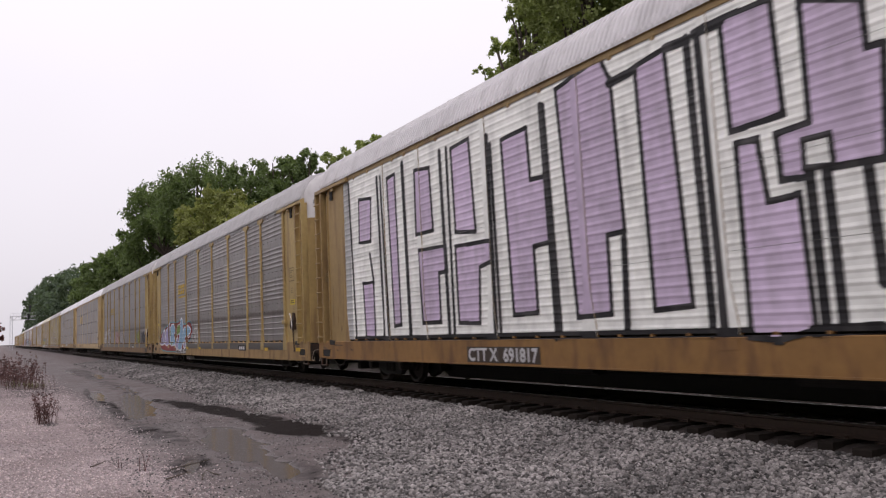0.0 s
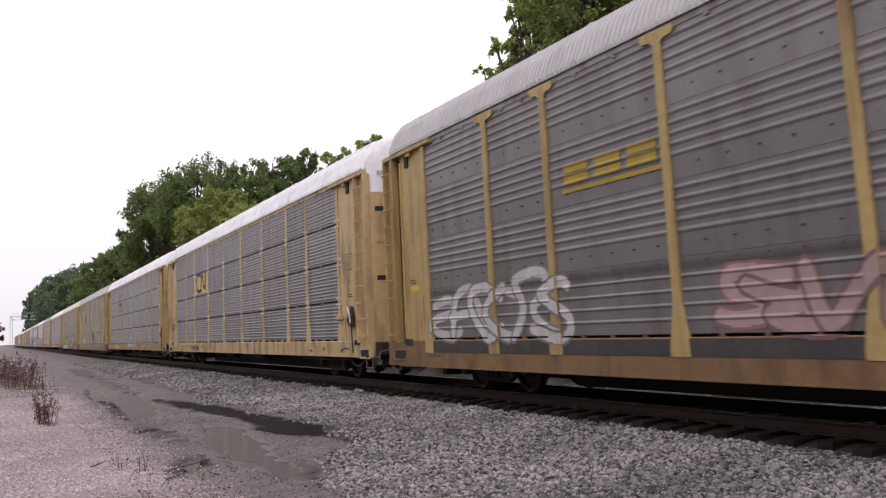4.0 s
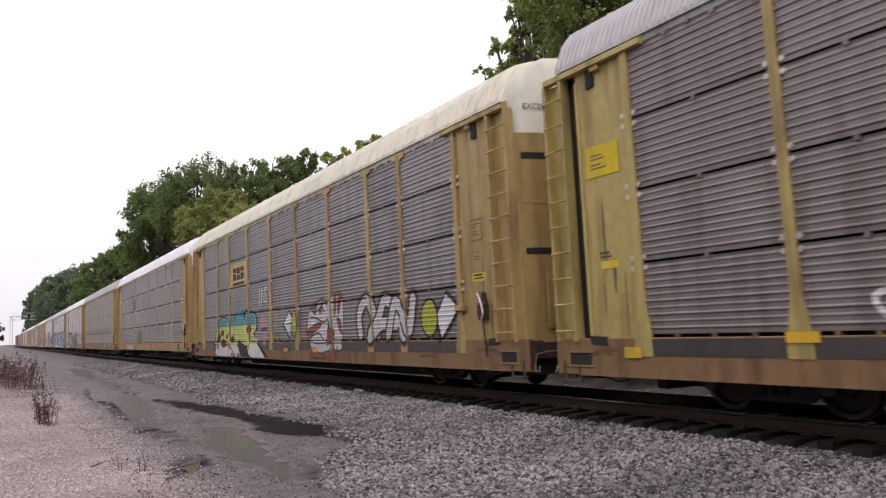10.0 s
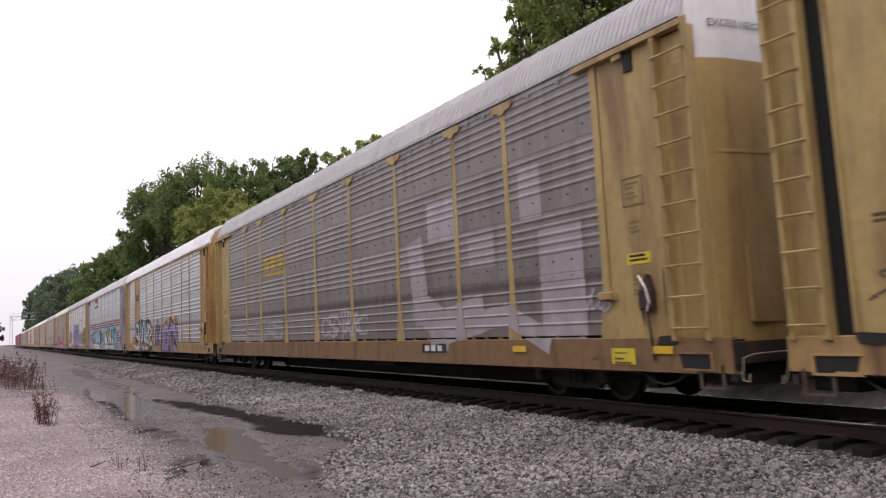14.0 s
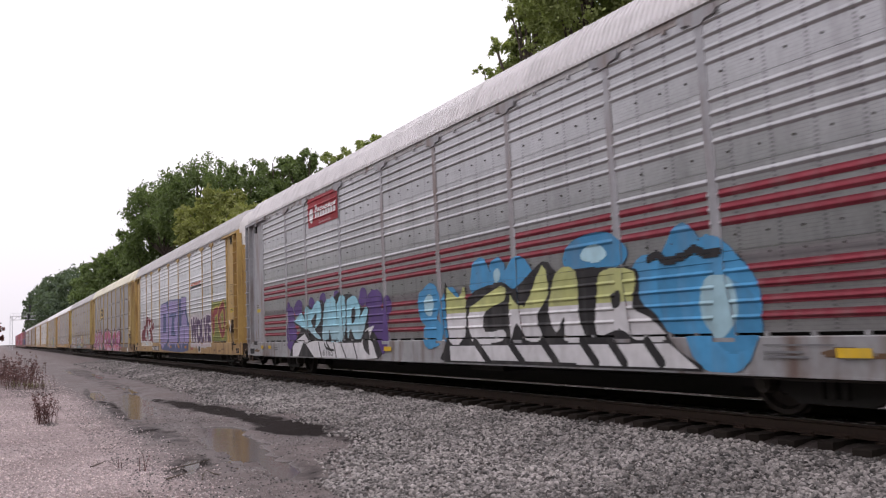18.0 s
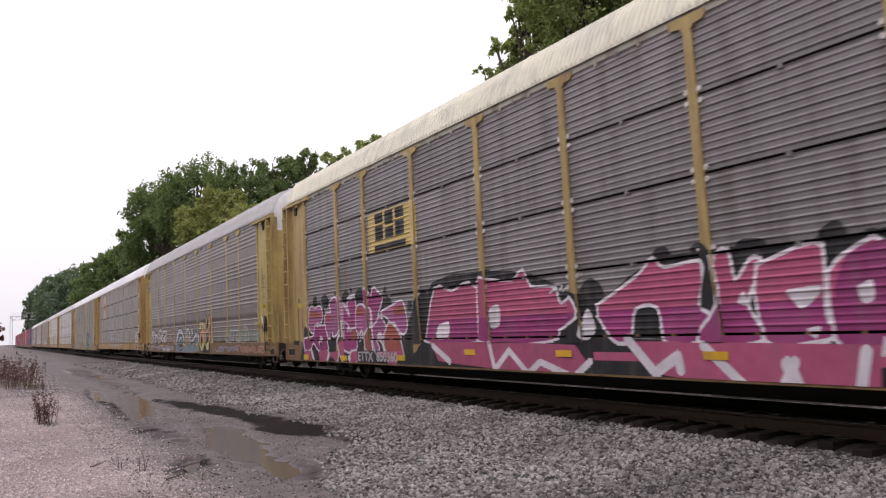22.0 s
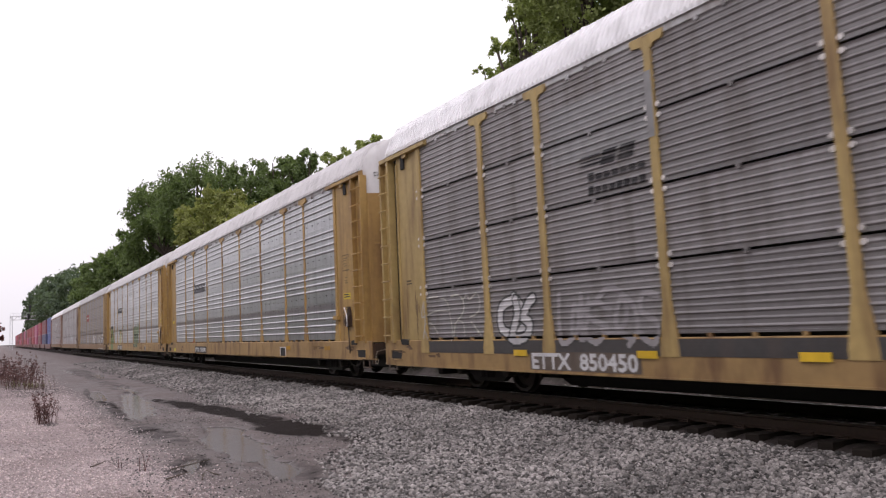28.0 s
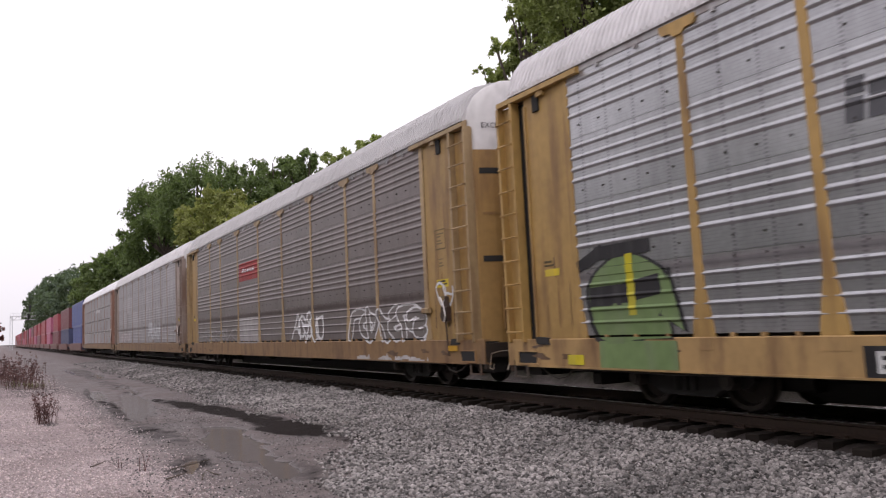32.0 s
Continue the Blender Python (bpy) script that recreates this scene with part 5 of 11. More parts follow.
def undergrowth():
    """The thicket that closes the view under the wagons, beyond the track; shade is put into its near-black leaf
    colour.
    """
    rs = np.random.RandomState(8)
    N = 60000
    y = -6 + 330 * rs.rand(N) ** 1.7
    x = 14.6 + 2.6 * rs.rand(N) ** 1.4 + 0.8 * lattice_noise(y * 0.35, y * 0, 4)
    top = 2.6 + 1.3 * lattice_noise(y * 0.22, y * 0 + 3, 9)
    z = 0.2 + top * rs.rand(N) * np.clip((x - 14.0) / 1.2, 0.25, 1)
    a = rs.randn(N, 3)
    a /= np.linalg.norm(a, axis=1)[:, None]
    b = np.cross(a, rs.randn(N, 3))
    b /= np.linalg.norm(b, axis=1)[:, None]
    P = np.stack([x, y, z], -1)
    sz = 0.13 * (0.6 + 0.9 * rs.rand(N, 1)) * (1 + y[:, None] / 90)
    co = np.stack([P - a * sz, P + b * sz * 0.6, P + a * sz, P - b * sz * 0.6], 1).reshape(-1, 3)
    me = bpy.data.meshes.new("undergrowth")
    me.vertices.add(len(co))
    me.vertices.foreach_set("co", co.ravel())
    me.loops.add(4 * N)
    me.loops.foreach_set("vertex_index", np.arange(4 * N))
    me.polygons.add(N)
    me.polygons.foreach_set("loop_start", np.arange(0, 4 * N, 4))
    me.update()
    me.materials.append(LEAF_SHADE)
    tagged(place("undergrowth", me), "thicket of shrubs beyond the track, leaves coloured near black for shade", "shrubs", kind="stuff")


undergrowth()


def unseen_woods():
    """An unseen belt of trees added along the far side of the gravel lot, behind the camera, to block sky light."""
    rs = np.random.RandomState(18)
    N = 30000
    y = -70 + 190 * rs.rand(N)
    x = -15 - 9 * rs.rand(N) - 2.5 * lattice_noise(y * 0.12, y * 0, 14)
    top = 11 + 3.5 * lattice_noise(y * 0.1, y * 0 + 2, 19)
    z = -0.6 + top * rs.rand(N) ** 0.9
    turn = y < -20
    x = np.where(turn, -22 + 60 * rs.rand(N), x)
    y = np.where(turn, -22 - 8 * rs.rand(N), y)
    a = rs.randn(N, 3)
    a /= np.linalg.norm(a, axis=1)[:, None]
    b = np.cross(a, rs.randn(N, 3))
    b /= np.linalg.norm(b, axis=1)[:, None]
    P = np.stack([x, y, z], -1)
    sz = 0.55 * (0.6 + 0.9 * rs.rand(N, 1))
    co = np.stack([P - a * sz, P + b * sz * 0.6, P + a * sz, P - b * sz * 0.6], 1).reshape(-1, 3)
    me = bpy.data.meshes.new("woods")
    me.vertices.add(len(co))
    me.vertices.foreach_set("co", co.ravel())
    me.loops.add(4 * N)
    me.loops.foreach_set("vertex_index", np.arange(4 * N))
    me.polygons.add(N)
    me.polygons.foreach_set("loop_start", np.arange(0, 4 * N, 4))
    me.update()
    me.materials.append(LEAF_DARK)
    tagged(place("woods", me), "unseen green woods added behind the camera to block sky light", "woods", kind="stuff")


unseen_woods()


# ---- weeds and twigs ----
def weed(x, y, h, stems, mat, label, seed, spread=0.3):
    r = random.Random(seed)
    top = new("weed_clump")
    top.matrix_basis = pose(x, y, float(ground_height(np.array(x), np.array(y))) - 0.01)
    tagged(top, label, "weeds", "weeds on the verge")
    st, lf = Shape(), Shape()
    for i in range(stems):
        p = Vector((r.gauss(0, spread * 0.5), r.gauss(0, spread * 0.5), 0))
        hh = h * r.uniform(0.5, 1.0)
        d = Vector((r.uniform(-0.25, 0.25), r.uniform(-0.25, 0.25), 1))
        q = p + d * hh * 0.6
        e = q + Vector((d.x * 1.4, d.y * 1.4, 0.8)) * hh * 0.45
        st.tube(p, q, 0.006, 4, 0.004)
        st.tube(q, e, 0.004, 4, 0.002)
        for k in range(16):
            t = r.uniform(0.25, 1.0)
            c = p.lerp(q, t * 1.6) if t < 0.6 else q.lerp(e, (t - 0.6) * 2.5)
            a = Vector((r.uniform(-1, 1), r.uniform(-1, 1), r.uniform(-0.2, 0.9))).normalized() * hh * r.uniform(0.04, 0.1)
            w = a.orthogonal().normalized() * a.length * 0.3
            lf.face([c, c + a * 0.5 + w, c + a, c + a * 0.5 - w])
    tagged(part("stem", st, WEEDM, top), kind="stuff")
    place("leaves", lf.mesh("leaves", mat, fix=False), top)


rw = random.Random(3)
for i in range(17):
    weed(0.45 + rw.uniform(-0.9, 1.15), 37.8 + rw.uniform(-2.3, 3.5), rw.uniform(0.5, 1.65), 15, WEEDM, "tall dry reddish-brown weeds on the gravel verge", 40 + i, 0.55)
for i in range(4):
    weed(0.5 + rw.uniform(-0.2, 0.8), 35.6 + rw.uniform(-0.5, 1), 0.42, 16, WEEDG, "low green weeds under dry stalks", 60 + i, 0.5)
weed(0.93, 20.3, 0.78, 46, WEEDM, "small dry brown weed in the gravel", 71, 0.2)
weed(1.80, 12.15, 0.26, 3, WEEDM, "few thin dry weed stalks in the mud", 72, 0.05)
weed(1.55, 12.6, 0.2, 3, WEEDM, "few thin dry weed stalks in the mud", 73, 0.06)
for i in range(14):
    weed(rw.uniform(-3.5, -0.2), rw.uniform(48, 110), rw.uniform(0.4, 0.9), 10, WEEDM if i % 3 else WEEDG, "dry weeds along the edge of the gravel road", 80 + i, 0.8)
for i, (x, y, L, a) in enumerate(((1.95, 11.2, 0.35, 20), (2.35, 10.9, 0.3, 75), (2.15, 12.0, 0.55, 5), (2.6, 11.05, 0.22, 120), (1.2, 13.0, 0.3, 40))):
    s = Shape()
    d = Vector((math.cos(radians(a)), math.sin(radians(a)), 0.12)) * L
    s.tube((0, 0, 0.012), d * 0.5 + Vector((0, 0, 0.012)), 0.012, 5, 0.009)
    s.tube(d * 0.5 + Vector((0, 0, 0.012)), d + Vector((0.02, 0.03, 0.012)), 0.009, 5, 0.004)
    s.tube(d * 0.5 + Vector((0, 0, 0.012)), d * 0.7 + Vector((-0.06, 0.05, 0.05)), 0.006, 5, 0.003)
    tw = new("fallen_twig", s.mesh("fallen_twig", BARK))
    tw.matrix_basis = pose(x, y, float(ground_height(np.array(x), np.array(y))))
    tagged(tw, "dark wet twig lying on the gravel", "twig", "twigs on the gravel")


# ---- signal bridge ----
GB = 300.0
gan = new("signal_bridge")
gan.matrix_basis = pose(0, GB, -0.6)
tagged(gan, "pale galvanised steel truss signal bridge over the track", "signal bridge")
for x in (3.6, 14.2):
    s = Shape()
    for dx in (-0.35, 0.35):
        for dy in (-0.35, 0.35):
            s.tube((x + dx, dy, 0), (x + dx, dy, 11.0), 0.07, 5)
    for k in range(11):
        q = 1 if k % 2 else -1
        for dy in (-0.35, 0.35):
            s.tube((x - 0.35 * q, dy, k), (x + 0.35 * q, dy, k + 1), 0.04, 4)
    part("leg", s, GALV, gan)
s = Shape()
for z in (10.0, 11.2):
    for dy in (-0.5, 0.5):
        s.tube((3.2, dy, z), (14.6, dy, z), 0.08, 5)
for k in range(10):
    x = 3.2 + k * 1.14
    for dy in (-0.5, 0.5):
        s.tube((x, dy, 10.0 if k % 2 else 11.2), (x + 1.14, dy, 11.2 if k % 2 else 10.0), 0.045, 4)
part("truss", s, GALV, gan)
s = Shape()
for x in np.arange(3.2, 14.7, 0.95):
    s.tube((x, -0.7, 11.2), (x, -0.7, 12.2), 0.035, 4)
s.tube((3.2, -0.7, 12.2), (14.6, -0.7, 12.2), 0.04, 4)
part("handrail", s, GALV, gan)
for x, z in ((8.6, 10.2), (9.0, 13.0), (11.4, 10.0)):
    s = Shape()
    s.box(x - 0.32, x + 0.32, -0.8, -0.6, z - 0.2, z + 1.7, 0.05)
    for k in range(3):
        s.tube((x, -1.05, z + 0.25 + 0.5 * k), (x, -0.8, z + 0.25 + 0.5 * k), 0.17, 8)
    s.tube((x, -0.6, 10.8), (x, -0.6, z + 0.5), 0.06, 5)
    part("signal_head", s, BLACKM, gan, "black signal head with round lamp hoods")

# ---- the consist ----
TAN, TAN2, CREAM, OCHRE, BROWN = (0.40, 0.285, 0.112), (0.36, 0.28, 0.13), (0.52, 0.38, 0.20), (0.36, 0.215, 0.07), (0.31, 0.205, 0.08)
GREYP, DARKP, LIGHTP, BRIGHT, BROWNP = (0.225, 0.211, 0.213), (0.19, 0.174, 0.175), (0.385, 0.385, 0.40), (0.5, 0.51, 0.53), (0.225, 0.196, 0.19)
WHITE, DULL, CREAMR, PALE = (0.78, 0.77, 0.79), (0.48, 0.465, 0.47), (0.72, 0.69, 0.57), (0.62, 0.60, 0.61)
SILLT, SILLB = (0.34, 0.215, 0.088), (0.215, 0.125, 0.055)
TRAIN = []       # (car, middle of the car along the train at the start)


def add(k, car):
    TRAIN.append((car, GAP0 + PITCH * (k - 0.5)))
    return car


SLIT = "autorack wagon with slitted grey sheets"
BAND = "autorack wagon with ribbed grey sheets"
C = {}
C[0] = add(0, rack_car("soft", (0.5, 0.5, 0.5), BROWN, (0.25, 0.13, 0.04), PALE, trim=BROWN, brackets=False, label="brown autorack wagon covered in white and lilac graffiti"))
C[1] = add(1, rack_car("worn", (0.255, 0.234, 0.228), TAN, SILLT, DULL, skirt=True, label=BAND + " and bright graffiti"))
C[2] = add(2, rack_car("worn", DARKP, TAN, SILLB, DULL, skirt=True, label=BAND + ", faded graffiti along its foot"))
C[3] = add(3, rack_car("slit", GREYP, CREAM, (0.5, 0.36, 0.18), WHITE, brackets=False, label=SLIT + " and a cream sign"))
C[4] = add(4, rack_car("slit", GREYP, TAN, SILLT, WHITE, label=SLIT + ", scribbled end panel"))
C[5] = add(5, rack_car("slit", BROWNP, (0.42, 0.33, 0.11), SILLB, DULL, skirt=True, label=SLIT + ", rusty, with black graffiti"))
C[6] = add(6, rack_car("slit", GREYP, TAN, SILLB, CREAMR, skirt=True, label=SLIT + " and colourful graffiti along its foot"))
C[7] = add(7, rack_car("slit", GREYP, TAN, SILLT, WHITE, label=SLIT + " and faint white tags"))
C[8] = add(8, rack_car("worn", BROWNP, TAN, SILLB, DULL, label=BAND + " and faded white block graffiti"))
C[9] = add(9, rack_car("band", LIGHTP, OCHRE, SILLT, WHITE, brackets=False, solid_bay=7, plain_end=True, hood=OCHRE, label="autorack wagon with ochre frame and silver, black and purple graffiti"))
C[10] = add(10, rack_car("band", LIGHTP, (0.30, 0.30, 0.32), (0.28, 0.28, 0.29), PALE, label="light grey autorack wagon with red stripes and blue graffiti"))
C[11] = add(11, rack_car("band", BRIGHT, (0.40, 0.26, 0.085), SILLT, DULL, rod=True, label=BAND + " and large purple and white graffiti"))
C[12] = add(12, rack_car("slit", GREYP, TAN, SILLB, CREAMR, skirt=True, label=SLIT + " and magenta graffiti along its foot"))
C[13] = add(13, rack_car("worn", BROWNP, (0.42, 0.32, 0.115), SILLB, DULL, label=BAND + " and pastel graffiti along its foot"))
C[14] = add(14, rack_car("slit", GREYP, (0.38, 0.23, 0.07), SILLT, WHITE, label=SLIT + ", an orange sign and white tags"))
C[15] = add(15, rack_car("slit", GREYP, TAN, SILLT, WHITE, skirt=True, label=SLIT + ", yellow and blue graffiti"))
C[16] = add(16, rack_car("band", (0.43, 0.432, 0.447), (0.38, 0.235, 0.075), SILLT, PALE, rod=True, label="autorack wagon with clean silver corrugated sheets and ochre posts"))
C[17] = add(17, rack_car("band", (0.41, 0.41, 0.425), (0.38, 0.235, 0.075), SILLT, PALE, label="silver corrugated autorack wagon with ochre posts and green graffiti"))
C[18] = add(18, rack_car("worn", (0.17, 0.142, 0.136), (0.36, 0.225, 0.08), SILLB, DULL, slots=True, trim=(0.33, 0.23, 0.12), label=BAND + ", red sign and white graffiti"))
C[19] = add(19, rack_car("worn", (0.3, 0.28, 0.29), (0.27, 0.21, 0.18), SILLB, PALE, label=BAND + ", pinkish and dusty"))
C[20] = add(20, rack_car("slit", GREYP, (0.3, 0.16, 0.12), SILLB, WHITE, label="autorack wagon with grey sheets and rusty red ends"))


# ---- double-stack containers at the tail ----
def container_mesh(L):
    s = Shape()
    h, w = 2.9, 2.44
    n = int(L / 0.28)
    for side in (-1, 1):
        k = len(s.v)
        for i in range(n + 1):
            y = -L / 2 + 0.1 + (L - 0.2) * i / n
            x = side * (w / 2 - (0.0 if i % 2 else 0.036))
            for dy in (0.0, 0.5 * (L - 0.2) / n):
                s.v += [(x, y + dy if i < n else y, 0.12), (x, y + dy if i < n else y, h - 0.1)]
        for i in range(2 * n + 1):
            a = k + 2 * i
            s.f.append((a, a + 2, a + 3, a + 1))
    for x in (-w / 2, w / 2 - 0.1):
        for z in (0.0, h - 0.12):
            s.box(x, x + 0.1, -L / 2, L / 2, z, z + 0.13)
        for y in (-L / 2, L / 2 - 0.12):
            s.box(x, x + 0.1, y, y + 0.12, 0, h)
    s.box(-w / 2 + 0.04, w / 2 - 0.04, -L / 2 + 0.02, L / 2 - 0.02, 0.05, h - 0.03)
    for y in (-L / 2 - 0.02,):
        for x in (-0.9, -0.3, 0.3, 0.9):
            s.tube((x, y, 0.15), (x, y, h - 0.15), 0.03, 5)
    return s.mesh("container", BOXM, fix=False)


def well_mesh():
    s = Shape()
    for side in (-1, 1):
        s.prism([(side * 1.45, 0.32), (side * 1.5, 0.36), (side * 1.5, 1.15), (side * 1.38, 1.18), (side * 1.38, 0.32)], -8.4, 8.4, 1)
    s.box(-1.4, 1.4, -8.4, 8.4, 0.28, 0.36)
    for q in (-1, 1):
        s.box(-1.35, 1.35, min(q * 8.2, q * 10.3), max(q * 8.2, q * 10.3), 0.78, 1.1, 0.03)
        s.box(-0.2, 0.2, min(q * 10.2, q * 10.95), max(q * 10.2, q * 10.95), 0.7, 0.95)
    return s.mesh("well_body", SILLM)


WELL, BOX40, BOX48 = well_mesh(), container_mesh(12.19), container_mesh(16.15)
WELL_L = 21.9
RED, PINK, BLUE, NAVY, MAROON, GREYC, TEAL = (0.27, 0.045, 0.055), (0.36, 0.10, 0.17), (0.06, 0.085, 0.24), (0.05, 0.06, 0.13), (0.15, 0.045, 0.055), (0.33, 0.33, 0.35), (0.1, 0.25, 0.32)
NAMES = {RED: "red", PINK: "faded pinkish red", BLUE: "blue", NAVY: "dark blue", MAROON: "maroon", GREYC: "grey", TEAL: "teal"}
STACKS = [(BLUE, BLUE), (NAVY, MAROON), (MAROON, RED), (PINK, PINK), (RED, RED), (MAROON, RED), (PINK, RED), (RED, MAROON), (RED, PINK), (MAROON, MAROON), (RED, RED), (PINK, RED), (RED, MAROON), (MAROON, RED), (RED, RED), (RED, PINK), (MAROON, RED), (RED, RED), (GREYC, RED), (RED, MAROON), (RED, RED), (MAROON, RED)]
tail = GAP0 + PITCH * 20
for k, (lower, upper) in enumerate(STACKS):
    mid = tail + WELL_L * (k + 0.5)
    wc = new("well_wagon")
    tagged(wc, "low rusty well wagon under stacked containers", "railway wagon", "wagons of the passing train")
    place("well_body", WELL, wc, colour=(0.14, 0.06, 0.05))
    for q in (-1, 1):
        bog = place("bogie", BOLSTER, wc, pose(0, 9.6 * q, 0))
        place("side_frame", BOGIE, bog)
        for w in (-0.89, 0.89):
            WHEEL_PARTS.append(place("wheelset", WHEELSET, bog, pose(0, w, 0.455)))
    TRAIN.append((wc, mid))
    for level, col in ((0, lower), (1, upper)):
        b = new("shipping_container")
        tagged(b, NAMES[col] + " corrugated steel shipping container on a well wagon", "container", "stacked containers")
        place("box", BOX48 if (k + level) % 3 else BOX40, b, colour=col)
        TRAIN.append((b, mid, 0.37 + 2.91 * level))



# ---- signs, numbers and graffiti on the wagons ----
INK, CHALK, YELLOW = (0.025, 0.024, 0.026), (0.62, 0.61, 0.62), (0.62, 0.40, 0.03)


def piece(car, style, box, fill, line, glow=None, seed=1, count=6, w=0.3, split=None, at_layer=1):
    """A tangled spray-can piece, shape by shape: glow, dark line and fill over one skeleton; split: (height, colour of the upper part)."""
    w = min(w, (box[3] - box[2]) * 0.24)
    lines = swoops(*box, count, w, seed)
    if glow:
        spray(car, style, [q for ln in lines for q in stroke(ln, w * 1.8, True)], glow, at_layer, "graffiti_glow")
    for ln in lines:
        spray(car, style, stroke(ln, w * 1.4, True), line, at_layer + 1, "graffiti_outline")
        for zr, col in ((((0, split[0]), fill), ((split[0], 9), split[1])) if split else ((None, fill),)):
            spray(car, style, stroke(ln, w * 0.92, True), col, at_layer + 1, "graffiti_shape", zr=zr)


def tag(car, style, box, colour, seed=1, count=6, w=0.055, layer=4):
    spray(car, style, wild(*box, count, w, seed), colour, layer, "graffiti_tag")


def word(car, style, text, box, fill, line, glow=None, fat=0.07, edge=0.07, halo=0.2, split=None, wave=0.0, shear=0.0, tight=1.05, layer=1):
    """A painted word: fat letters inside a line, and a halo where given (widths in metres)."""
    u0, u1, v0, v1 = box
    base = letters(text, u0 + fat, u1 - fat, v0 + fat, v1 - fat, wave=wave, shear=shear, tight=tight)
    if glow:
        spray(car, style, edging(base, 2 * (fat + halo)), glow, layer, "graffiti_glow")
    if line:
        spray(car, style, edging(base, 2 * (fat + edge)), line, layer + 1, "graffiti_outline")
    for zr, col in ((((0, split[0]), fill), ((split[0], 9), split[1])) if split else ((None, fill),)):
        spray(car, style, base, col, layer + 2, "graffiti_word", zr=zr)
        spray(car, style, edging(base, 2 * fat), col, layer + 2, "graffiti_word", zr=zr)


def number(car, text, box, colour=CHALK, plate=None, pad=0.08):
    """A stencilled number on the sill."""
    low = LOWEST[car.name] + 0.05
    top = box[3] - box[2]
    box = (box[0], box[1], max(box[2], low), max(box[2], low) + top)
    if plate:
        u0, u1, v0, v1 = box
        spray(car, "slit", [rect(u0 - pad, u1 + pad, v0 - pad * 0.4, v1 + pad * 0.4)], plate, 1, "number_patch", flush=True)
    glyphs = letters(text, *box)
    spray(car, "slit", glyphs, colour, 3, "stencilled_number", flush=True, step=0.012)
    spray(car, "slit", edging(glyphs, 0.022), colour, 3, "stencilled_number", flush=True, step=0.012)


def bars(car, box, colour=CHALK, plate=None):
    """A number too worn to read: one bar for each figure."""
    u0, u1, v0, v1 = box
    if plate:
        spray(car, "slit", [rect(u0 - 0.08, u1 + 0.08, v0 - 0.03, v1 + 0.03)], plate, 1, "number_patch", flush=True)
    n = 8
    spray(car, "slit", [rect(u0 + (u1 - u0) * k / n, u0 + (u1 - u0) * (k + 0.6) / n, v0, v1) for k in range(n) if k != 3], colour, 3, "worn_number", flush=True)


def marks(car, places, v=0.86, colour=YELLOW, w=0.42, h=0.11):
    """Yellow reflector patches along the sill."""
    for u in places:
        spray(car, "slit", [rect(u - w / 2, u + w / 2, v - h / 2, v + h / 2)], colour, 2, "reflector_patch", flush=True, at=0.05)


def badge(car, u, v=0.89, w=0.55):
    """A dark plate with three pale blocks, the owner's mark."""
    spray(car, "slit", [rect(u - w, u + w, v - 0.1, v + 0.1)], INK, 1, "owner_plate", flush=True)
    spray(car, "slit", [rect(u - w * 0.75 + k * w * 0.52, u - w * 0.75 + k * w * 0.52 + w * 0.36, v - 0.06, v + 0.06) for k in range(3)], CHALK, 2, "owner_mark", flush=True)


def blocks(car, style, u0, u1, v0, v1, n, colour, bar=False, shear=0.0, layer=3):
    """A company mark as plain leaning blocks, over a bar where it has one."""
    w = (u1 - u0) / n
    base = v0 + (v1 - v0) * (0.28 if bar else 0.0)
    out = []
    for k in range(n):
        a, b = u0 + w * k + w * 0.08, u0 + w * (k + 1) - w * 0.12
        m, g = base + (v1 - base) * (0.45 if k % 2 else 0.58), (v1 - base) * 0.05
        top = v1 if n < 5 or k == 0 else base + (v1 - base) * (0.78 if k % 3 else 0.72)
        for lo, hi in ((base, m - g), (m + g, top)):
            p, q = shear * (lo - base) / (v1 - base), shear * (hi - base) / (v1 - base)
            out.append([(a + p, lo), (b + p, lo), (b + q, hi), (a + q, hi)])
    if bar:
        out.append(rect(u0, u1, v0, v0 + (v1 - v0) * 0.15))
    spray(car, style, out, colour, layer, "company_mark")


def rounded(loop):
    """A closed outline with its corners swept round, wound counter-clockwise."""
    pts = glide(loop + loop[:2], 3)[:3 * len(loop)]
    area = sum(a[0] * b[1] - b[0] * a[1] for a, b in zip(pts, pts[1:] + pts[:1]))
    return pts if area > 0 else pts[::-1]


def shape(car, style, loop, colour, line=None, edge=0.10):
    """One rounded painted form, inside a line where it has one."""
    lp = rounded(loop)
    if line:
        spray(car, style, edging([lp], edge), line, 3, "graffiti_outline")
    spray(car, style, [lp], colour, 3 if line else 4 if colour != INK else 2, "graffiti_letter")


def grime(car, seed):
    """Rust and oily dirt at the feet of the end panels and along the sill's ends."""
    r = random.Random(seed * 7 + 1)
    for u, side in ((1.9, 1), (PITCH - 2.0, -1)):
        for k in range(0 if car is C[9] and u < 10 else 4):
            a, h = u + r.uniform(-0.45, 0.45), r.uniform(0.1, 0.5)
            spray(car, "slit", [blob(a, 1.12 + h + r.expovariate(3.0), r.uniform(0.008, 0.03), h, 0.25, 14, seed + k)], (0.22, 0.13, 0.055) if k % 3 else (0.13, 0.08, 0.045), 1, "rust_stain", flush=True, at=-0.02)
        for k in range(4):
            spray(car, "slit", [blob(u + side * r.uniform(-1.0, 3.5), 0.84 + r.uniform(-0.12, 0.14), r.uniform(0.05, 0.3), r.uniform(0.015, 0.05), 0.35, 18, seed + 9 + k)], (0.13, 0.078, 0.045), 1, "rust_stain", flush=True)


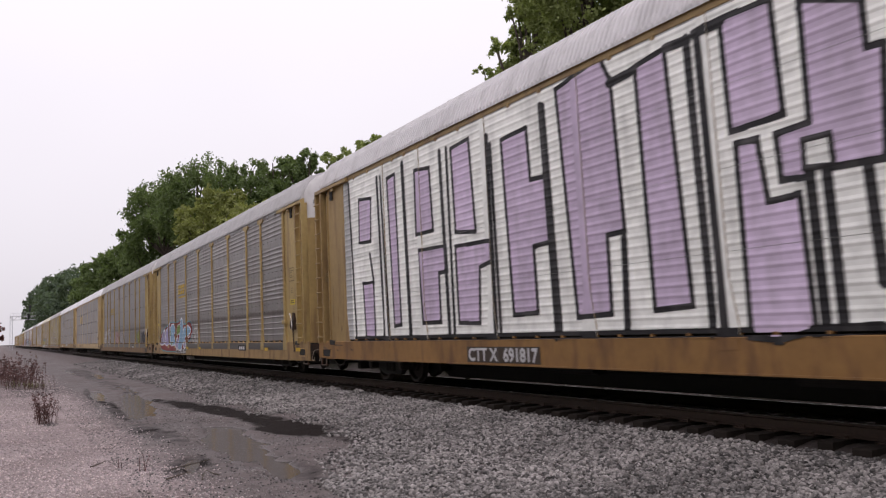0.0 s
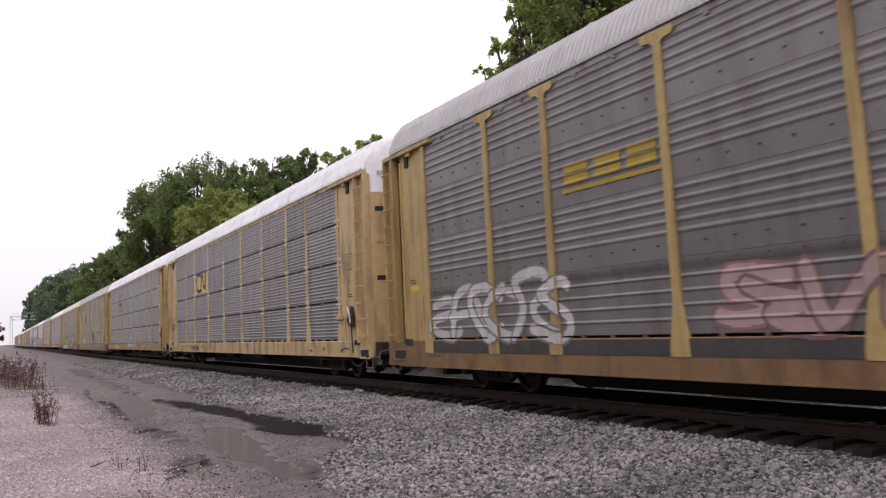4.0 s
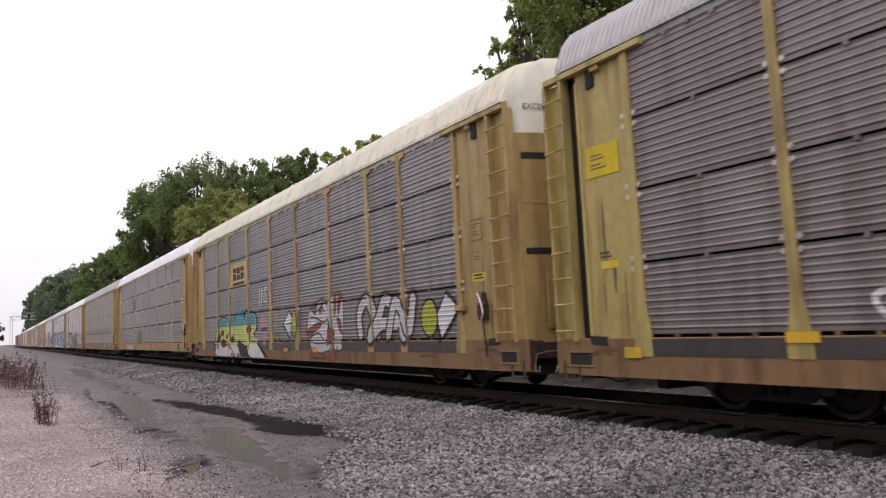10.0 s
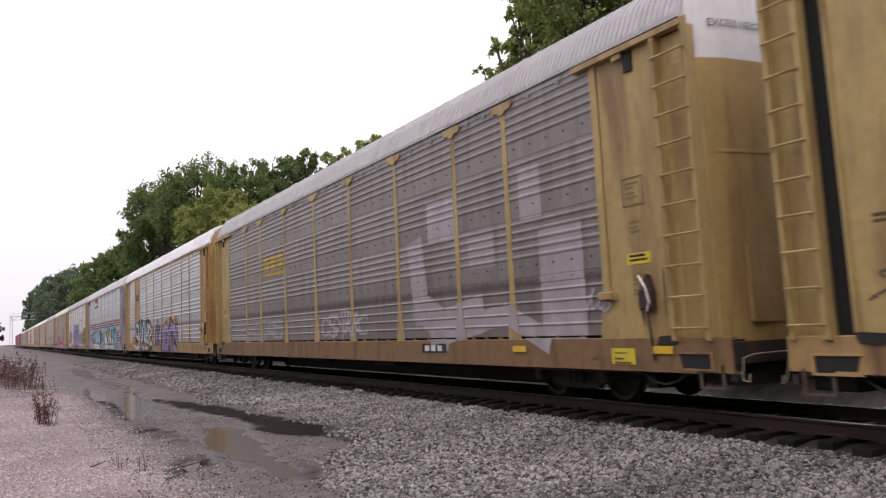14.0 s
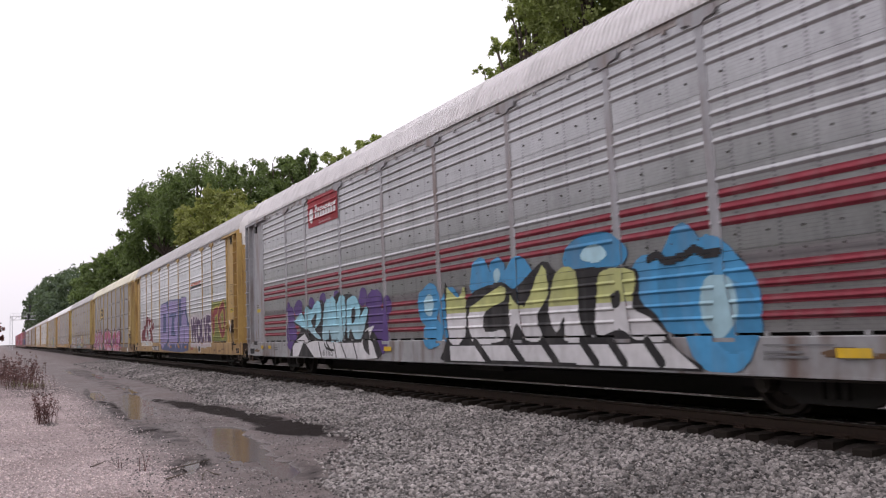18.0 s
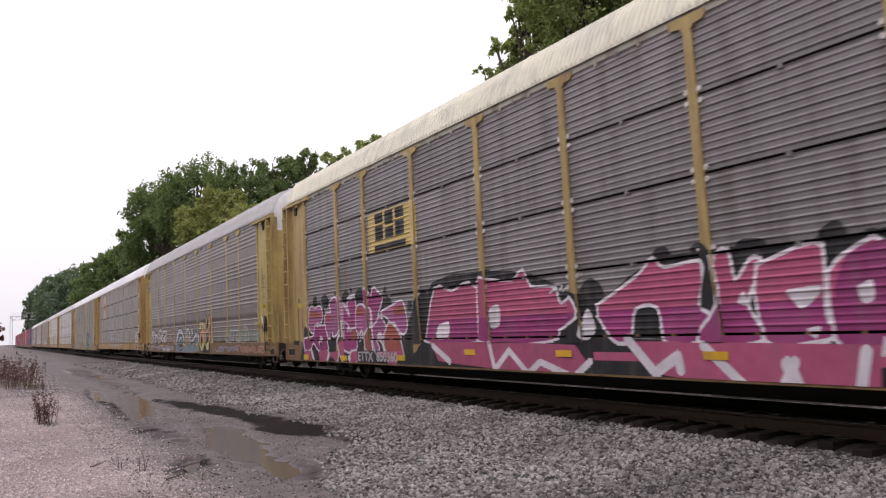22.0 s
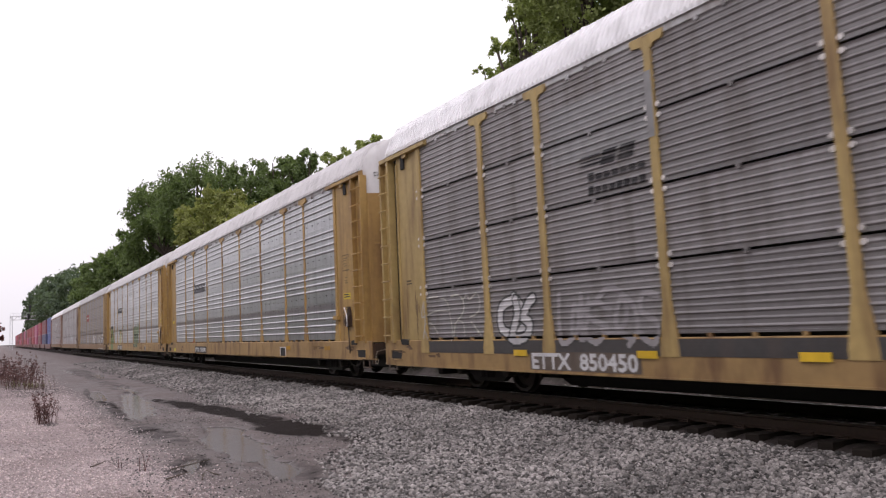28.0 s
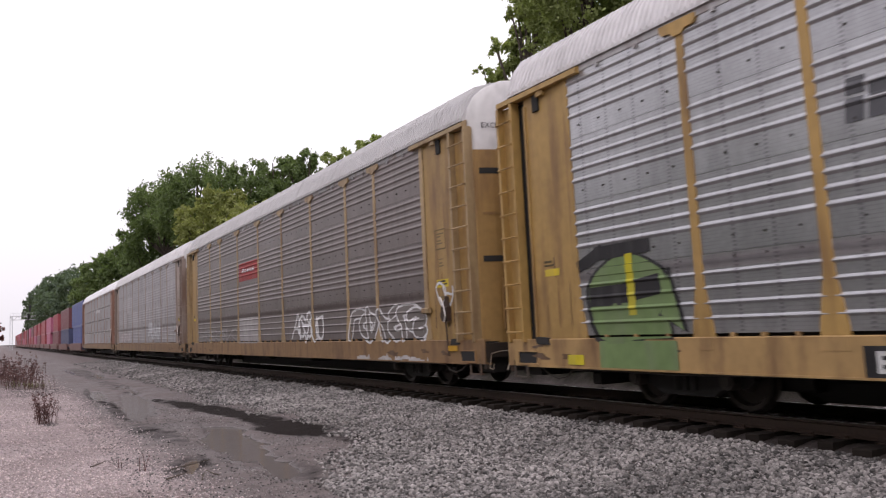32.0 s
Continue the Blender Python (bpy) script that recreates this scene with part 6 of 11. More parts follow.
def small_print(car, u0, v0, lines, w=0.4, colour=(0.20, 0.15, 0.07), at=-0.02):
    """Rows of lettering too small to read, as bars."""
    r = random.Random(int(u0 * 100) + lines)
    out = []
    for k in range(lines):
        out.append(rect(u0, u0 + w * r.uniform(0.5, 1), v0 - k * 0.07, v0 - k * 0.07 + 0.028))
    spray(car, "slit", out, colour, 2, "small_lettering", flush=True, at=at)


def end_labels(car, seed):
    """Notices on the end panels: bars of print, a yellow plate and a chain of small marks."""
    r = random.Random(seed)
    for u in (1.5, PITCH - 2.35):
        own_notice = seed in (2, 5) and u > 10
        if seed == 9 and u < 10:
            spray(car, "slit", [rect(u + 0.3, u + 0.62, 3.02, 3.16)], CHALK, 2, "white_notice", flush=True, at=-0.02)
        elif u > 10:
            x, z = u + 0.06, 3.0 + r.uniform(-0.05, 0.05)
            spray(car, "slit", edging([rect(x, x + 0.44, z, z + 0.42)], 0.022), (0.17, 0.12, 0.05), 2, "notice_frame", flush=True, at=-0.02)
            small_print(car, x + 0.06, z + 0.32, 4, 0.32)
            small_print(car, u + 0.18, 2.78, 3, 0.22)
            small_print(car, u + 0.16, 1.98, 5, 0.34)
        if u < 10 and seed != 9:
            y = 2.14 + r.uniform(-0.05, 0.05)
            small_print(car, u + 0.12, y + 0.24, 2, 0.42, (0.10, 0.075, 0.035))
            if seed % 4 != 3:
                spray(car, "slit", [rect(u + 0.14, u + 0.54, y, y + 0.12)], (0.6, 0.45, 0.04), 2, "yellow_notice", flush=True, at=-0.02)
            continue
        y = 2.18 + r.uniform(-0.04, 0.12)
        if own_notice:
            continue
        spray(car, "slit", [rect(u + 0.06, u + 0.56, y, y + 0.17)], (0.6, 0.45, 0.04), 2, "yellow_notice", flush=True, at=-0.02)
        spray(car, "slit", [rect(u + 0.12, u + 0.5, y + 0.05, y + 0.075), rect(u + 0.12, u + 0.45, y + 0.12, y + 0.145)], INK, 3, "small_lettering", flush=True, at=-0.02)


def hood_notice():
    """The height notice on the upper end, black on white."""
    sh = Shape()
    loops = edges_of(letters("EXCESS HEIGHT CAR", -1.2, 0.2, 5.37, 5.48))
    for a in np.arange(5.37, 5.48, 0.01):
        for p, q in spans(loops, a + 0.005):
            y0, y1 = -(HALF - plan_y(p) + 0.022), -(HALF - plan_y(q) + 0.022)
            sh.face([(p, y0, a), (q, y1, a), (q, y1, a + 0.01), (p, y0, a + 0.01)])
    return sh.mesh("height_notice", BLACKM, fix=False)


NOTICE = hood_notice()
for k, car in C.items():
    place("height_notice", NOTICE, car, label="black lettering on white")
    if k not in (0,):
        end_labels(car, k)
    grime(car, k)


def rib_band(style, row, i):
    """Heights between which rib i of a row stands out."""
    crest = [z for z, d in OUTLINES[style][row] if d > 0.0175]
    return crest[2 * i] - 0.045, crest[2 * i + 1] + 0.06


def wagon_0():
    c, st = C[0], "soft"
    lilac, white = (0.62, 0.50, 0.66), (0.86, 0.86, 0.82)
    spray(c, st, [rect(3.0, 25.6, 1.1, 5.40)], white, 1, "white_ground")
    lp = [(3.68, 4.73), (4.37, 4.66), (4.29, 3.64), (3.64, 3.67)]
    spray(c, st, edging([lp], 0.17), INK, 2, "graffiti_outline")
    spray(c, st, [lp], lilac, 2, "lilac_patch")
    lp = [(3.80, 2.51), (4.37, 2.50), (4.39, 1.19), (3.90, 1.20)]
    spray(c, st, edging([lp], 0.17), INK, 2, "graffiti_outline")
    spray(c, st, [lp], lilac, 2, "lilac_patch")
    lp = [(5.46, 4.99), (5.81, 5.01), (5.88, 1.48), (5.60, 1.46)]
    spray(c, st, edging([lp], 0.17), INK, 2, "graffiti_outline")
    spray(c, st, [lp], lilac, 2, "lilac_patch")
    lp = [(6.94, 4.89), (7.57, 4.83), (7.64, 3.50), (6.91, 3.50)]
    spray(c, st, edging([lp], 0.17), INK, 2, "graffiti_outline")
    spray(c, st, [lp], lilac, 2, "lilac_patch")
    lp = [(7.01, 3.04), (8.17, 3.03), (8.19, 2.56), (7.82, 2.55), (7.82, 1.50), (7.11, 1.50)]
    spray(c, st, edging([lp], 0.17), INK, 2, "graffiti_outline")
    spray(c, st, [lp], lilac, 2, "lilac_patch")
    lp = [(8.65, 5.04), (9.30, 5.08), (9.41, 3.26), (8.70, 3.33)]
    spray(c, st, edging([lp], 0.17), INK, 2, "graffiti_outline")
    spray(c, st, [lp], lilac, 2, "lilac_patch")
    lp = [(8.66, 2.96), (9.95, 2.93), (9.94, 2.60), (9.50, 2.53), (9.41, 1.44), (8.68, 1.46)]
    spray(c, st, edging([lp], 0.17), INK, 2, "graffiti_outline")
    spray(c, st, [lp], lilac, 2, "lilac_patch")
    lp = [(10.57, 4.79), (11.32, 4.82), (11.36, 3.86), (11.88, 3.84), (11.90, 2.77), (11.34, 2.75), (11.36, 1.57), (10.69, 1.56)]
    spray(c, st, edging([lp], 0.17), INK, 2, "graffiti_outline")
    spray(c, st, [lp], lilac, 2, "lilac_patch")
    lp = [(12.33, 5.27), (13.43, 5.46), (13.63, 5.04), (13.71, 2.72), (13.31, 2.71), (13.29, 1.48), (12.54, 1.46)]
    spray(c, st, edging([lp], 0.17), INK, 2, "graffiti_outline")
    spray(c, st, [lp], lilac, 2, "lilac_patch")
    lp = [(14.27, 5.07), (14.80, 5.13), (14.95, 1.54), (14.31, 1.51)]
    spray(c, st, edging([lp], 0.17), INK, 2, "graffiti_outline")
    spray(c, st, [lp], lilac, 2, "lilac_patch")
    lp = [(15.91, 5.20), (16.62, 5.18), (16.65, 3.78), (15.93, 3.76)]
    spray(c, st, edging([lp], 0.17), INK, 2, "graffiti_outline")
    spray(c, st, [lp], lilac, 2, "lilac_patch")
    lp = [(15.99, 3.50), (16.24, 3.49), (16.32, 2.67), (16.76, 2.70), (16.80, 1.17), (16.33, 1.07), (15.96, 1.11)]
    spray(c, st, edging([lp], 0.17), INK, 2, "graffiti_outline")
    spray(c, st, [lp], lilac, 2, "lilac_patch")
    lp = [(17.10, 4.99), (17.78, 4.73), (17.78, 4.17), (17.97, 4.16), (17.86, 3.00), (17.27, 3.02), (17.29, 3.39), (16.88, 3.41), (16.89, 2.97), (16.62, 2.99), (16.60, 3.49), (17.07, 3.52)]
    spray(c, st, edging([lp], 0.17), INK, 2, "graffiti_outline")
    spray(c, st, [lp], lilac, 2, "lilac_patch")
    spray(c, st, stroke([(4.83, 5.15), (5.00, 1.16)], 0.12, True), INK, 3, "graffiti_line")
    spray(c, st, stroke([(5.07, 5.13), (5.26, 1.16)], 0.10, True), INK, 3, "graffiti_line")
    spray(c, st, stroke([(6.29, 5.22), (6.41, 1.15)], 0.16, True), INK, 3, "graffiti_line")
    spray(c, st, stroke([(8.12, 5.12), (8.23, 1.13)], 0.13, True), INK, 3, "graffiti_line")
    spray(c, st, stroke([(8.42, 5.13), (8.44, 1.13)], 0.10, True), INK, 3, "graffiti_line")
    spray(c, st, stroke([(10.03, 5.02), (10.03, 1.12)], 0.13, True), INK, 3, "graffiti_line")
    spray(c, st, stroke([(10.14, 4.83), (10.19, 1.11)], 0.10, True), INK, 3, "graffiti_line")
    spray(c, st, stroke([(11.83, 5.15), (11.93, 1.10)], 0.15, True), INK, 3, "graffiti_line")
    spray(c, st, stroke([(11.91, 5.13), (12.04, 1.10)], 0.10, True), INK, 3, "graffiti_line")
    spray(c, st, stroke([(2.98, 5.33), (3.23, 1.17)], 0.10, True), INK, 3, "graffiti_line")
    for d in (-0.1, 0.1):
        spray(c, st, stroke([(15.37 + d, 5.19), (15.42 + d, 1.12)], 0.14, True), INK, 3, "graffiti_line")
    spray(c, st, stroke([(13.63, 5.02), (14.23, 5.06)], 0.14, True), INK, 3, "graffiti_line")
    spray(c, st, stroke([(14.86, 5.18), (15.30, 5.16)], 0.14, True), INK, 3, "graffiti_line")
    spray(c, st, stroke([(15.41, 5.20), (15.90, 5.21)], 0.14, True), INK, 3, "graffiti_line")
    for d in (-0.1, 0.12):
        spray(c, st, stroke([(17.07 + d, 2.98), (17.08 + d, 1.16)], 0.14, True), INK, 3, "graffiti_line")
    spray(c, st, stroke([(17.69, 2.93), (17.72, 1.63)], 0.14, True), INK, 3, "graffiti_line")
    spray(c, st, stroke([(3.15, 1.13), (15.92, 1.13)], 0.12, True), INK, 3, "graffiti_line")
    spray(c, st, stroke([(16.80, 1.13), (17.66, 1.15)], 0.14, True), INK, 3, "graffiti_line")
    spray(c, st, stroke([(13.73, 2.59), (13.66, 1.13)], 0.14, True), INK, 3, "graffiti_line")
    spray(c, st, stroke([(4.26, 3.28), (4.45, 2.54)], 0.10, True), INK, 3, "graffiti_line")
    lp = [(16.96, 3.33), (17.24, 3.33), (17.25, 3.04), (16.95, 3.07)]
    spray(c, st, edging([lp], 0.15), INK, 4, "graffiti_outline")
    spray(c, st, [lp], white, 4, "graffiti_bar")
    number(c, "CTT X  691817", (9.03, 11.36, 0.62, 0.86), CHALK, (0.06, 0.045, 0.035))


def wagon_1():
    c, st = C[1], "worn"
    crimson, aqua, mauve, azure, leaf, white = (0.24, 0.035, 0.035), (0.10, 0.34, 0.38), (0.36, 0.32, 0.50), (0.25, 0.42, 0.58), (0.16, 0.27, 0.05), (0.70, 0.70, 0.74)
    lp = rounded([(2.53, 1.06), (2.64, 1.52), (3.59, 1.83), (5.12, 2.07), (5.75, 2.18), (7.68, 2.14), (8.34, 2.22), (9.56, 1.96), (10.44, 2.13), (10.96, 2.04), (11.30, 1.76), (11.21, 1.47), (10.34, 1.15), (10.05, 1.07), (9.73, 0.70), (7.72, 0.66), (3.49, 0.69)])
    spray(c, st, edging([lp], 0.12), aqua, 2, "graffiti_outline")
    spray(c, st, [lp], crimson, 2, "graffiti_ground")
    lp = rounded([(2.67, 1.09), (3.28, 1.64), (3.88, 1.75), (4.11, 1.23), (3.66, 1.03)])
    spray(c, st, edging([lp], 0.13), white, 3, "graffiti_outline")
    spray(c, st, [lp], mauve, 3, "graffiti_letter")
    lp = rounded([(4.15, 1.06), (4.32, 1.73), (4.98, 1.89), (5.38, 2.11), (5.45, 1.07)])
    spray(c, st, edging([lp], 0.13), white, 3, "graffiti_outline")
    spray(c, st, [lp], mauve, 3, "graffiti_letter")
    lp = rounded([(5.64, 1.05), (5.72, 1.92), (6.43, 2.05), (6.96, 1.97), (7.16, 1.68), (6.73, 1.53), (7.22, 1.06)])
    spray(c, st, edging([lp], 0.13), white, 3, "graffiti_outline")
    spray(c, st, [lp], azure, 3, "graffiti_letter")
    lp = rounded([(7.83, 0.83), (8.31, 1.89), (8.52, 2.26), (8.78, 2.28), (9.03, 2.05), (9.03, 1.46), (8.80, 0.84)])
    spray(c, st, edging([lp], 0.13), white, 3, "graffiti_outline")
    spray(c, st, [lp], azure, 3, "graffiti_letter")
    lp = rounded([(9.05, 1.60), (9.39, 1.83), (9.99, 1.84), (10.21, 1.92), (10.92, 1.70), (10.23, 1.46), (9.50, 1.39), (9.77, 1.16), (9.15, 1.05)])
    spray(c, st, edging([lp], 0.13), white, 3, "graffiti_outline")
    spray(c, st, [lp], azure, 3, "graffiti_letter")
    lp = rounded([(7.17, 1.02), (7.51, 1.35), (7.86, 1.08), (7.73, 0.75)])
    spray(c, st, edging([lp], 0.13), white, 3, "graffiti_outline")
    spray(c, st, [lp], mauve, 3, "graffiti_letter")
    lp = rounded([(9.30, 1.01), (9.84, 1.14), (9.78, 0.90), (9.44, 0.86)])
    spray(c, st, edging([lp], 0.13), white, 3, "graffiti_outline")
    spray(c, st, [lp], mauve, 3, "graffiti_letter")
    lp = rounded([(7.38, 1.49), (7.59, 1.97), (8.30, 1.99), (8.28, 1.64), (7.74, 1.54)])
    spray(c, st, edging([lp], 0.05), white, 4, "graffiti_outline")
    spray(c, st, [lp], leaf, 4, "graffiti_patch")
    lp = rounded([(5.40, 1.57), (5.71, 1.80), (5.73, 1.45)])
    spray(c, st, edging([lp], 0.05), white, 4, "graffiti_outline")
    spray(c, st, [lp], leaf, 4, "graffiti_patch")
    lp = rounded([(5.92, 1.02), (6.23, 1.15), (6.37, 0.96)])
    spray(c, st, edging([lp], 0.05), white, 4, "graffiti_outline")
    spray(c, st, [lp], leaf, 4, "graffiti_patch")
    spray(c, st, stroke([(6.73, 1.75), (6.85, 1.92)], 0.05, True), white, 4, "graffiti_line")
    spray(c, st, stroke(glide([(10.20, 1.15), (10.36, 1.33), (10.70, 1.41)]), 0.05, True), white, 4, "graffiti_line")
    spray(c, st, stroke([(10.89, 1.40), (11.15, 1.52)], 0.05, True), white, 4, "graffiti_line")
    spray(c, st, stroke([(3.52, 1.14), (3.83, 1.87)], 0.07, True), white, 5, "graffiti_line")
    spray(c, st, stroke(glide([(3.92, 1.05), (4.14, 1.61), (4.00, 1.86)]), 0.07, True), white, 5, "graffiti_line")
    spray(c, st, stroke([(5.56, 1.90), (5.55, 1.11)], 0.07, True), white, 5, "graffiti_line")
    spray(c, st, stroke([(6.31, 1.30), (6.50, 1.04)], 0.07, True), white, 5, "graffiti_line")
    spray(c, st, stroke([(6.16, 1.71), (6.17, 1.44)], 0.07, True), white, 5, "graffiti_line")
    spray(c, st, stroke([(6.74, 1.29), (7.09, 1.40)], 0.07, True), white, 5, "graffiti_line")
    tag(c, st, (11.38, 12.80, 1.02, 1.86), CHALK, 23, 7, 0.05)
    blocks(c, st, 7.92, 9.56, 3.41, 4.08, 3, (0.55, 0.36, 0.03), True)
    number(c, "ETTX  851356", (7.31, 9.75, 0.44, 0.64), CHALK, (0.05, 0.04, 0.035))
    marks(c, [10.34, 13.14], 0.83)
    badge(c, 20.53, 0.86)
    marks(c, [23.82, 27.24], 0.83)
    small_print(c, 29.64, 3.0, 4)


def wagon_2():
    c, st = C[2], "worn"
    piece(c, st, (2.80, 7.52, 0.99, 2.30), (0.52, 0.5, 0.5), (0.2, 0.18, 0.18), None, 31, 6, 0.2)
    piece(c, st, (10.69, 13.08, 1.07, 2.06), (0.36, 0.25, 0.25), (0.22, 0.12, 0.12), None, 32, 4, 0.22)
    piece(c, st, (13.25, 16.21, 1.06, 1.92), (0.36, 0.34, 0.35), (0.22, 0.2, 0.2), None, 33, 5, 0.2)
    tag(c, st, (18.91, 21.16, 1.10, 1.96), (0.30, 0.28, 0.28), 34, 6, 0.08)
    piece(c, st, (22.08, 23.49, 1.07, 1.87), (0.27, 0.29, 0.07), (0.09, 0.1, 0.03), (0.22, 0.24, 0.07), 35, 5, 0.24)
    piece(c, st, (24.08, 25.48, 1.06, 1.98), (0.032, 0.03, 0.045), (0.05, 0.047, 0.062), (0.09, 0.085, 0.095), 37, 6, 0.3)
    blocks(c, st, 7.47, 9.79, 3.48, 3.95, 3, (0.40, 0.28, 0.04), True)
    badge(c, 20.40, 0.86)
    spray(c, "slit", [rect(26.65, 27.22, 2.37, 2.49)], (0.6, 0.47, 0.03), 2, "yellow_notice", flush=True, at=-0.02)
    marks(c, [26.38], 0.95, w=0.5)
    spray(c, "slit", [rect(25.59, 26.28, 0.50, 0.77)], (0.06, 0.05, 0.045), 1, "stencil_patch", flush=True)


def wagon_3():
    c, st = C[3], "slit"
    spray(c, st, [rect(7.19, 9.83, 3.37, 4.24)], (0.60, 0.44, 0.2), 1, "sign_ground")
    spray(c, st, stroke([(8.30, 4.27), (7.76, 4.25), (7.56, 4.06), (7.61, 3.60), (7.94, 3.47), (8.43, 3.51)], 0.16), INK, 2, "company_mark")
    spray(c, st, stroke([(8.51, 3.50), (8.53, 4.15), (8.75, 4.21), (9.04, 3.68), (9.36, 3.57), (9.39, 4.28)], 0.16), INK, 2, "company_mark")
    number(c, "CNA  703040", (6.68, 8.00, 0.72, 0.94), (0.08, 0.05, 0.03))
    marks(c, [6.27, 8.91, 4.57, 3.12], 0.9, (0.33, 0.19, 0.06))
    spray(c, st, [blob(10.36, 0.92, 0.2, 0.17, 0, 24)], (0.33, 0.22, 0.1), 2, "round_stencil", flush=True)
    tag(c, st, (1.45, 1.99, 1.74, 2.10), INK, 36, 3, 0.05, 8)


def southern_sign(c, panel, mark):
    """A pale sheet with a dark striped company mark and two rows of bars."""
    u0, u1, v0, v1 = panel
    spray(c, "slit", [rect(u0, u1, v0 + (v1 - v0) * 0.42, v1)], (0.27, 0.265, 0.27), 1, "sign_ground")
    u0, u1, v0, v1 = mark
    h = v1 - v0
    spray(c, "slit", [rect(u0, u0 + (u1 - u0) * 0.35, v0 + h * k, v0 + h * (k + 0.05)) for k in (0.72, 0.82, 0.92)], INK, 3, "company_mark")
    blocks(c, "slit", u0 + (u1 - u0) * 0.3, u0 + (u1 - u0) * 0.85, v0 + h * 0.66, v1, 2, INK, shear=0.1)
    blocks(c, "slit", u0 + (u1 - u0) * 0.1, u1, v0 + h * 0.34, v0 + h * 0.54, 7, INK)
    blocks(c, "slit", u0 + (u1 - u0) * 0.1, u1, v0, v0 + h * 0.22, 8, INK)


def wagon_4():
    c, st = C[4], "slit"
    southern_sign(c, (7.4, 9.95, 3.25, 4.95), (7.92, 9.62, 3.57, 4.16))
    piece(c, st, (13.09, 16.69, 0.79, 1.71), (0.42, 0.42, 0.43), (0.22, 0.21, 0.22), None, 41, 7, 0.2)
    tag(c, st, (21.95, 22.49, 1.23, 1.58), (0.4, 0.45, 0.22), 42, 5, 0.06)
    badge(c, 20.58, 0.89)
    marks(c, [19.80, 22.61, 17.04, 14.35, 11.55], 0.9)
    number(c, "ETTX  802587", (6.11, 8.30, 0.68, 0.87), CHALK)
    marks(c, [2.39, 5.55], 0.9)
    tag(c, st, (2.72, 4.30, 1.49, 1.71), (0.42, 0.44, 0.33), 43, 8, 0.05)
    tag(c, st, (5.71, 6.54, 1.39, 1.53), (0.4, 0.42, 0.33), 44, 7, 0.05)
    tag(c, st, (1.22, 2.23, 3.25, 4.28), (0.12, 0.1, 0.08), 45, 5, 0.03, 8)
    tag(c, st, (1.56, 2.25, 1.18, 1.71), (0.12, 0.08, 0.14), 46, 3, 0.04, 8)


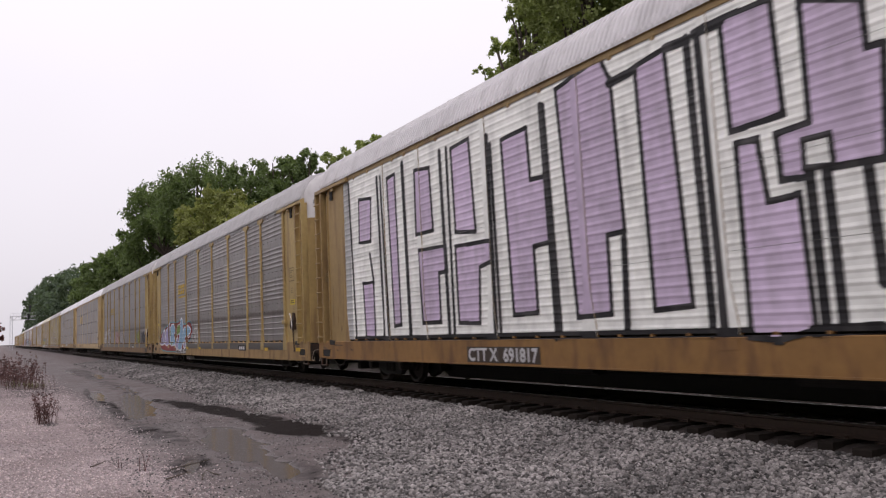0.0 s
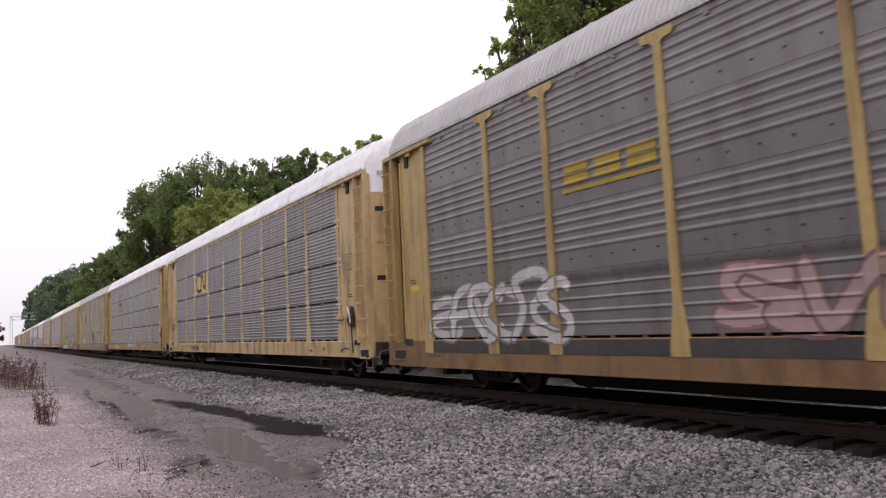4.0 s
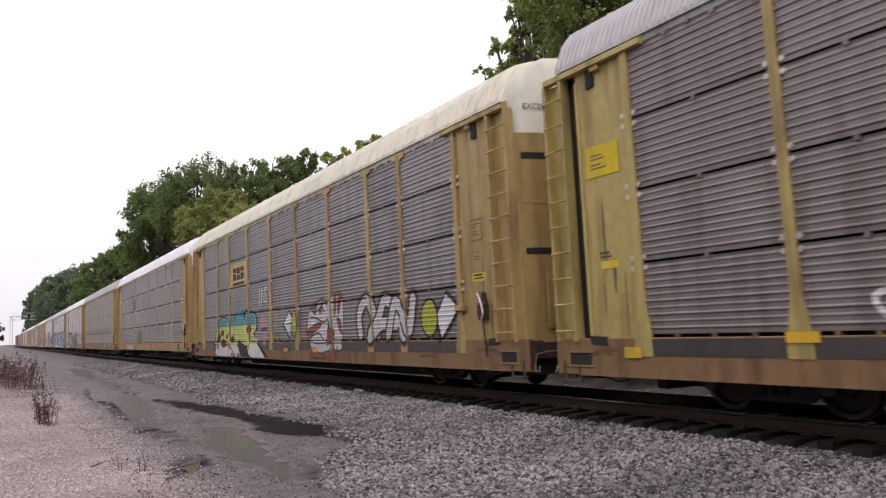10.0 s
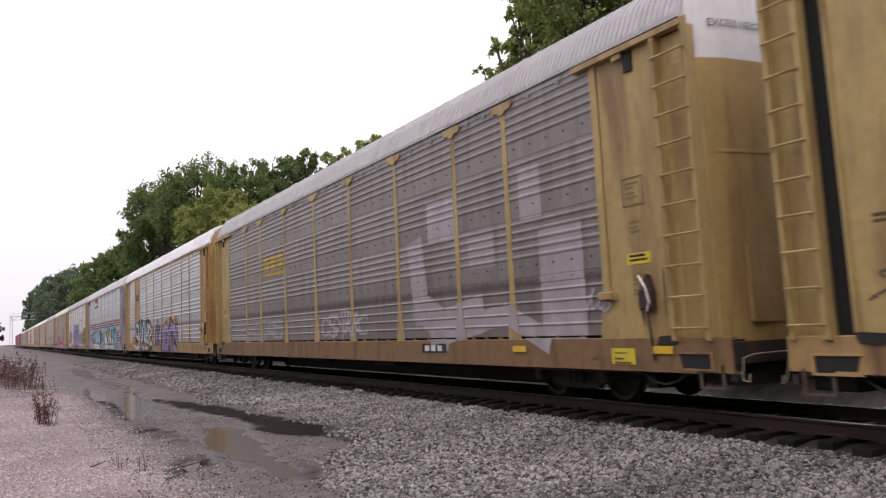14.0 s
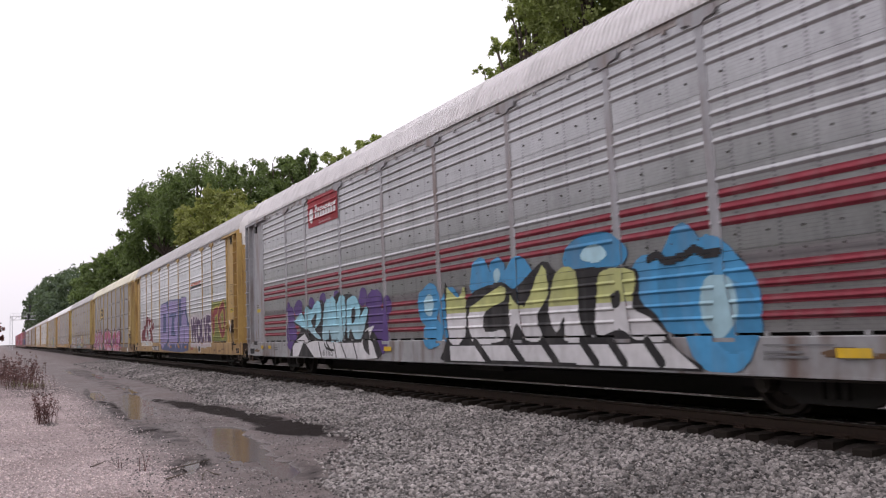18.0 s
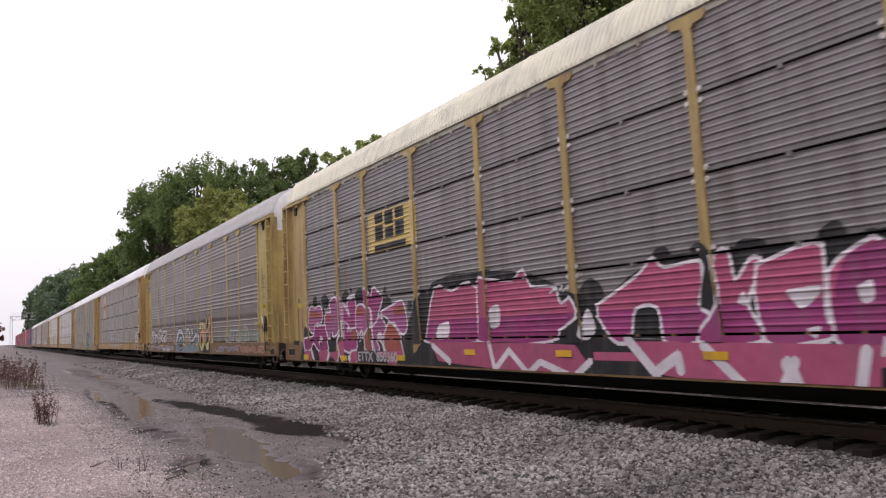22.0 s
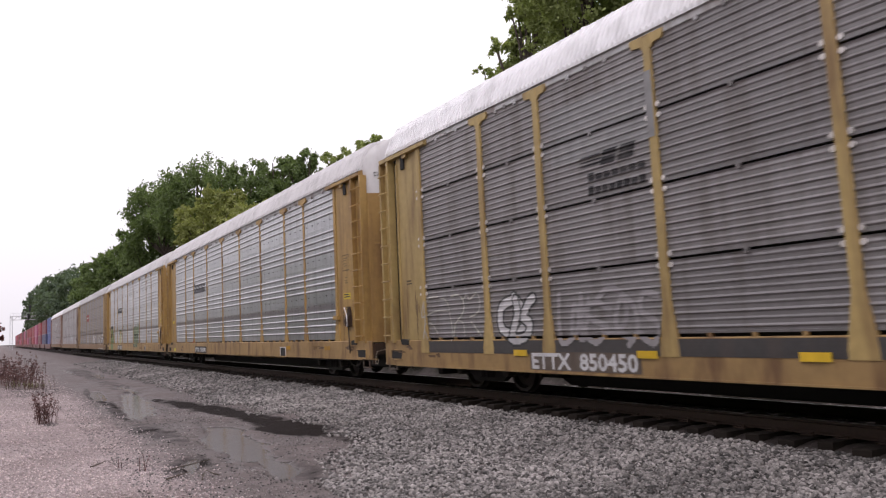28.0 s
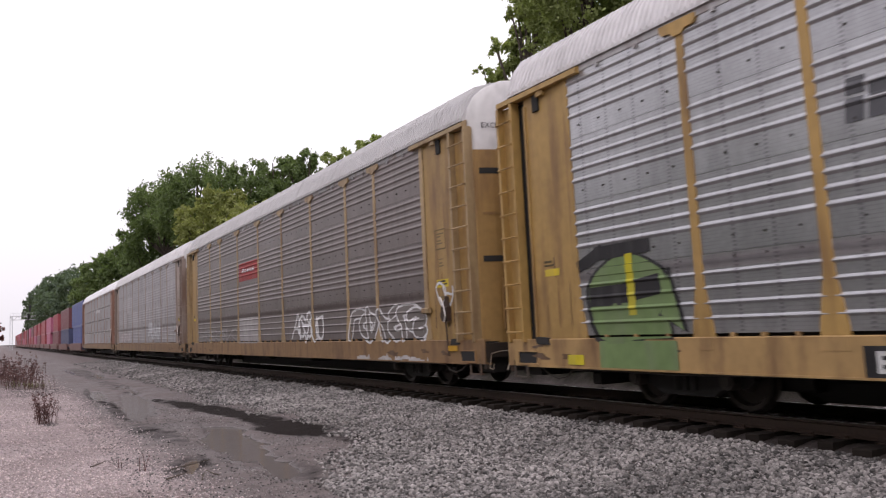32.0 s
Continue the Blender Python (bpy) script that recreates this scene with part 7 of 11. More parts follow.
def wagon_5():
    c, st = C[5], "slit"
    spray(c, st, [rect(7.16, 9.69, 3.30, 4.27)], (0.58, 0.44, 0.16), 1, "sign_ground")
    blocks(c, st, 7.62, 9.35, 3.36, 4.10, 3, INK, True)
    shape(c, st, [(15.72, 2.23), (16.39, 2.48), (16.47, 2.05), (16.39, 1.81), (16.23, 1.75), (16.48, 1.53), (16.37, 1.30), (16.63, 1.12), (16.79, 0.73), (16.72, 0.60), (16.55, 0.68), (16.42, 0.91), (16.17, 1.16), (16.02, 1.54), (15.80, 1.96)], (0.02, 0.02, 0.035), CHALK, 0.07)
    shape(c, st, [(16.46, 2.08), (16.76, 2.12), (16.87, 1.81), (16.86, 1.44), (17.00, 1.06), (17.15, 0.62), (16.96, 0.50), (16.83, 0.76), (16.55, 1.22), (16.52, 1.52)], (0.02, 0.02, 0.035), CHALK, 0.07)
    shape(c, st, [(16.85, 2.07), (17.06, 2.08), (17.07, 2.25), (17.24, 2.31), (17.45, 2.18), (17.43, 1.56), (17.42, 0.91), (17.41, 0.63), (17.27, 0.55), (17.16, 0.77), (17.07, 1.21), (16.94, 1.58)], (0.02, 0.02, 0.035), CHALK, 0.07)
    shape(c, st, [(17.45, 2.18), (17.80, 2.29), (17.77, 1.76), (17.86, 1.39), (17.59, 1.33), (17.70, 1.13), (17.96, 0.78), (18.01, 0.61), (17.88, 0.52), (17.74, 0.60), (17.52, 0.92), (17.46, 1.27)], (0.02, 0.02, 0.035), CHALK, 0.07)
    shape(c, st, [(17.48, 1.29), (17.85, 1.12), (18.19, 0.85), (18.18, 0.75), (18.00, 0.56), (17.80, 0.67), (17.59, 1.06)], (0.02, 0.02, 0.035), CHALK, 0.07)
    spray(c, st, stroke([(16.39, 2.43), (16.41, 2.58)], 0.050), CHALK, 5, "graffiti_line")
    spray(c, st, stroke([(17.78, 2.22), (17.86, 2.40)], 0.050), CHALK, 5, "graffiti_line")
    spray(c, st, stroke([(18.00, 1.34), (17.30, 1.35)], 0.050), CHALK, 5, "graffiti_line")
    spray(c, st, stroke([(16.23, 1.75), (16.61, 1.79)], 0.040), CHALK, 5, "graffiti_line")
    spray(c, st, stroke([(16.37, 1.30), (16.61, 1.23), (16.71, 1.10)], 0.040), CHALK, 5, "graffiti_line")
    spray(c, st, stroke([(15.66, 1.68), (15.53, 1.60), (15.62, 1.49), (15.73, 1.57), (15.66, 1.68)], 0.040), CHALK, 5, "graffiti_line")
    spray(c, st, stroke([(15.81, 1.43), (15.70, 1.30), (15.81, 1.17), (15.90, 1.31), (15.81, 1.43)], 0.040), CHALK, 5, "graffiti_line")
    spray(c, st, stroke([(18.29, 1.46), (18.34, 1.19), (18.47, 1.12), (18.53, 1.28), (18.41, 1.42), (18.29, 1.46)], 0.060), CHALK, 5, "graffiti_line")
    piece(c, st, (18.74, 20.78, 1.05, 1.75), (0.30, 0.27, 0.27), (0.24, 0.11, 0.10), None, 53, 7, 0.16)
    piece(c, st, (20.25, 21.47, 1.11, 1.76), (0.33, 0.3, 0.3), (0.26, 0.12, 0.11), None, 54, 4, 0.16)
    tag(c, st, (18.98, 21.52, 0.37, 0.91), (0.26, 0.17, 0.16), 55, 9, 0.1, 3)
    tag(c, st, (6.19, 8.90, 1.08, 1.70), CHALK, 56, 6, 0.08)
    tag(c, st, (10.38, 12.44, 1.06, 1.50), (0.4, 0.38, 0.38), 57, 6, 0.06)
    tag(c, st, (13.02, 14.23, 1.07, 1.56), (0.4, 0.38, 0.38), 58, 4, 0.05)
    marks(c, [18.57, 15.80, 13.03, 10.24], 0.71, h=0.13)
    marks(c, [21.25], 1.06, (0.75, 0.42, 0.03), 0.46, 0.13)
    bars(c, (7.40, 8.98, 0.47, 0.73), (0.3, 0.27, 0.24))
    spray(c, "slit", [rect(1.45, 2.21, 3.62, 4.12)], (0.60, 0.45, 0.02), 2, "yellow_notice", flush=True, at=-0.02)
    small_print(c, 1.55, 3.95, 4, 0.4)
    marks(c, [2.29], 0.86, w=0.36, h=0.16)
    marks(c, [5.18], 1.06, (0.75, 0.42, 0.03), 0.46, 0.13)


def wagon_6():
    c, st = C[6], "slit"
    spray(c, st, [rect(7.18, 9.91, 3.26, 4.21)], (0.56, 0.42, 0.19), 1, "sign_ground")
    blocks(c, st, 7.69, 9.39, 3.34, 4.03, 3, INK, True)
    lemon, teal, maroon, coral, rust, silver, brick = (0.48, 0.50, 0.13), (0.06, 0.29, 0.33), (0.13, 0.015, 0.02), (0.45, 0.09, 0.04), (0.20, 0.11, 0.06), (0.50, 0.49, 0.50), (0.26, 0.075, 0.035)
    lp = rounded([(4.48, 1.02), (4.62, 1.49), (5.17, 1.95), (5.92, 2.13), (6.62, 2.04), (6.91, 1.81), (7.06, 2.00), (7.52, 2.33), (7.68, 2.03), (8.08, 2.14), (8.86, 2.55), (9.30, 1.95), (10.04, 1.03), (9.98, 0.49), (9.40, 0.40), (4.63, 0.70)])
    spray(c, st, [lp], INK, 1, "graffiti_ground")
    lp = rounded([(4.63, 1.05), (4.73, 1.44), (5.22, 1.86), (5.91, 2.04), (6.52, 1.96), (6.81, 1.70), (6.73, 1.50), (6.30, 1.29), (6.87, 1.04)])
    spray(c, st, edging([lp], 0.05), CHALK, 2, "graffiti_outline")
    spray(c, st, [lp], lemon, 2, "graffiti_letter", zr=(0, 1.72))
    spray(c, st, [lp], teal, 2, "graffiti_letter", zr=(1.72, 9))
    lp = rounded([(6.80, 1.04), (7.07, 1.90), (7.51, 2.24), (7.60, 2.02), (7.76, 1.63), (8.31, 1.03)])
    spray(c, st, edging([lp], 0.05), CHALK, 2, "graffiti_outline")
    spray(c, st, [lp], lemon, 2, "graffiti_letter", zr=(0, 1.72))
    spray(c, st, [lp], teal, 2, "graffiti_letter", zr=(1.72, 9))
    lp = rounded([(7.78, 1.81), (8.18, 2.08), (8.61, 2.39), (8.87, 2.46), (9.15, 2.02), (9.64, 1.28), (9.88, 1.02), (8.44, 1.03), (8.10, 1.36)])
    spray(c, st, edging([lp], 0.05), CHALK, 2, "graffiti_outline")
    spray(c, st, [lp], lemon, 2, "graffiti_letter", zr=(0, 1.72))
    spray(c, st, [lp], teal, 2, "graffiti_letter", zr=(1.72, 9))
    lp = rounded([(5.65, 1.53), (5.96, 1.57), (6.09, 1.43), (5.76, 1.35)])
    spray(c, st, edging([lp], 0.04), INK, 4, "graffiti_outline")
    spray(c, st, [lp], maroon, 4, "graffiti_counter")
    lp = rounded([(4.96, 1.08), (5.28, 1.40), (5.50, 1.45), (5.44, 1.13)])
    spray(c, st, edging([lp], 0.04), INK, 4, "graffiti_outline")
    spray(c, st, [lp], maroon, 4, "graffiti_counter")
    lp = rounded([(5.79, 1.18), (6.19, 1.19), (6.64, 0.96), (5.89, 0.91)])
    spray(c, st, edging([lp], 0.04), INK, 4, "graffiti_outline")
    spray(c, st, [lp], maroon, 4, "graffiti_counter")
    lp = rounded([(7.18, 1.16), (7.48, 1.44), (7.79, 1.11)])
    spray(c, st, edging([lp], 0.04), INK, 4, "graffiti_outline")
    spray(c, st, [lp], maroon, 4, "graffiti_counter")
    lp = rounded([(8.49, 1.11), (8.77, 1.11), (9.16, 0.78), (8.85, 0.77)])
    spray(c, st, edging([lp], 0.04), INK, 4, "graffiti_outline")
    spray(c, st, [lp], maroon, 4, "graffiti_counter")
    spray(c, st, [blob(7.42, 1.47, 0.13, 0.20, 0.06, seed=1)], CHALK, 5, "graffiti_patch")
    spray(c, st, [blob(7.42, 1.47, 0.08, 0.14, 0.06, seed=1)], lemon, 6, "graffiti_patch")
    spray(c, st, [blob(7.13, 1.42, 0.09, 0.10, 0.06, seed=2)], coral, 5, "graffiti_patch")
    lp = [(4.80, 0.96), (8.30, 0.96), (8.97, 0.44), (5.32, 0.46), (4.69, 0.61)]
    spray(c, st, [lp], CHALK, 2, "graffiti_foot")
    lp = [(8.40, 1.10), (9.40, 1.02), (9.74, 0.42), (9.12, 0.45), (8.77, 0.77)]
    spray(c, st, [lp], INK, 4, "graffiti_line")
    spray(c, st, stroke([(6.75, 1.17), (7.68, 0.68)], 0.06, True), INK, 4, "graffiti_line")
    lp = rounded([(9.01, 1.04), (9.28, 2.23), (10.08, 2.27), (10.97, 2.07), (11.05, 1.53), (10.68, 1.32), (12.56, 0.37), (9.87, 0.16)])
    spray(c, st, [lp], INK, 1, "graffiti_ground")
    lp = rounded([(9.22, 1.08), (9.47, 2.10), (10.07, 2.18), (10.79, 2.03), (10.88, 1.59), (10.41, 1.36), (11.09, 1.07)])
    spray(c, st, edging([lp], 0.05), CHALK, 2, "graffiti_outline")
    spray(c, st, [lp], lemon, 2, "graffiti_letter", zr=(0, 1.72))
    spray(c, st, [lp], teal, 2, "graffiti_letter", zr=(1.72, 9))
    lp = rounded([(9.77, 1.57), (10.08, 1.74), (10.25, 1.56), (9.99, 1.39)])
    spray(c, st, [lp], maroon, 4, "graffiti_counter")
    lp = [(9.71, 1.00), (11.08, 1.02), (12.29, 0.38), (10.80, 0.38), (9.92, 0.63)]
    spray(c, st, [lp], CHALK, 2, "graffiti_foot")
    bars(c, (7.36, 9.07, 0.47, 0.66), INK)
    lp = rounded([(16.28, 1.37), (16.71, 2.09), (17.36, 2.27), (17.90, 2.37), (18.33, 2.18), (18.84, 2.44), (19.47, 2.32), (19.29, 0.79), (18.82, 0.53), (16.69, 0.59), (16.84, 1.05)])
    spray(c, st, [lp], rust, 1, "graffiti_halo")
    lp = rounded([(16.45, 1.46), (16.75, 2.03), (17.22, 1.85), (17.46, 2.19), (17.89, 2.28), (18.14, 2.13), (18.32, 1.83), (18.37, 1.43), (18.47, 1.02), (16.96, 1.03), (16.76, 1.16), (17.27, 1.42), (17.37, 1.55)])
    spray(c, st, edging([lp], 0.07), INK, 2, "graffiti_outline")
    spray(c, st, [lp], silver, 2, "graffiti_letter")
    lp = rounded([(18.29, 2.10), (18.83, 2.37), (19.30, 2.24), (19.45, 2.11), (19.31, 1.02), (18.69, 1.02), (18.44, 1.50)])
    spray(c, st, edging([lp], 0.07), INK, 2, "graffiti_outline")
    spray(c, st, [lp], silver, 2, "graffiti_letter")
    lp = rounded([(16.84, 1.03), (17.57, 1.00), (18.46, 1.01), (18.36, 0.83), (17.55, 0.76), (17.06, 0.84)])
    spray(c, st, edging([lp], 0.07), INK, 2, "graffiti_outline")
    spray(c, st, [lp], silver, 2, "graffiti_letter")
    lp = rounded([(18.74, 1.00), (19.31, 1.00), (19.29, 0.86), (18.86, 0.85)])
    spray(c, st, edging([lp], 0.07), INK, 2, "graffiti_outline")
    spray(c, st, [lp], silver, 2, "graffiti_letter")
    lp = rounded([(16.52, 1.42), (17.38, 1.61), (17.75, 1.59), (17.38, 1.43), (16.60, 1.34)])
    spray(c, st, edging([lp], 0.05), INK, 3, "graffiti_outline")
    spray(c, st, [lp], brick, 3, "graffiti_shape")
    lp = rounded([(18.27, 1.40), (18.58, 1.43), (18.72, 1.29), (18.40, 1.02), (18.17, 1.04)])
    spray(c, st, edging([lp], 0.05), INK, 3, "graffiti_outline")
    spray(c, st, [lp], brick, 3, "graffiti_shape")
    lp = rounded([(18.80, 2.31), (18.97, 2.36), (18.87, 1.92), (18.77, 1.79)])
    spray(c, st, edging([lp], 0.05), INK, 3, "graffiti_outline")
    spray(c, st, [lp], brick, 3, "graffiti_shape")
    lp = rounded([(19.11, 2.27), (19.31, 2.28), (19.13, 1.84), (19.04, 1.96)])
    spray(c, st, edging([lp], 0.05), INK, 3, "graffiti_outline")
    spray(c, st, [lp], brick, 3, "graffiti_shape")
    lp = rounded([(18.97, 1.72), (19.22, 1.64), (19.34, 1.27), (19.13, 1.40)])
    spray(c, st, edging([lp], 0.05), INK, 3, "graffiti_outline")
    spray(c, st, [lp], brick, 3, "graffiti_shape")
    lp = rounded([(16.80, 0.66), (17.16, 0.89), (17.54, 0.72), (18.11, 0.62), (17.53, 0.59)])
    spray(c, st, edging([lp], 0.05), INK, 3, "graffiti_outline")
    spray(c, st, [lp], brick, 3, "graffiti_shape")
    lp = rounded([(18.41, 0.63), (18.75, 0.93), (18.77, 0.64), (19.03, 0.90), (18.88, 0.52)])
    spray(c, st, edging([lp], 0.05), INK, 3, "graffiti_outline")
    spray(c, st, [lp], brick, 3, "graffiti_shape")
    lp = rounded([(17.60, 1.97), (17.85, 2.23), (17.90, 2.15), (17.68, 1.89)])
    spray(c, st, edging([lp], 0.05), INK, 3, "graffiti_outline")
    spray(c, st, [lp], brick, 3, "graffiti_shape")
    spray(c, st, stroke(glide([(16.78, 1.81), (17.31, 1.77), (17.90, 1.63), (18.23, 1.71)]), 0.05, True), INK, 4, "graffiti_line")
    spray(c, st, stroke(glide([(16.86, 1.20), (17.44, 1.33), (17.92, 1.11)]), 0.05, True), INK, 4, "graffiti_line")
    spray(c, st, stroke(glide([(18.39, 1.70), (18.63, 1.29), (18.75, 1.03)]), 0.05, True), INK, 4, "graffiti_line")
    spray(c, st, stroke(glide([(17.42, 1.98), (17.78, 2.06), (18.02, 1.93)]), 0.05, True), INK, 4, "graffiti_line")
    spray(c, st, [blob(11.90, 1.53, 0.42, 0.5, 0.15, seed=5)], (0.44, 0.27, 0.26), 1, "graffiti_patch")
    spray(c, st, [rect(11.52, 12.25, 1.46, 1.58)], (0.05, 0.1, 0.25), 3, "graffiti_band")
    tag(c, st, (11.43, 12.40, 2.42, 3.07), CHALK, 61, 6, 0.07)
    spray(c, st, [[(14.01, 1.64), (14.78, 1.12), (15.31, 1.74), (14.80, 2.12)]], INK, 1, "graffiti_outline")
    spray(c, st, [[(14.13, 1.64), (14.78, 1.22), (15.19, 1.71), (14.77, 2.04)]], CHALK, 2, "graffiti_fill")
    spray(c, st, stroke([(14.13, 1.62), (15.19, 1.69)], 0.04) + stroke([(14.30, 1.57), (14.75, 1.31), (15.06, 1.67)], 0.04), INK, 3, "graffiti_line")
    spray(c, st, [blob(15.32, 1.64, 0.33, 0.44, 0.02)], INK, 3, "graffiti_outline")
    spray(c, st, [blob(15.32, 1.64, 0.28, 0.39, 0.02)], (0.38, 0.40, 0.04), 4, "graffiti_disc")
    spray(c, st, [blob(15.32, 1.64, 0.06, 0.1, 0.0)], CHALK, 5, "graffiti_dot")
    piece(c, st, (20.6, 23.86, 1.06, 2.38), silver, INK, rust, 64, 5, 0.3)
    marks(c, [17.25, 14.49], 0.82)
    tag(c, st, (13.09, 13.99, 1.07, 1.44), (0.15, 0.2, 0.08), 66, 4, 0.05)
    spray(c, st, [[(24.68, 1.59), (24.94, 0.98), (25.91, 1.72), (25.28, 2.14)]], INK, 1, "graffiti_outline")
    spray(c, st, [[(24.81, 1.59), (25.00, 1.12), (25.75, 1.73), (25.25, 2.04)]], CHALK, 2, "graffiti_fill")
    spray(c, st, [blob(24.47, 1.56, 0.42, 0.44, 0.02)], INK, 3, "graffiti_outline")
    spray(c, st, [blob(24.47, 1.56, 0.36, 0.38, 0.02)], (0.38, 0.40, 0.04), 4, "graffiti_disc")


def wagon_7():
    c, st = C[7], "slit"
    southern_sign(c, (7.4, 9.95, 3.25, 4.95), (8.37, 9.86, 3.42, 4.04))
    tag(c, st, (3.6, 5.30, 1.10, 2.05), (0.40, 0.39, 0.40), 71, 5, 0.045)
    tag(c, "slit", (2.75, 3.1, 1.45, 1.75), (0.40, 0.39, 0.40), 75, 3, 0.03)
    spray(c, "slit", wild(1.62, 2.12, 1.42, 1.85, 4, 0.03, 76), (0.14, 0.10, 0.08), 2, "graffiti_tag", flush=True, at=-0.02)
    marks(c, [2.5], 0.8, (0.6, 0.36, 0.02), 0.36, 0.15)
    tag(c, st, (5.45, 7.28, 1.09, 2.02), (0.40, 0.39, 0.40), 72, 5, 0.05)
    tag(c, st, (10.68, 12.65, 1.10, 1.98), (0.13, 0.12, 0.12), 73, 6, 0.1)
    number(c, "802259", (7.67, 8.75, 0.72, 0.92), CHALK, (0.3, 0.27, 0.26))
    spray(c, st, [rect(5.65, 7.49, 0.69, 0.95)], (0.42, 0.38, 0.38), 1, "primer_patch", flush=True)
    marks(c, [12.53, 15.35, 9.17], 0.92)
    spray(c, st, [rect(24.83, 25.25, 0.71, 1.03)], (0.05, 0.045, 0.04), 1, "stencil_patch", flush=True)
    marks(c, [26.25, 23.80], 0.9, (0.5, 0.33, 0.03))
    tag(c, st, (27.44, 27.97, 1.16, 2.04), (0.35, 0.3, 0.3), 74, 3, 0.05, 8)


def wagon_8():
    c, st = C[8], "worn"
    pale = (0.36, 0.32, 0.335)
    for b in ((20.01, 21.24, 3.19, 4.09), (23.60, 24.27, 3.21, 4.16), (21.73, 22.69, 2.47, 3.11)):
        spray(c, st, [rect(*b)], pale, 1, "faded_block")
    spray(c, st, stroke([(19.38, 2.96), (19.57, 1.80), (20.57, 1.34), (21.86, 1.54)], 0.75), pale, 1, "faded_block")
    spray(c, st, [rect(24.13, 25.33, 1.07, 2.99)], pale, 1, "faded_block")
    spray(c, st, stroke([(20.18, 1.16), (21.64, 1.43), (23.08, 1.50), (24.18, 1.07)], 0.4), pale, 2, "faded_block")
    tag(c, st, (25.25, 26.01, 1.48, 1.88), (0.36, 0.33, 0.36), 81, 4, 0.05)
    tag(c, st, (13.32, 16.58, 1.12, 1.92), (0.36, 0.34, 0.36), 82, 6, 0.1)
    tag(c, st, (2.81, 9.54, 1.11, 1.92), (0.33, 0.32, 0.33), 83, 7, 0.12)
    blocks(c, st, 7.48, 9.81, 3.36, 4.02, 3, (0.45, 0.31, 0.04), True)
    badge(c, 20.15, 0.9)
    marks(c, [23.43, 27.0], 0.9)
    spray(c, "slit", [rect(25.9, 26.42, 0.68, 0.92)], (0.62, 0.50, 0.04), 2, "yellow_notice", flush=True)
    small_print(c, 25.97, 0.83, 3, 0.38, (0.12, 0.10, 0.04), 0.036)


def wagon_9():
    c, st = C[9], "band"
    silver, violet = (0.52, 0.52, 0.57), (0.20, 0.15, 0.30)
    blocks(c, st, 5.68, 6.64, 3.98, 4.36, 3, INK)
    spray(c, st, stroke([(5.56, 4.49), (5.43, 4.48), (5.46, 3.79), (5.61, 3.78)], 0.07) + stroke([(6.81, 4.46), (6.92, 4.46), (6.94, 3.85), (6.83, 3.83)], 0.07), INK, 3, "company_mark")
    spray(c, st, [rounded([(5.31, 2.46), (6.50, 2.51), (7.54, 2.69), (9.23, 2.55), (11.17, 2.59), (12.06, 1.90), (12.38, 1.62), (11.85, 1.27), (12.41, 1.21), (12.50, 0.73), (8.42, 0.66), (4.37, 0.68), (4.04, 1.04), (5.20, 1.18)])], INK, 1, "graffiti_ground", zr=(1.07, 5))
    spray(c, st, [rect(7.39, 12.38, 0.57, 0.96)], INK, 1, "graffiti_ground", flush=True)
    spray(c, st, [blob(4.57, 1.19, 0.6, 0.4, 0.12, seed=9)], (0.42, 0.22, 0.05), 1, "graffiti_patch")
    spray(c, st, stroke([(4.12, 0.76), (6.19, 0.83), (7.26, 0.70), (8.59, 0.93)], 0.16), violet, 2, "graffiti_foot", flush=True)
    for ln in ([(6.48, 2.26), (5.73, 2.29), (5.47, 1.81), (6.18, 1.47), (6.93, 1.32), (6.78, 0.84), (5.60, 0.80), (5.18, 1.01)],
               [(6.45, 1.95), (6.80, 2.24), (6.49, 1.82), (7.15, 1.57), (7.30, 1.28), (6.99, 0.69)],
               [(7.72, 2.51), (7.72, 1.45), (8.06, 1.28), (8.33, 2.07)],
               [(8.42, 1.30), (8.66, 2.29), (9.14, 2.30), (9.05, 1.29)],
               [(9.74, 2.45), (9.56, 1.55), (9.28, 1.28), (9.75, 1.22)],
               [(9.96, 1.21), (10.23, 2.02), (10.44, 2.23), (10.76, 2.15), (10.69, 1.74), (10.33, 1.61), (10.17, 1.27), (10.63, 1.15)],
               [(10.95, 1.13), (11.01, 2.06), (11.09, 2.21), (11.90, 1.78), (11.39, 1.51), (11.41, 1.10), (12.11, 1.05)]):
        ln = glide(ln)
        spray(c, st, stroke(ln, 0.36, True), INK, 2, "graffiti_outline")
        spray(c, st, stroke(ln, 0.24, True), silver, 3, "graffiti_letter", zr=(0, 1.75))
        spray(c, st, stroke(ln, 0.24, True), (0.40, 0.50, 0.60), 3, "graffiti_letter", zr=(1.75, 5))
    spray(c, st, stroke([(12.04, 1.97), (12.48, 1.96)], 0.2) + stroke([(11.96, 1.16), (12.46, 1.75)], 0.25), (0.45, 0.22, 0.06), 2, "graffiti_patch")
    number(c, "TTGX  695416", (8.57, 10.71, 0.67, 0.89), (0.66, 0.65, 0.66), INK)
    marks(c, [5.06, 8.17, 11.23], 0.87)
    orange, pale_violet, light_violet = (0.42, 0.20, 0.04), (0.45, 0.42, 0.60), (0.33, 0.27, 0.48)
    lp = rounded([(15.25, 1.74), (15.57, 2.13), (16.23, 2.18), (16.86, 2.43), (17.19, 2.40), (17.63, 2.10), (17.80, 2.56), (18.29, 2.48), (19.12, 2.38), (19.37, 2.54), (19.80, 2.51), (20.27, 2.20), (20.09, 0.79), (18.09, 0.76), (15.42, 0.71)])
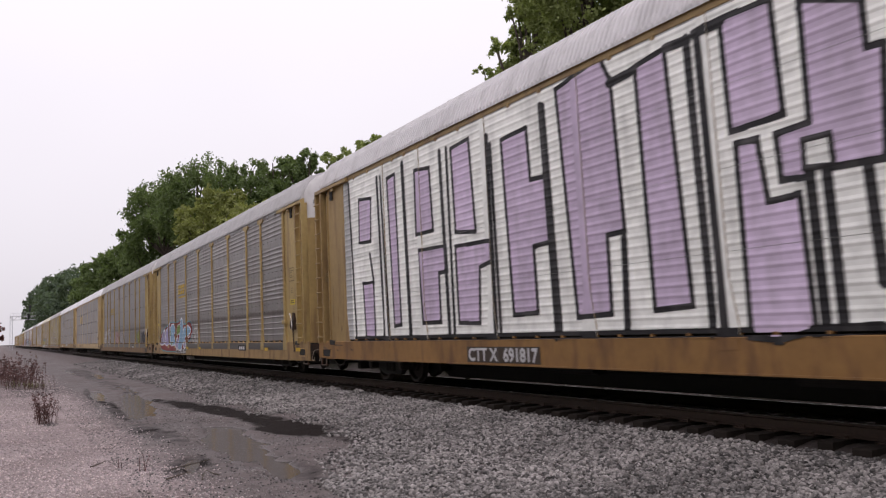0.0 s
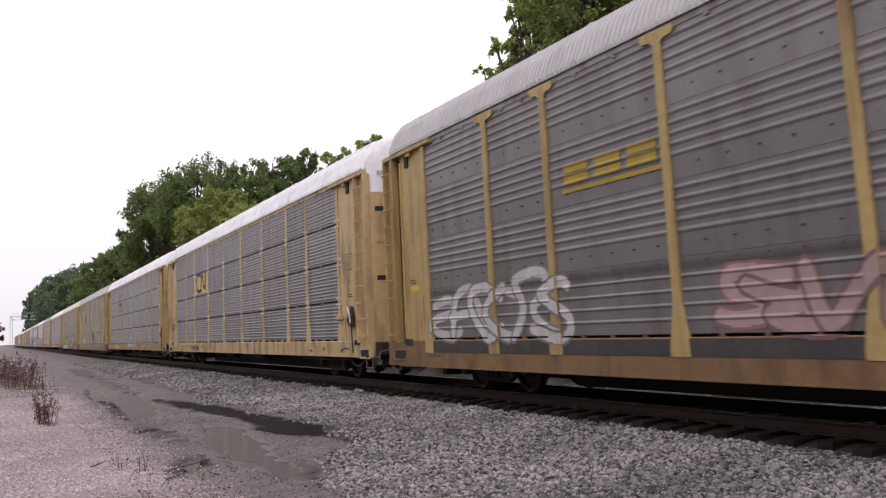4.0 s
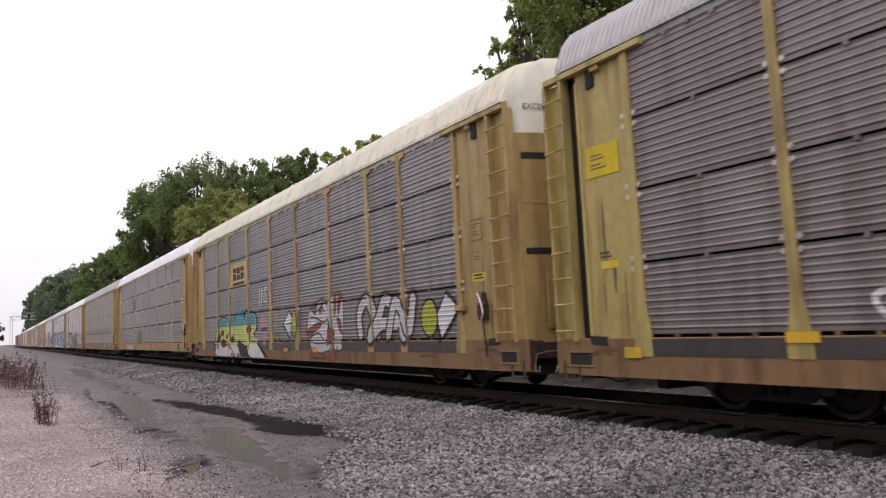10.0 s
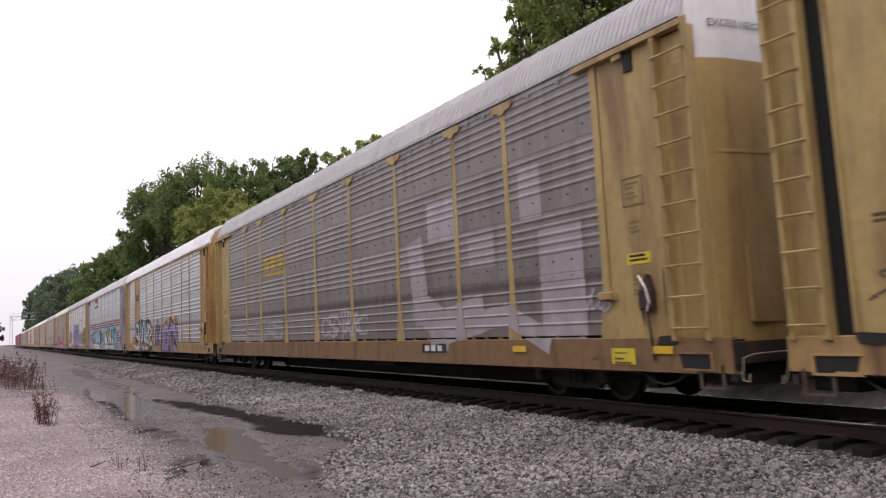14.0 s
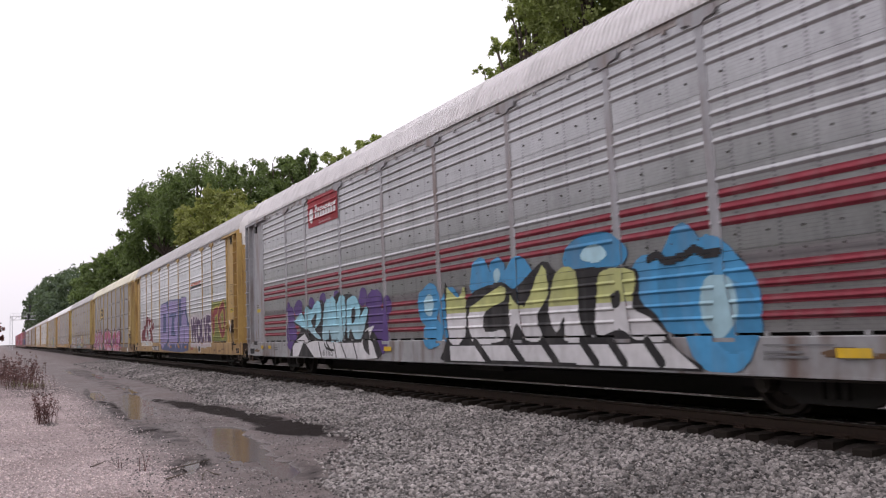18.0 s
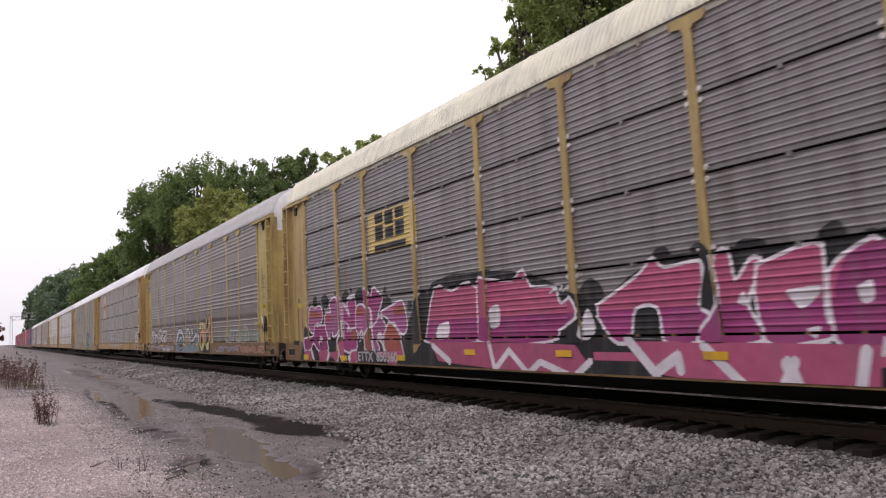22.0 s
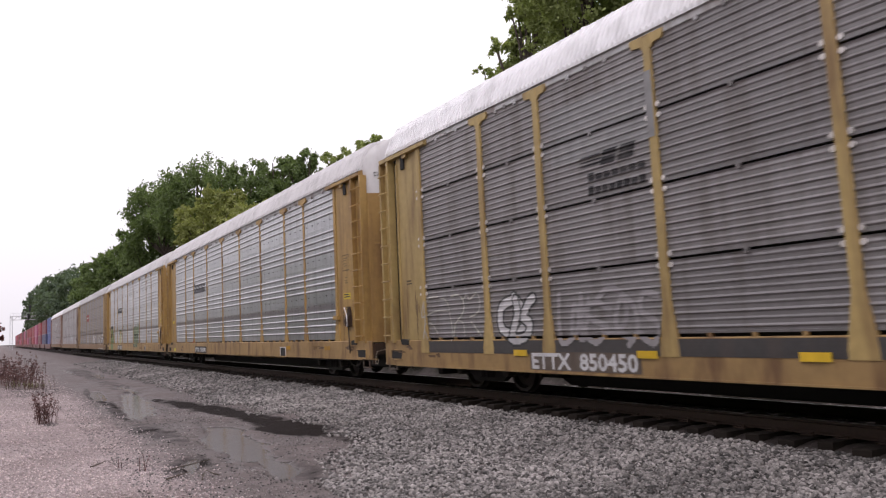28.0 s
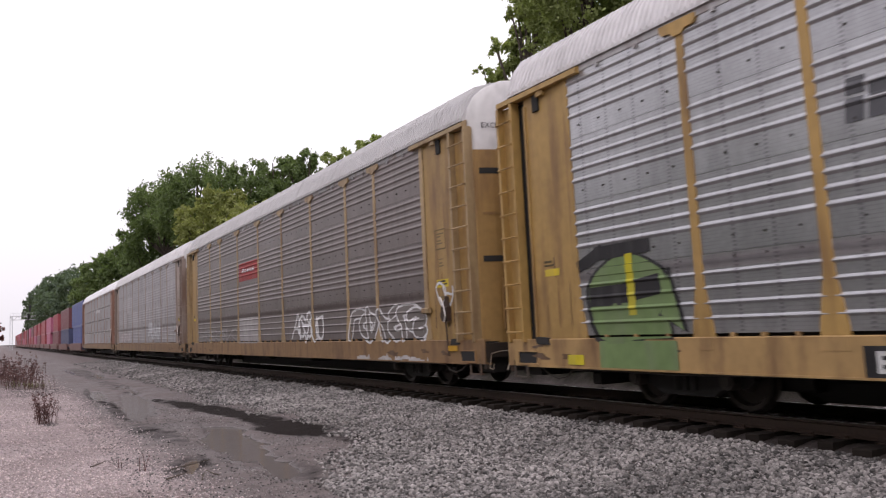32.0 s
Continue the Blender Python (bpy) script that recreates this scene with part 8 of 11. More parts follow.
    spray(c, st, [lp], orange, 1, "graffiti_halo")
    lp = rounded([(15.52, 1.91), (16.09, 2.00), (16.96, 2.32), (17.60, 1.87), (17.93, 2.48), (18.55, 2.43), (19.25, 2.16), (19.49, 2.49), (19.79, 2.09), (20.25, 2.08), (20.07, 0.60), (18.08, 0.65), (15.41, 0.64)])
    spray(c, st, [lp], INK, 2, "graffiti_ground")
    lp = rounded([(15.74, 1.83), (16.21, 1.99), (17.05, 2.17), (17.54, 1.81), (17.88, 1.73), (17.84, 1.40), (17.64, 1.35), (17.14, 1.48), (16.74, 1.38), (16.82, 1.05), (16.35, 1.06), (15.89, 1.40), (15.72, 1.59)])
    spray(c, st, edging([lp], 0.04), pale_violet, 3, "graffiti_outline")
    spray(c, st, [lp], violet, 3, "graffiti_letter", zr=(0, 1.75))
    spray(c, st, [lp], light_violet, 3, "graffiti_letter", zr=(1.75, 9))
    lp = rounded([(15.89, 1.39), (16.70, 1.04), (17.14, 1.00), (17.64, 0.90), (17.71, 0.73), (15.95, 0.72), (15.73, 1.06)])
    spray(c, st, edging([lp], 0.04), pale_violet, 3, "graffiti_outline")
    spray(c, st, [lp], violet, 3, "graffiti_letter", zr=(0, 1.75))
    spray(c, st, [lp], light_violet, 3, "graffiti_letter", zr=(1.75, 9))
    lp = rounded([(17.13, 1.40), (18.05, 1.21), (18.14, 1.03), (17.27, 1.04)])
    spray(c, st, edging([lp], 0.04), pale_violet, 3, "graffiti_outline")
    spray(c, st, [lp], violet, 3, "graffiti_letter", zr=(0, 1.75))
    spray(c, st, [lp], light_violet, 3, "graffiti_letter", zr=(1.75, 9))
    lp = rounded([(17.82, 1.79), (18.33, 2.03), (18.66, 1.95), (19.03, 1.58), (19.21, 1.04), (19.40, 0.78), (18.76, 0.67), (18.28, 0.89), (18.07, 1.34)])
    spray(c, st, edging([lp], 0.04), pale_violet, 3, "graffiti_outline")
    spray(c, st, [lp], violet, 3, "graffiti_letter", zr=(0, 1.75))
    spray(c, st, [lp], light_violet, 3, "graffiti_letter", zr=(1.75, 9))
    lp = rounded([(18.16, 2.36), (18.69, 2.16), (19.24, 2.06), (19.41, 2.26), (19.72, 1.79), (20.16, 1.36), (20.12, 1.03), (19.59, 1.29), (19.25, 1.50), (19.22, 1.02), (19.03, 1.44), (18.75, 1.95)])
    spray(c, st, edging([lp], 0.04), pale_violet, 3, "graffiti_outline")
    spray(c, st, [lp], violet, 3, "graffiti_letter", zr=(0, 1.75))
    spray(c, st, [lp], light_violet, 3, "graffiti_letter", zr=(1.75, 9))
    lp = rounded([(19.83, 2.04), (20.24, 1.99), (20.20, 1.68), (19.93, 1.76)])
    spray(c, st, edging([lp], 0.04), pale_violet, 3, "graffiti_outline")
    spray(c, st, [lp], violet, 3, "graffiti_letter", zr=(0, 1.75))
    spray(c, st, [lp], light_violet, 3, "graffiti_letter", zr=(1.75, 9))
    lp = rounded([(19.46, 0.97), (20.09, 0.79), (20.08, 0.66), (19.37, 0.70)])
    spray(c, st, edging([lp], 0.04), pale_violet, 3, "graffiti_outline")
    spray(c, st, [lp], violet, 3, "graffiti_letter", zr=(0, 1.75))
    spray(c, st, [lp], light_violet, 3, "graffiti_letter", zr=(1.75, 9))
    lp = rounded([(18.46, 1.69), (18.79, 1.71), (19.01, 1.31), (19.04, 0.89), (18.73, 0.90), (18.41, 1.25)])
    spray(c, st, [lp], INK, 4, "graffiti_counter")
    lp = rounded([(18.48, 1.35), (18.75, 1.27), (18.97, 0.99), (18.83, 0.93)])
    spray(c, st, [lp], orange, 5, "graffiti_patch")
    lp = rounded([(16.76, 1.58), (17.00, 1.69), (17.36, 1.55), (17.60, 1.41), (17.09, 1.53)])
    spray(c, st, [lp], INK, 4, "graffiti_counter")
    spray(c, st, stroke(glide([(13.92, 2.01), (13.49, 1.89), (13.43, 1.26), (13.90, 1.15), (13.94, 1.52)]), 0.36, True), INK, 2, "graffiti_line")
    spray(c, st, stroke(glide([(13.92, 2.01), (13.49, 1.89), (13.43, 1.26), (13.90, 1.15), (13.94, 1.52)]), 0.20, True), violet, 3, "graffiti_letter")
    spray(c, st, stroke([(14.20, 2.14), (14.14, 1.05)], 0.36, True), INK, 2, "graffiti_line")
    spray(c, st, stroke([(14.20, 2.14), (14.14, 1.05)], 0.20, True), violet, 3, "graffiti_letter")
    spray(c, st, stroke(glide([(14.78, 1.96), (14.49, 1.81), (14.42, 1.18), (14.75, 1.14)]), 0.36, True), INK, 2, "graffiti_line")
    spray(c, st, stroke(glide([(14.78, 1.96), (14.49, 1.81), (14.42, 1.18), (14.75, 1.14)]), 0.20, True), violet, 3, "graffiti_letter")
    spray(c, st, [blob(13.93, 2.39, 0.10, 0.12, 0.06, seed=3)], INK, 2, "graffiti_patch")
    spray(c, st, [blob(14.26, 2.41, 0.09, 0.14, 0.06, seed=4)], INK, 2, "graffiti_patch")
    spray(c, st, [blob(12.57, 1.67, 0.35, 0.35, 0.06, seed=5)], orange, 1, "graffiti_patch")



def wagon_10():
    c, st = C[10], "band"
    red = (0.21, 0.03, 0.045)
    stripes = [rect(2.65, 26.0, *rib_band(st, 1, i)) for i in range(3)] + [rect(2.65, 26.0, *rib_band(st, 0, i)) for i in range(4)]
    for b in stripes:
        for u0, u1 in zip([p + 0.1 for p in POST_U], [p - 0.1 for p in POST_U[1:]]):
            spray(c, st, [[(max(u0, p), z) for p, z in rect(u0, u1, b[0][1], b[2][1])]], red, 1, "red_stripe")
    spray(c, st, [rect(7.42, 9.92, 4.51, 5.4)], (0.30, 0.02, 0.03), 2, "sign_ground")
    spray(c, st, [blob(7.72, 4.86, 0.17, 0.24, 0.05, seed=4)], CHALK, 3, "company_mark")
    blocks(c, st, 8.0, 9.72, 4.74, 5.14, 8, CHALK, shear=0.06)
    blocks(c, st, 8.35, 9.35, 4.56, 4.64, 11, (0.5, 0.3, 0.3))
    purple, ice, sky, chalk, blue, lime = (0.10, 0.055, 0.2), (0.36, 0.56, 0.64), (0.28, 0.55, 0.66), (0.62, 0.61, 0.63), (0.06, 0.26, 0.48), (0.46, 0.48, 0.20)
    spray(c, st, [blob(5.30, 2.17, 0.16, 0.20, 0.06, seed=1062)], purple, 1, "graffiti_patch")
    spray(c, st, [blob(5.57, 1.88, 0.35, 0.30, 0.06, seed=1085)], purple, 1, "graffiti_patch")
    spray(c, st, [blob(6.28, 2.13, 0.40, 0.25, 0.06, seed=1140)], purple, 1, "graffiti_patch")
    spray(c, st, [blob(7.52, 2.17, 0.25, 0.25, 0.06, seed=1255)], purple, 1, "graffiti_patch")
    spray(c, st, [blob(8.47, 2.18, 0.30, 0.30, 0.06, seed=1360)], purple, 1, "graffiti_patch")
    spray(c, st, [blob(5.37, 1.28, 0.25, 0.45, 0.06, seed=1075)], purple, 1, "graffiti_patch")
    spray(c, st, [blob(5.79, 0.93, 0.35, 0.30, 0.06, seed=1110)], purple, 1, "graffiti_patch")
    spray(c, st, [blob(5.70, 1.32, 0.40, 0.30, 0.06, seed=1100)], purple, 1, "graffiti_patch")
    spray(c, st, [blob(9.55, 2.13, 0.25, 0.40, 0.06, seed=1505)], purple, 1, "graffiti_patch")
    spray(c, st, [blob(11.43, 2.22, 0.25, 0.25, 0.06, seed=1055)], purple, 1, "graffiti_patch")
    spray(c, st, [blob(12.00, 2.00, 0.40, 0.35, 0.06, seed=1100)], purple, 1, "graffiti_patch")
    spray(c, st, [blob(12.31, 2.06, 0.30, 0.30, 0.06, seed=1125)], purple, 1, "graffiti_patch")
    spray(c, st, [blob(12.93, 1.93, 0.22, 0.25, 0.06, seed=1180)], purple, 1, "graffiti_patch")
    spray(c, st, [blob(12.72, 1.54, 0.25, 0.30, 0.06, seed=1165)], purple, 1, "graffiti_patch")
    spray(c, st, [blob(12.68, 1.13, 0.30, 0.35, 0.06, seed=1165)], purple, 1, "graffiti_patch")
    spray(c, st, [blob(12.13, 1.52, 0.50, 0.60, 0.06, seed=1115)], purple, 1, "graffiti_patch")
    lp = rounded([(5.80, 1.67), (6.55, 1.97), (6.89, 1.92), (7.22, 2.19), (7.58, 2.08), (8.27, 2.30), (8.67, 2.19), (9.40, 2.32), (9.97, 2.33), (9.76, 0.62), (5.80, 0.52), (5.77, 0.97), (6.50, 1.47)])
    spray(c, st, [lp], INK, 2, "graffiti_ground")
    lp = rounded([(8.62, 2.09), (9.57, 2.28), (10.64, 2.33), (11.33, 1.96), (11.80, 1.93), (11.74, 1.41), (12.16, 1.23), (12.33, 0.60), (8.46, 0.50)])
    spray(c, st, [lp], INK, 2, "graffiti_ground")
    lp = rounded([(6.89, 1.92), (7.12, 2.15), (7.50, 2.02), (7.95, 2.26), (8.30, 2.18), (8.32, 1.74), (7.98, 1.51), (7.77, 1.42), (8.28, 1.17), (7.83, 1.19), (7.11, 1.47), (7.17, 1.28), (6.91, 1.74)])
    spray(c, st, [lp], ice, 3, "graffiti_letter", zr=(0, 1.50))
    spray(c, st, [lp], sky, 3, "graffiti_letter", zr=(1.50, 9))
    lp = rounded([(5.90, 1.72), (6.49, 1.95), (6.75, 1.88), (7.05, 1.45), (6.45, 1.57)])
    spray(c, st, [lp], ice, 3, "graffiti_letter", zr=(0, 1.50))
    spray(c, st, [lp], sky, 3, "graffiti_letter", zr=(1.50, 9))
    lp = rounded([(8.37, 1.19), (8.66, 2.18), (9.11, 2.28), (9.38, 2.28), (9.43, 1.20), (9.19, 1.19), (9.11, 1.78), (8.99, 1.82), (8.92, 1.19), (8.78, 1.20), (8.82, 1.81), (8.67, 1.20)])
    spray(c, st, [lp], ice, 3, "graffiti_letter", zr=(0, 1.50))
    spray(c, st, [lp], sky, 3, "graffiti_letter", zr=(1.50, 9))
    lp = rounded([(9.59, 2.09), (9.80, 2.25), (9.97, 2.29), (9.82, 1.09), (9.58, 1.03), (9.61, 1.65)])
    spray(c, st, [lp], ice, 3, "graffiti_letter", zr=(0, 1.50))
    spray(c, st, [lp], sky, 3, "graffiti_letter", zr=(1.50, 9))
    lp = rounded([(7.47, 1.68), (7.90, 1.91), (7.93, 1.74), (7.77, 1.47)])
    spray(c, st, [lp], INK, 4, "graffiti_counter")
    lp = [(6.07, 1.12), (6.88, 1.32), (7.29, 1.07), (6.50, 1.02)]
    spray(c, st, [lp], chalk, 3, "graffiti_foot")
    lp = [(5.78, 0.91), (6.02, 1.04), (6.83, 1.05), (6.34, 0.57), (5.77, 0.55)]
    spray(c, st, [lp], chalk, 3, "graffiti_foot")
    lp = [(6.93, 1.00), (7.82, 1.10), (9.82, 1.04), (9.76, 0.62), (7.76, 0.60)]
    spray(c, st, [lp], chalk, 3, "graffiti_foot")
    spray(c, st, stroke([(8.17, 1.04), (8.38, 0.60)], 0.07, True), INK, 4, "graffiti_line")
    spray(c, st, stroke(glide([(8.65, 1.01), (8.83, 0.87), (9.36, 0.83)]), 0.07, True), INK, 4, "graffiti_line")
    spray(c, st, stroke([(9.38, 1.01), (9.54, 0.64)], 0.07, True), INK, 4, "graffiti_line")
    lp = [(6.79, 1.02), (6.98, 1.05), (7.76, 0.60), (6.22, 0.55)]
    spray(c, st, [lp], INK, 4, "graffiti_ground")
    lp = rounded([(8.57, 1.77), (9.01, 2.20), (9.47, 2.25), (9.54, 1.88), (9.65, 1.25), (9.21, 1.04), (8.94, 1.44), (8.77, 1.08), (8.53, 1.19)])
    spray(c, st, [lp], ice, 3, "graffiti_letter", zr=(0, 1.50))
    spray(c, st, [lp], sky, 3, "graffiti_letter", zr=(1.50, 9))
    lp = rounded([(9.74, 2.25), (10.19, 2.28), (10.20, 1.46), (9.90, 1.03), (9.64, 1.15)])
    spray(c, st, [lp], ice, 3, "graffiti_letter", zr=(0, 1.50))
    spray(c, st, [lp], sky, 3, "graffiti_letter", zr=(1.50, 9))
    lp = rounded([(10.37, 2.20), (10.90, 2.27), (11.24, 1.96), (11.15, 1.59), (10.93, 1.41), (11.48, 1.88), (11.75, 1.91), (11.58, 1.54), (11.24, 1.14), (10.81, 1.14), (10.57, 1.42), (10.33, 1.15)])
    spray(c, st, [lp], ice, 3, "graffiti_letter", zr=(0, 1.50))
    spray(c, st, [lp], sky, 3, "graffiti_letter", zr=(1.50, 9))
    lp = rounded([(10.67, 1.89), (10.90, 1.97), (10.91, 1.69), (10.67, 1.53)])
    spray(c, st, [lp], INK, 4, "graffiti_counter")
    lp = [(11.62, 1.39), (12.09, 1.46), (11.78, 1.15), (12.04, 1.04), (12.31, 0.63), (8.47, 0.55), (8.51, 1.02), (11.34, 1.01)]
    spray(c, st, [lp], chalk, 3, "graffiti_foot")
    lp = rounded([(11.44, 1.22), (11.75, 1.35), (11.82, 0.89), (11.83, 0.72), (11.49, 0.89)])
    spray(c, st, [lp], INK, 4, "graffiti_counter")
    spray(c, st, stroke([(9.87, 1.07), (10.30, 0.60)], 0.06, True), INK, 4, "graffiti_line")
    spray(c, st, stroke([(10.80, 1.03), (11.04, 0.61)], 0.06, True), INK, 4, "graffiti_line")
    spray(c, st, stroke([(8.80, 1.04), (9.06, 0.87)], 0.06, True), INK, 4, "graffiti_line")
    number(c, "6165", (8.48, 9.32, 0.67, 0.83), (0.25, 0.25, 0.26))
    spray(c, st, [blob(17.25, 2.25, 0.40, 0.40, 0.06, seed=850)], blue, 1, "graffiti_patch")
    spray(c, st, [blob(17.87, 2.28, 0.30, 0.35, 0.06, seed=880)], blue, 1, "graffiti_patch")
    spray(c, st, [blob(20.71, 2.41, 0.75, 0.35, 0.06, seed=1050)], blue, 1, "graffiti_patch")
    spray(c, st, [blob(22.02, 1.70, 0.50, 0.60, 0.06, seed=1160)], blue, 1, "graffiti_patch")
    spray(c, st, [blob(22.58, 1.83, 0.50, 0.80, 0.06, seed=1210)], blue, 1, "graffiti_patch")
    spray(c, st, [blob(23.14, 1.49, 0.70, 0.90, 0.06, seed=1270)], blue, 1, "graffiti_patch")
    spray(c, st, [blob(23.40, 1.33, 0.40, 0.50, 0.06, seed=1300)], blue, 1, "graffiti_patch")
    spray(c, st, [blob(15.08, 1.84, 0.50, 0.50, 0.06, seed=760)], blue, 1, "graffiti_patch")
    spray(c, st, [blob(15.23, 1.22, 0.45, 0.35, 0.06, seed=768)], blue, 1, "graffiti_patch")
    spray(c, st, [blob(16.06, 1.56, 0.50, 0.60, 0.06, seed=800)], blue, 1, "graffiti_patch")
    spray(c, st, [blob(18.61, 2.10, 0.50, 0.45, 0.06, seed=920)], blue, 1, "graffiti_patch")
    spray(c, st, [blob(20.71, 2.41, 0.30, 0.15, 0.06, seed=1050)], ice, 2, "graffiti_patch")
    spray(c, st, [blob(23.16, 1.49, 0.30, 0.45, 0.06, seed=1272)], ice, 2, "graffiti_patch")
    spray(c, st, [blob(15.08, 1.84, 0.22, 0.25, 0.06, seed=760)], ice, 2, "graffiti_patch")
    spray(c, st, [blob(17.87, 2.28, 0.12, 0.14, 0.06, seed=880)], ice, 2, "graffiti_patch")
    lp = rounded([(15.84, 2.31), (16.43, 1.73), (17.02, 2.03), (18.05, 2.14), (18.45, 1.99), (19.34, 2.42), (19.72, 2.20), (20.40, 2.22), (20.95, 2.17), (21.68, 2.09), (21.70, 1.64), (22.04, 1.38), (22.42, 0.90), (22.83, 0.63), (21.18, 0.62), (15.96, 0.57), (15.89, 1.10)])
    spray(c, st, [lp], INK, 3, "graffiti_ground")
    lp = rounded([(15.93, 2.19), (16.38, 1.93), (16.67, 2.14), (16.57, 1.09), (15.94, 1.10)])
    spray(c, st, [lp], chalk, 4, "graffiti_letter", zr=(0, 1.62))
    spray(c, st, [lp], lime, 4, "graffiti_letter", zr=(1.62, 9))
    lp = rounded([(16.83, 1.71), (18.01, 2.08), (18.09, 1.80), (17.40, 1.61), (17.36, 1.22), (18.00, 1.25), (17.98, 1.04), (16.92, 1.04)])
    spray(c, st, [lp], chalk, 4, "graffiti_letter", zr=(0, 1.62))
    spray(c, st, [lp], lime, 4, "graffiti_letter", zr=(1.62, 9))
    lp = rounded([(18.29, 1.89), (18.74, 1.66), (19.33, 2.35), (19.47, 1.85), (19.10, 1.47), (19.23, 1.07), (18.79, 1.06), (18.48, 1.37), (18.25, 1.06)])
    spray(c, st, [lp], chalk, 4, "graffiti_letter", zr=(0, 1.62))
    spray(c, st, [lp], lime, 4, "graffiti_letter", zr=(1.62, 9))
    lp = rounded([(19.45, 1.60), (19.73, 2.20), (20.25, 2.17), (20.26, 1.43), (20.39, 1.05), (19.89, 1.05), (19.87, 1.44), (19.63, 1.17)])
    spray(c, st, [lp], chalk, 4, "graffiti_letter", zr=(0, 1.62))
    spray(c, st, [lp], lime, 4, "graffiti_letter", zr=(1.62, 9))
    lp = rounded([(20.75, 1.77), (20.89, 2.12), (21.63, 2.06), (21.53, 1.54), (21.89, 1.36), (22.21, 1.04), (21.62, 1.04), (21.24, 1.21), (20.68, 1.13)])
    spray(c, st, [lp], chalk, 4, "graffiti_letter", zr=(0, 1.62))
    spray(c, st, [lp], lime, 4, "graffiti_letter", zr=(1.62, 9))
    lp = rounded([(21.09, 1.75), (21.30, 1.79), (21.28, 1.57), (21.10, 1.54)])
    spray(c, st, [lp], INK, 5, "graffiti_counter")
    lp = [(16.00, 0.95), (22.27, 0.99), (22.75, 0.66), (21.18, 0.65), (19.16, 0.68), (16.02, 0.65)]
    spray(c, st, [lp], chalk, 4, "graffiti_foot")
    spray(c, st, stroke([(17.03, 1.04), (17.53, 0.63)], 0.16, True), INK, 5, "graffiti_line")
    spray(c, st, stroke([(18.23, 1.04), (18.66, 0.65)], 0.16, True), INK, 5, "graffiti_line")
    spray(c, st, stroke([(19.28, 1.03), (19.65, 0.67)], 0.16, True), INK, 5, "graffiti_line")
    spray(c, st, stroke([(20.35, 1.03), (20.67, 0.69)], 0.16, True), INK, 5, "graffiti_line")
    spray(c, st, stroke([(21.03, 1.03), (21.32, 0.70)], 0.16, True), INK, 5, "graffiti_line")
    spray(c, st, stroke([(21.83, 1.02), (22.09, 0.72)], 0.16, True), INK, 5, "graffiti_line")
    spray(c, st, stroke(glide([(21.95, 2.20), (22.13, 2.26), (22.29, 2.15), (22.67, 2.20), (22.83, 2.27), (23.02, 2.18), (23.26, 2.19)]), 0.12, True), INK, 4, "graffiti_tag")
    marks(c, [25.04, 12.97], 0.88)
    small_print(c, 23.84, 0.95, 3, 1.0, (0.16, 0.16, 0.17), 0.03)
    marks(c, [2.45, 3.34], 0.9, w=0.3)
    small_print(c, 3.79, 0.95, 3, 0.7, (0.14, 0.14, 0.15), 0.03)


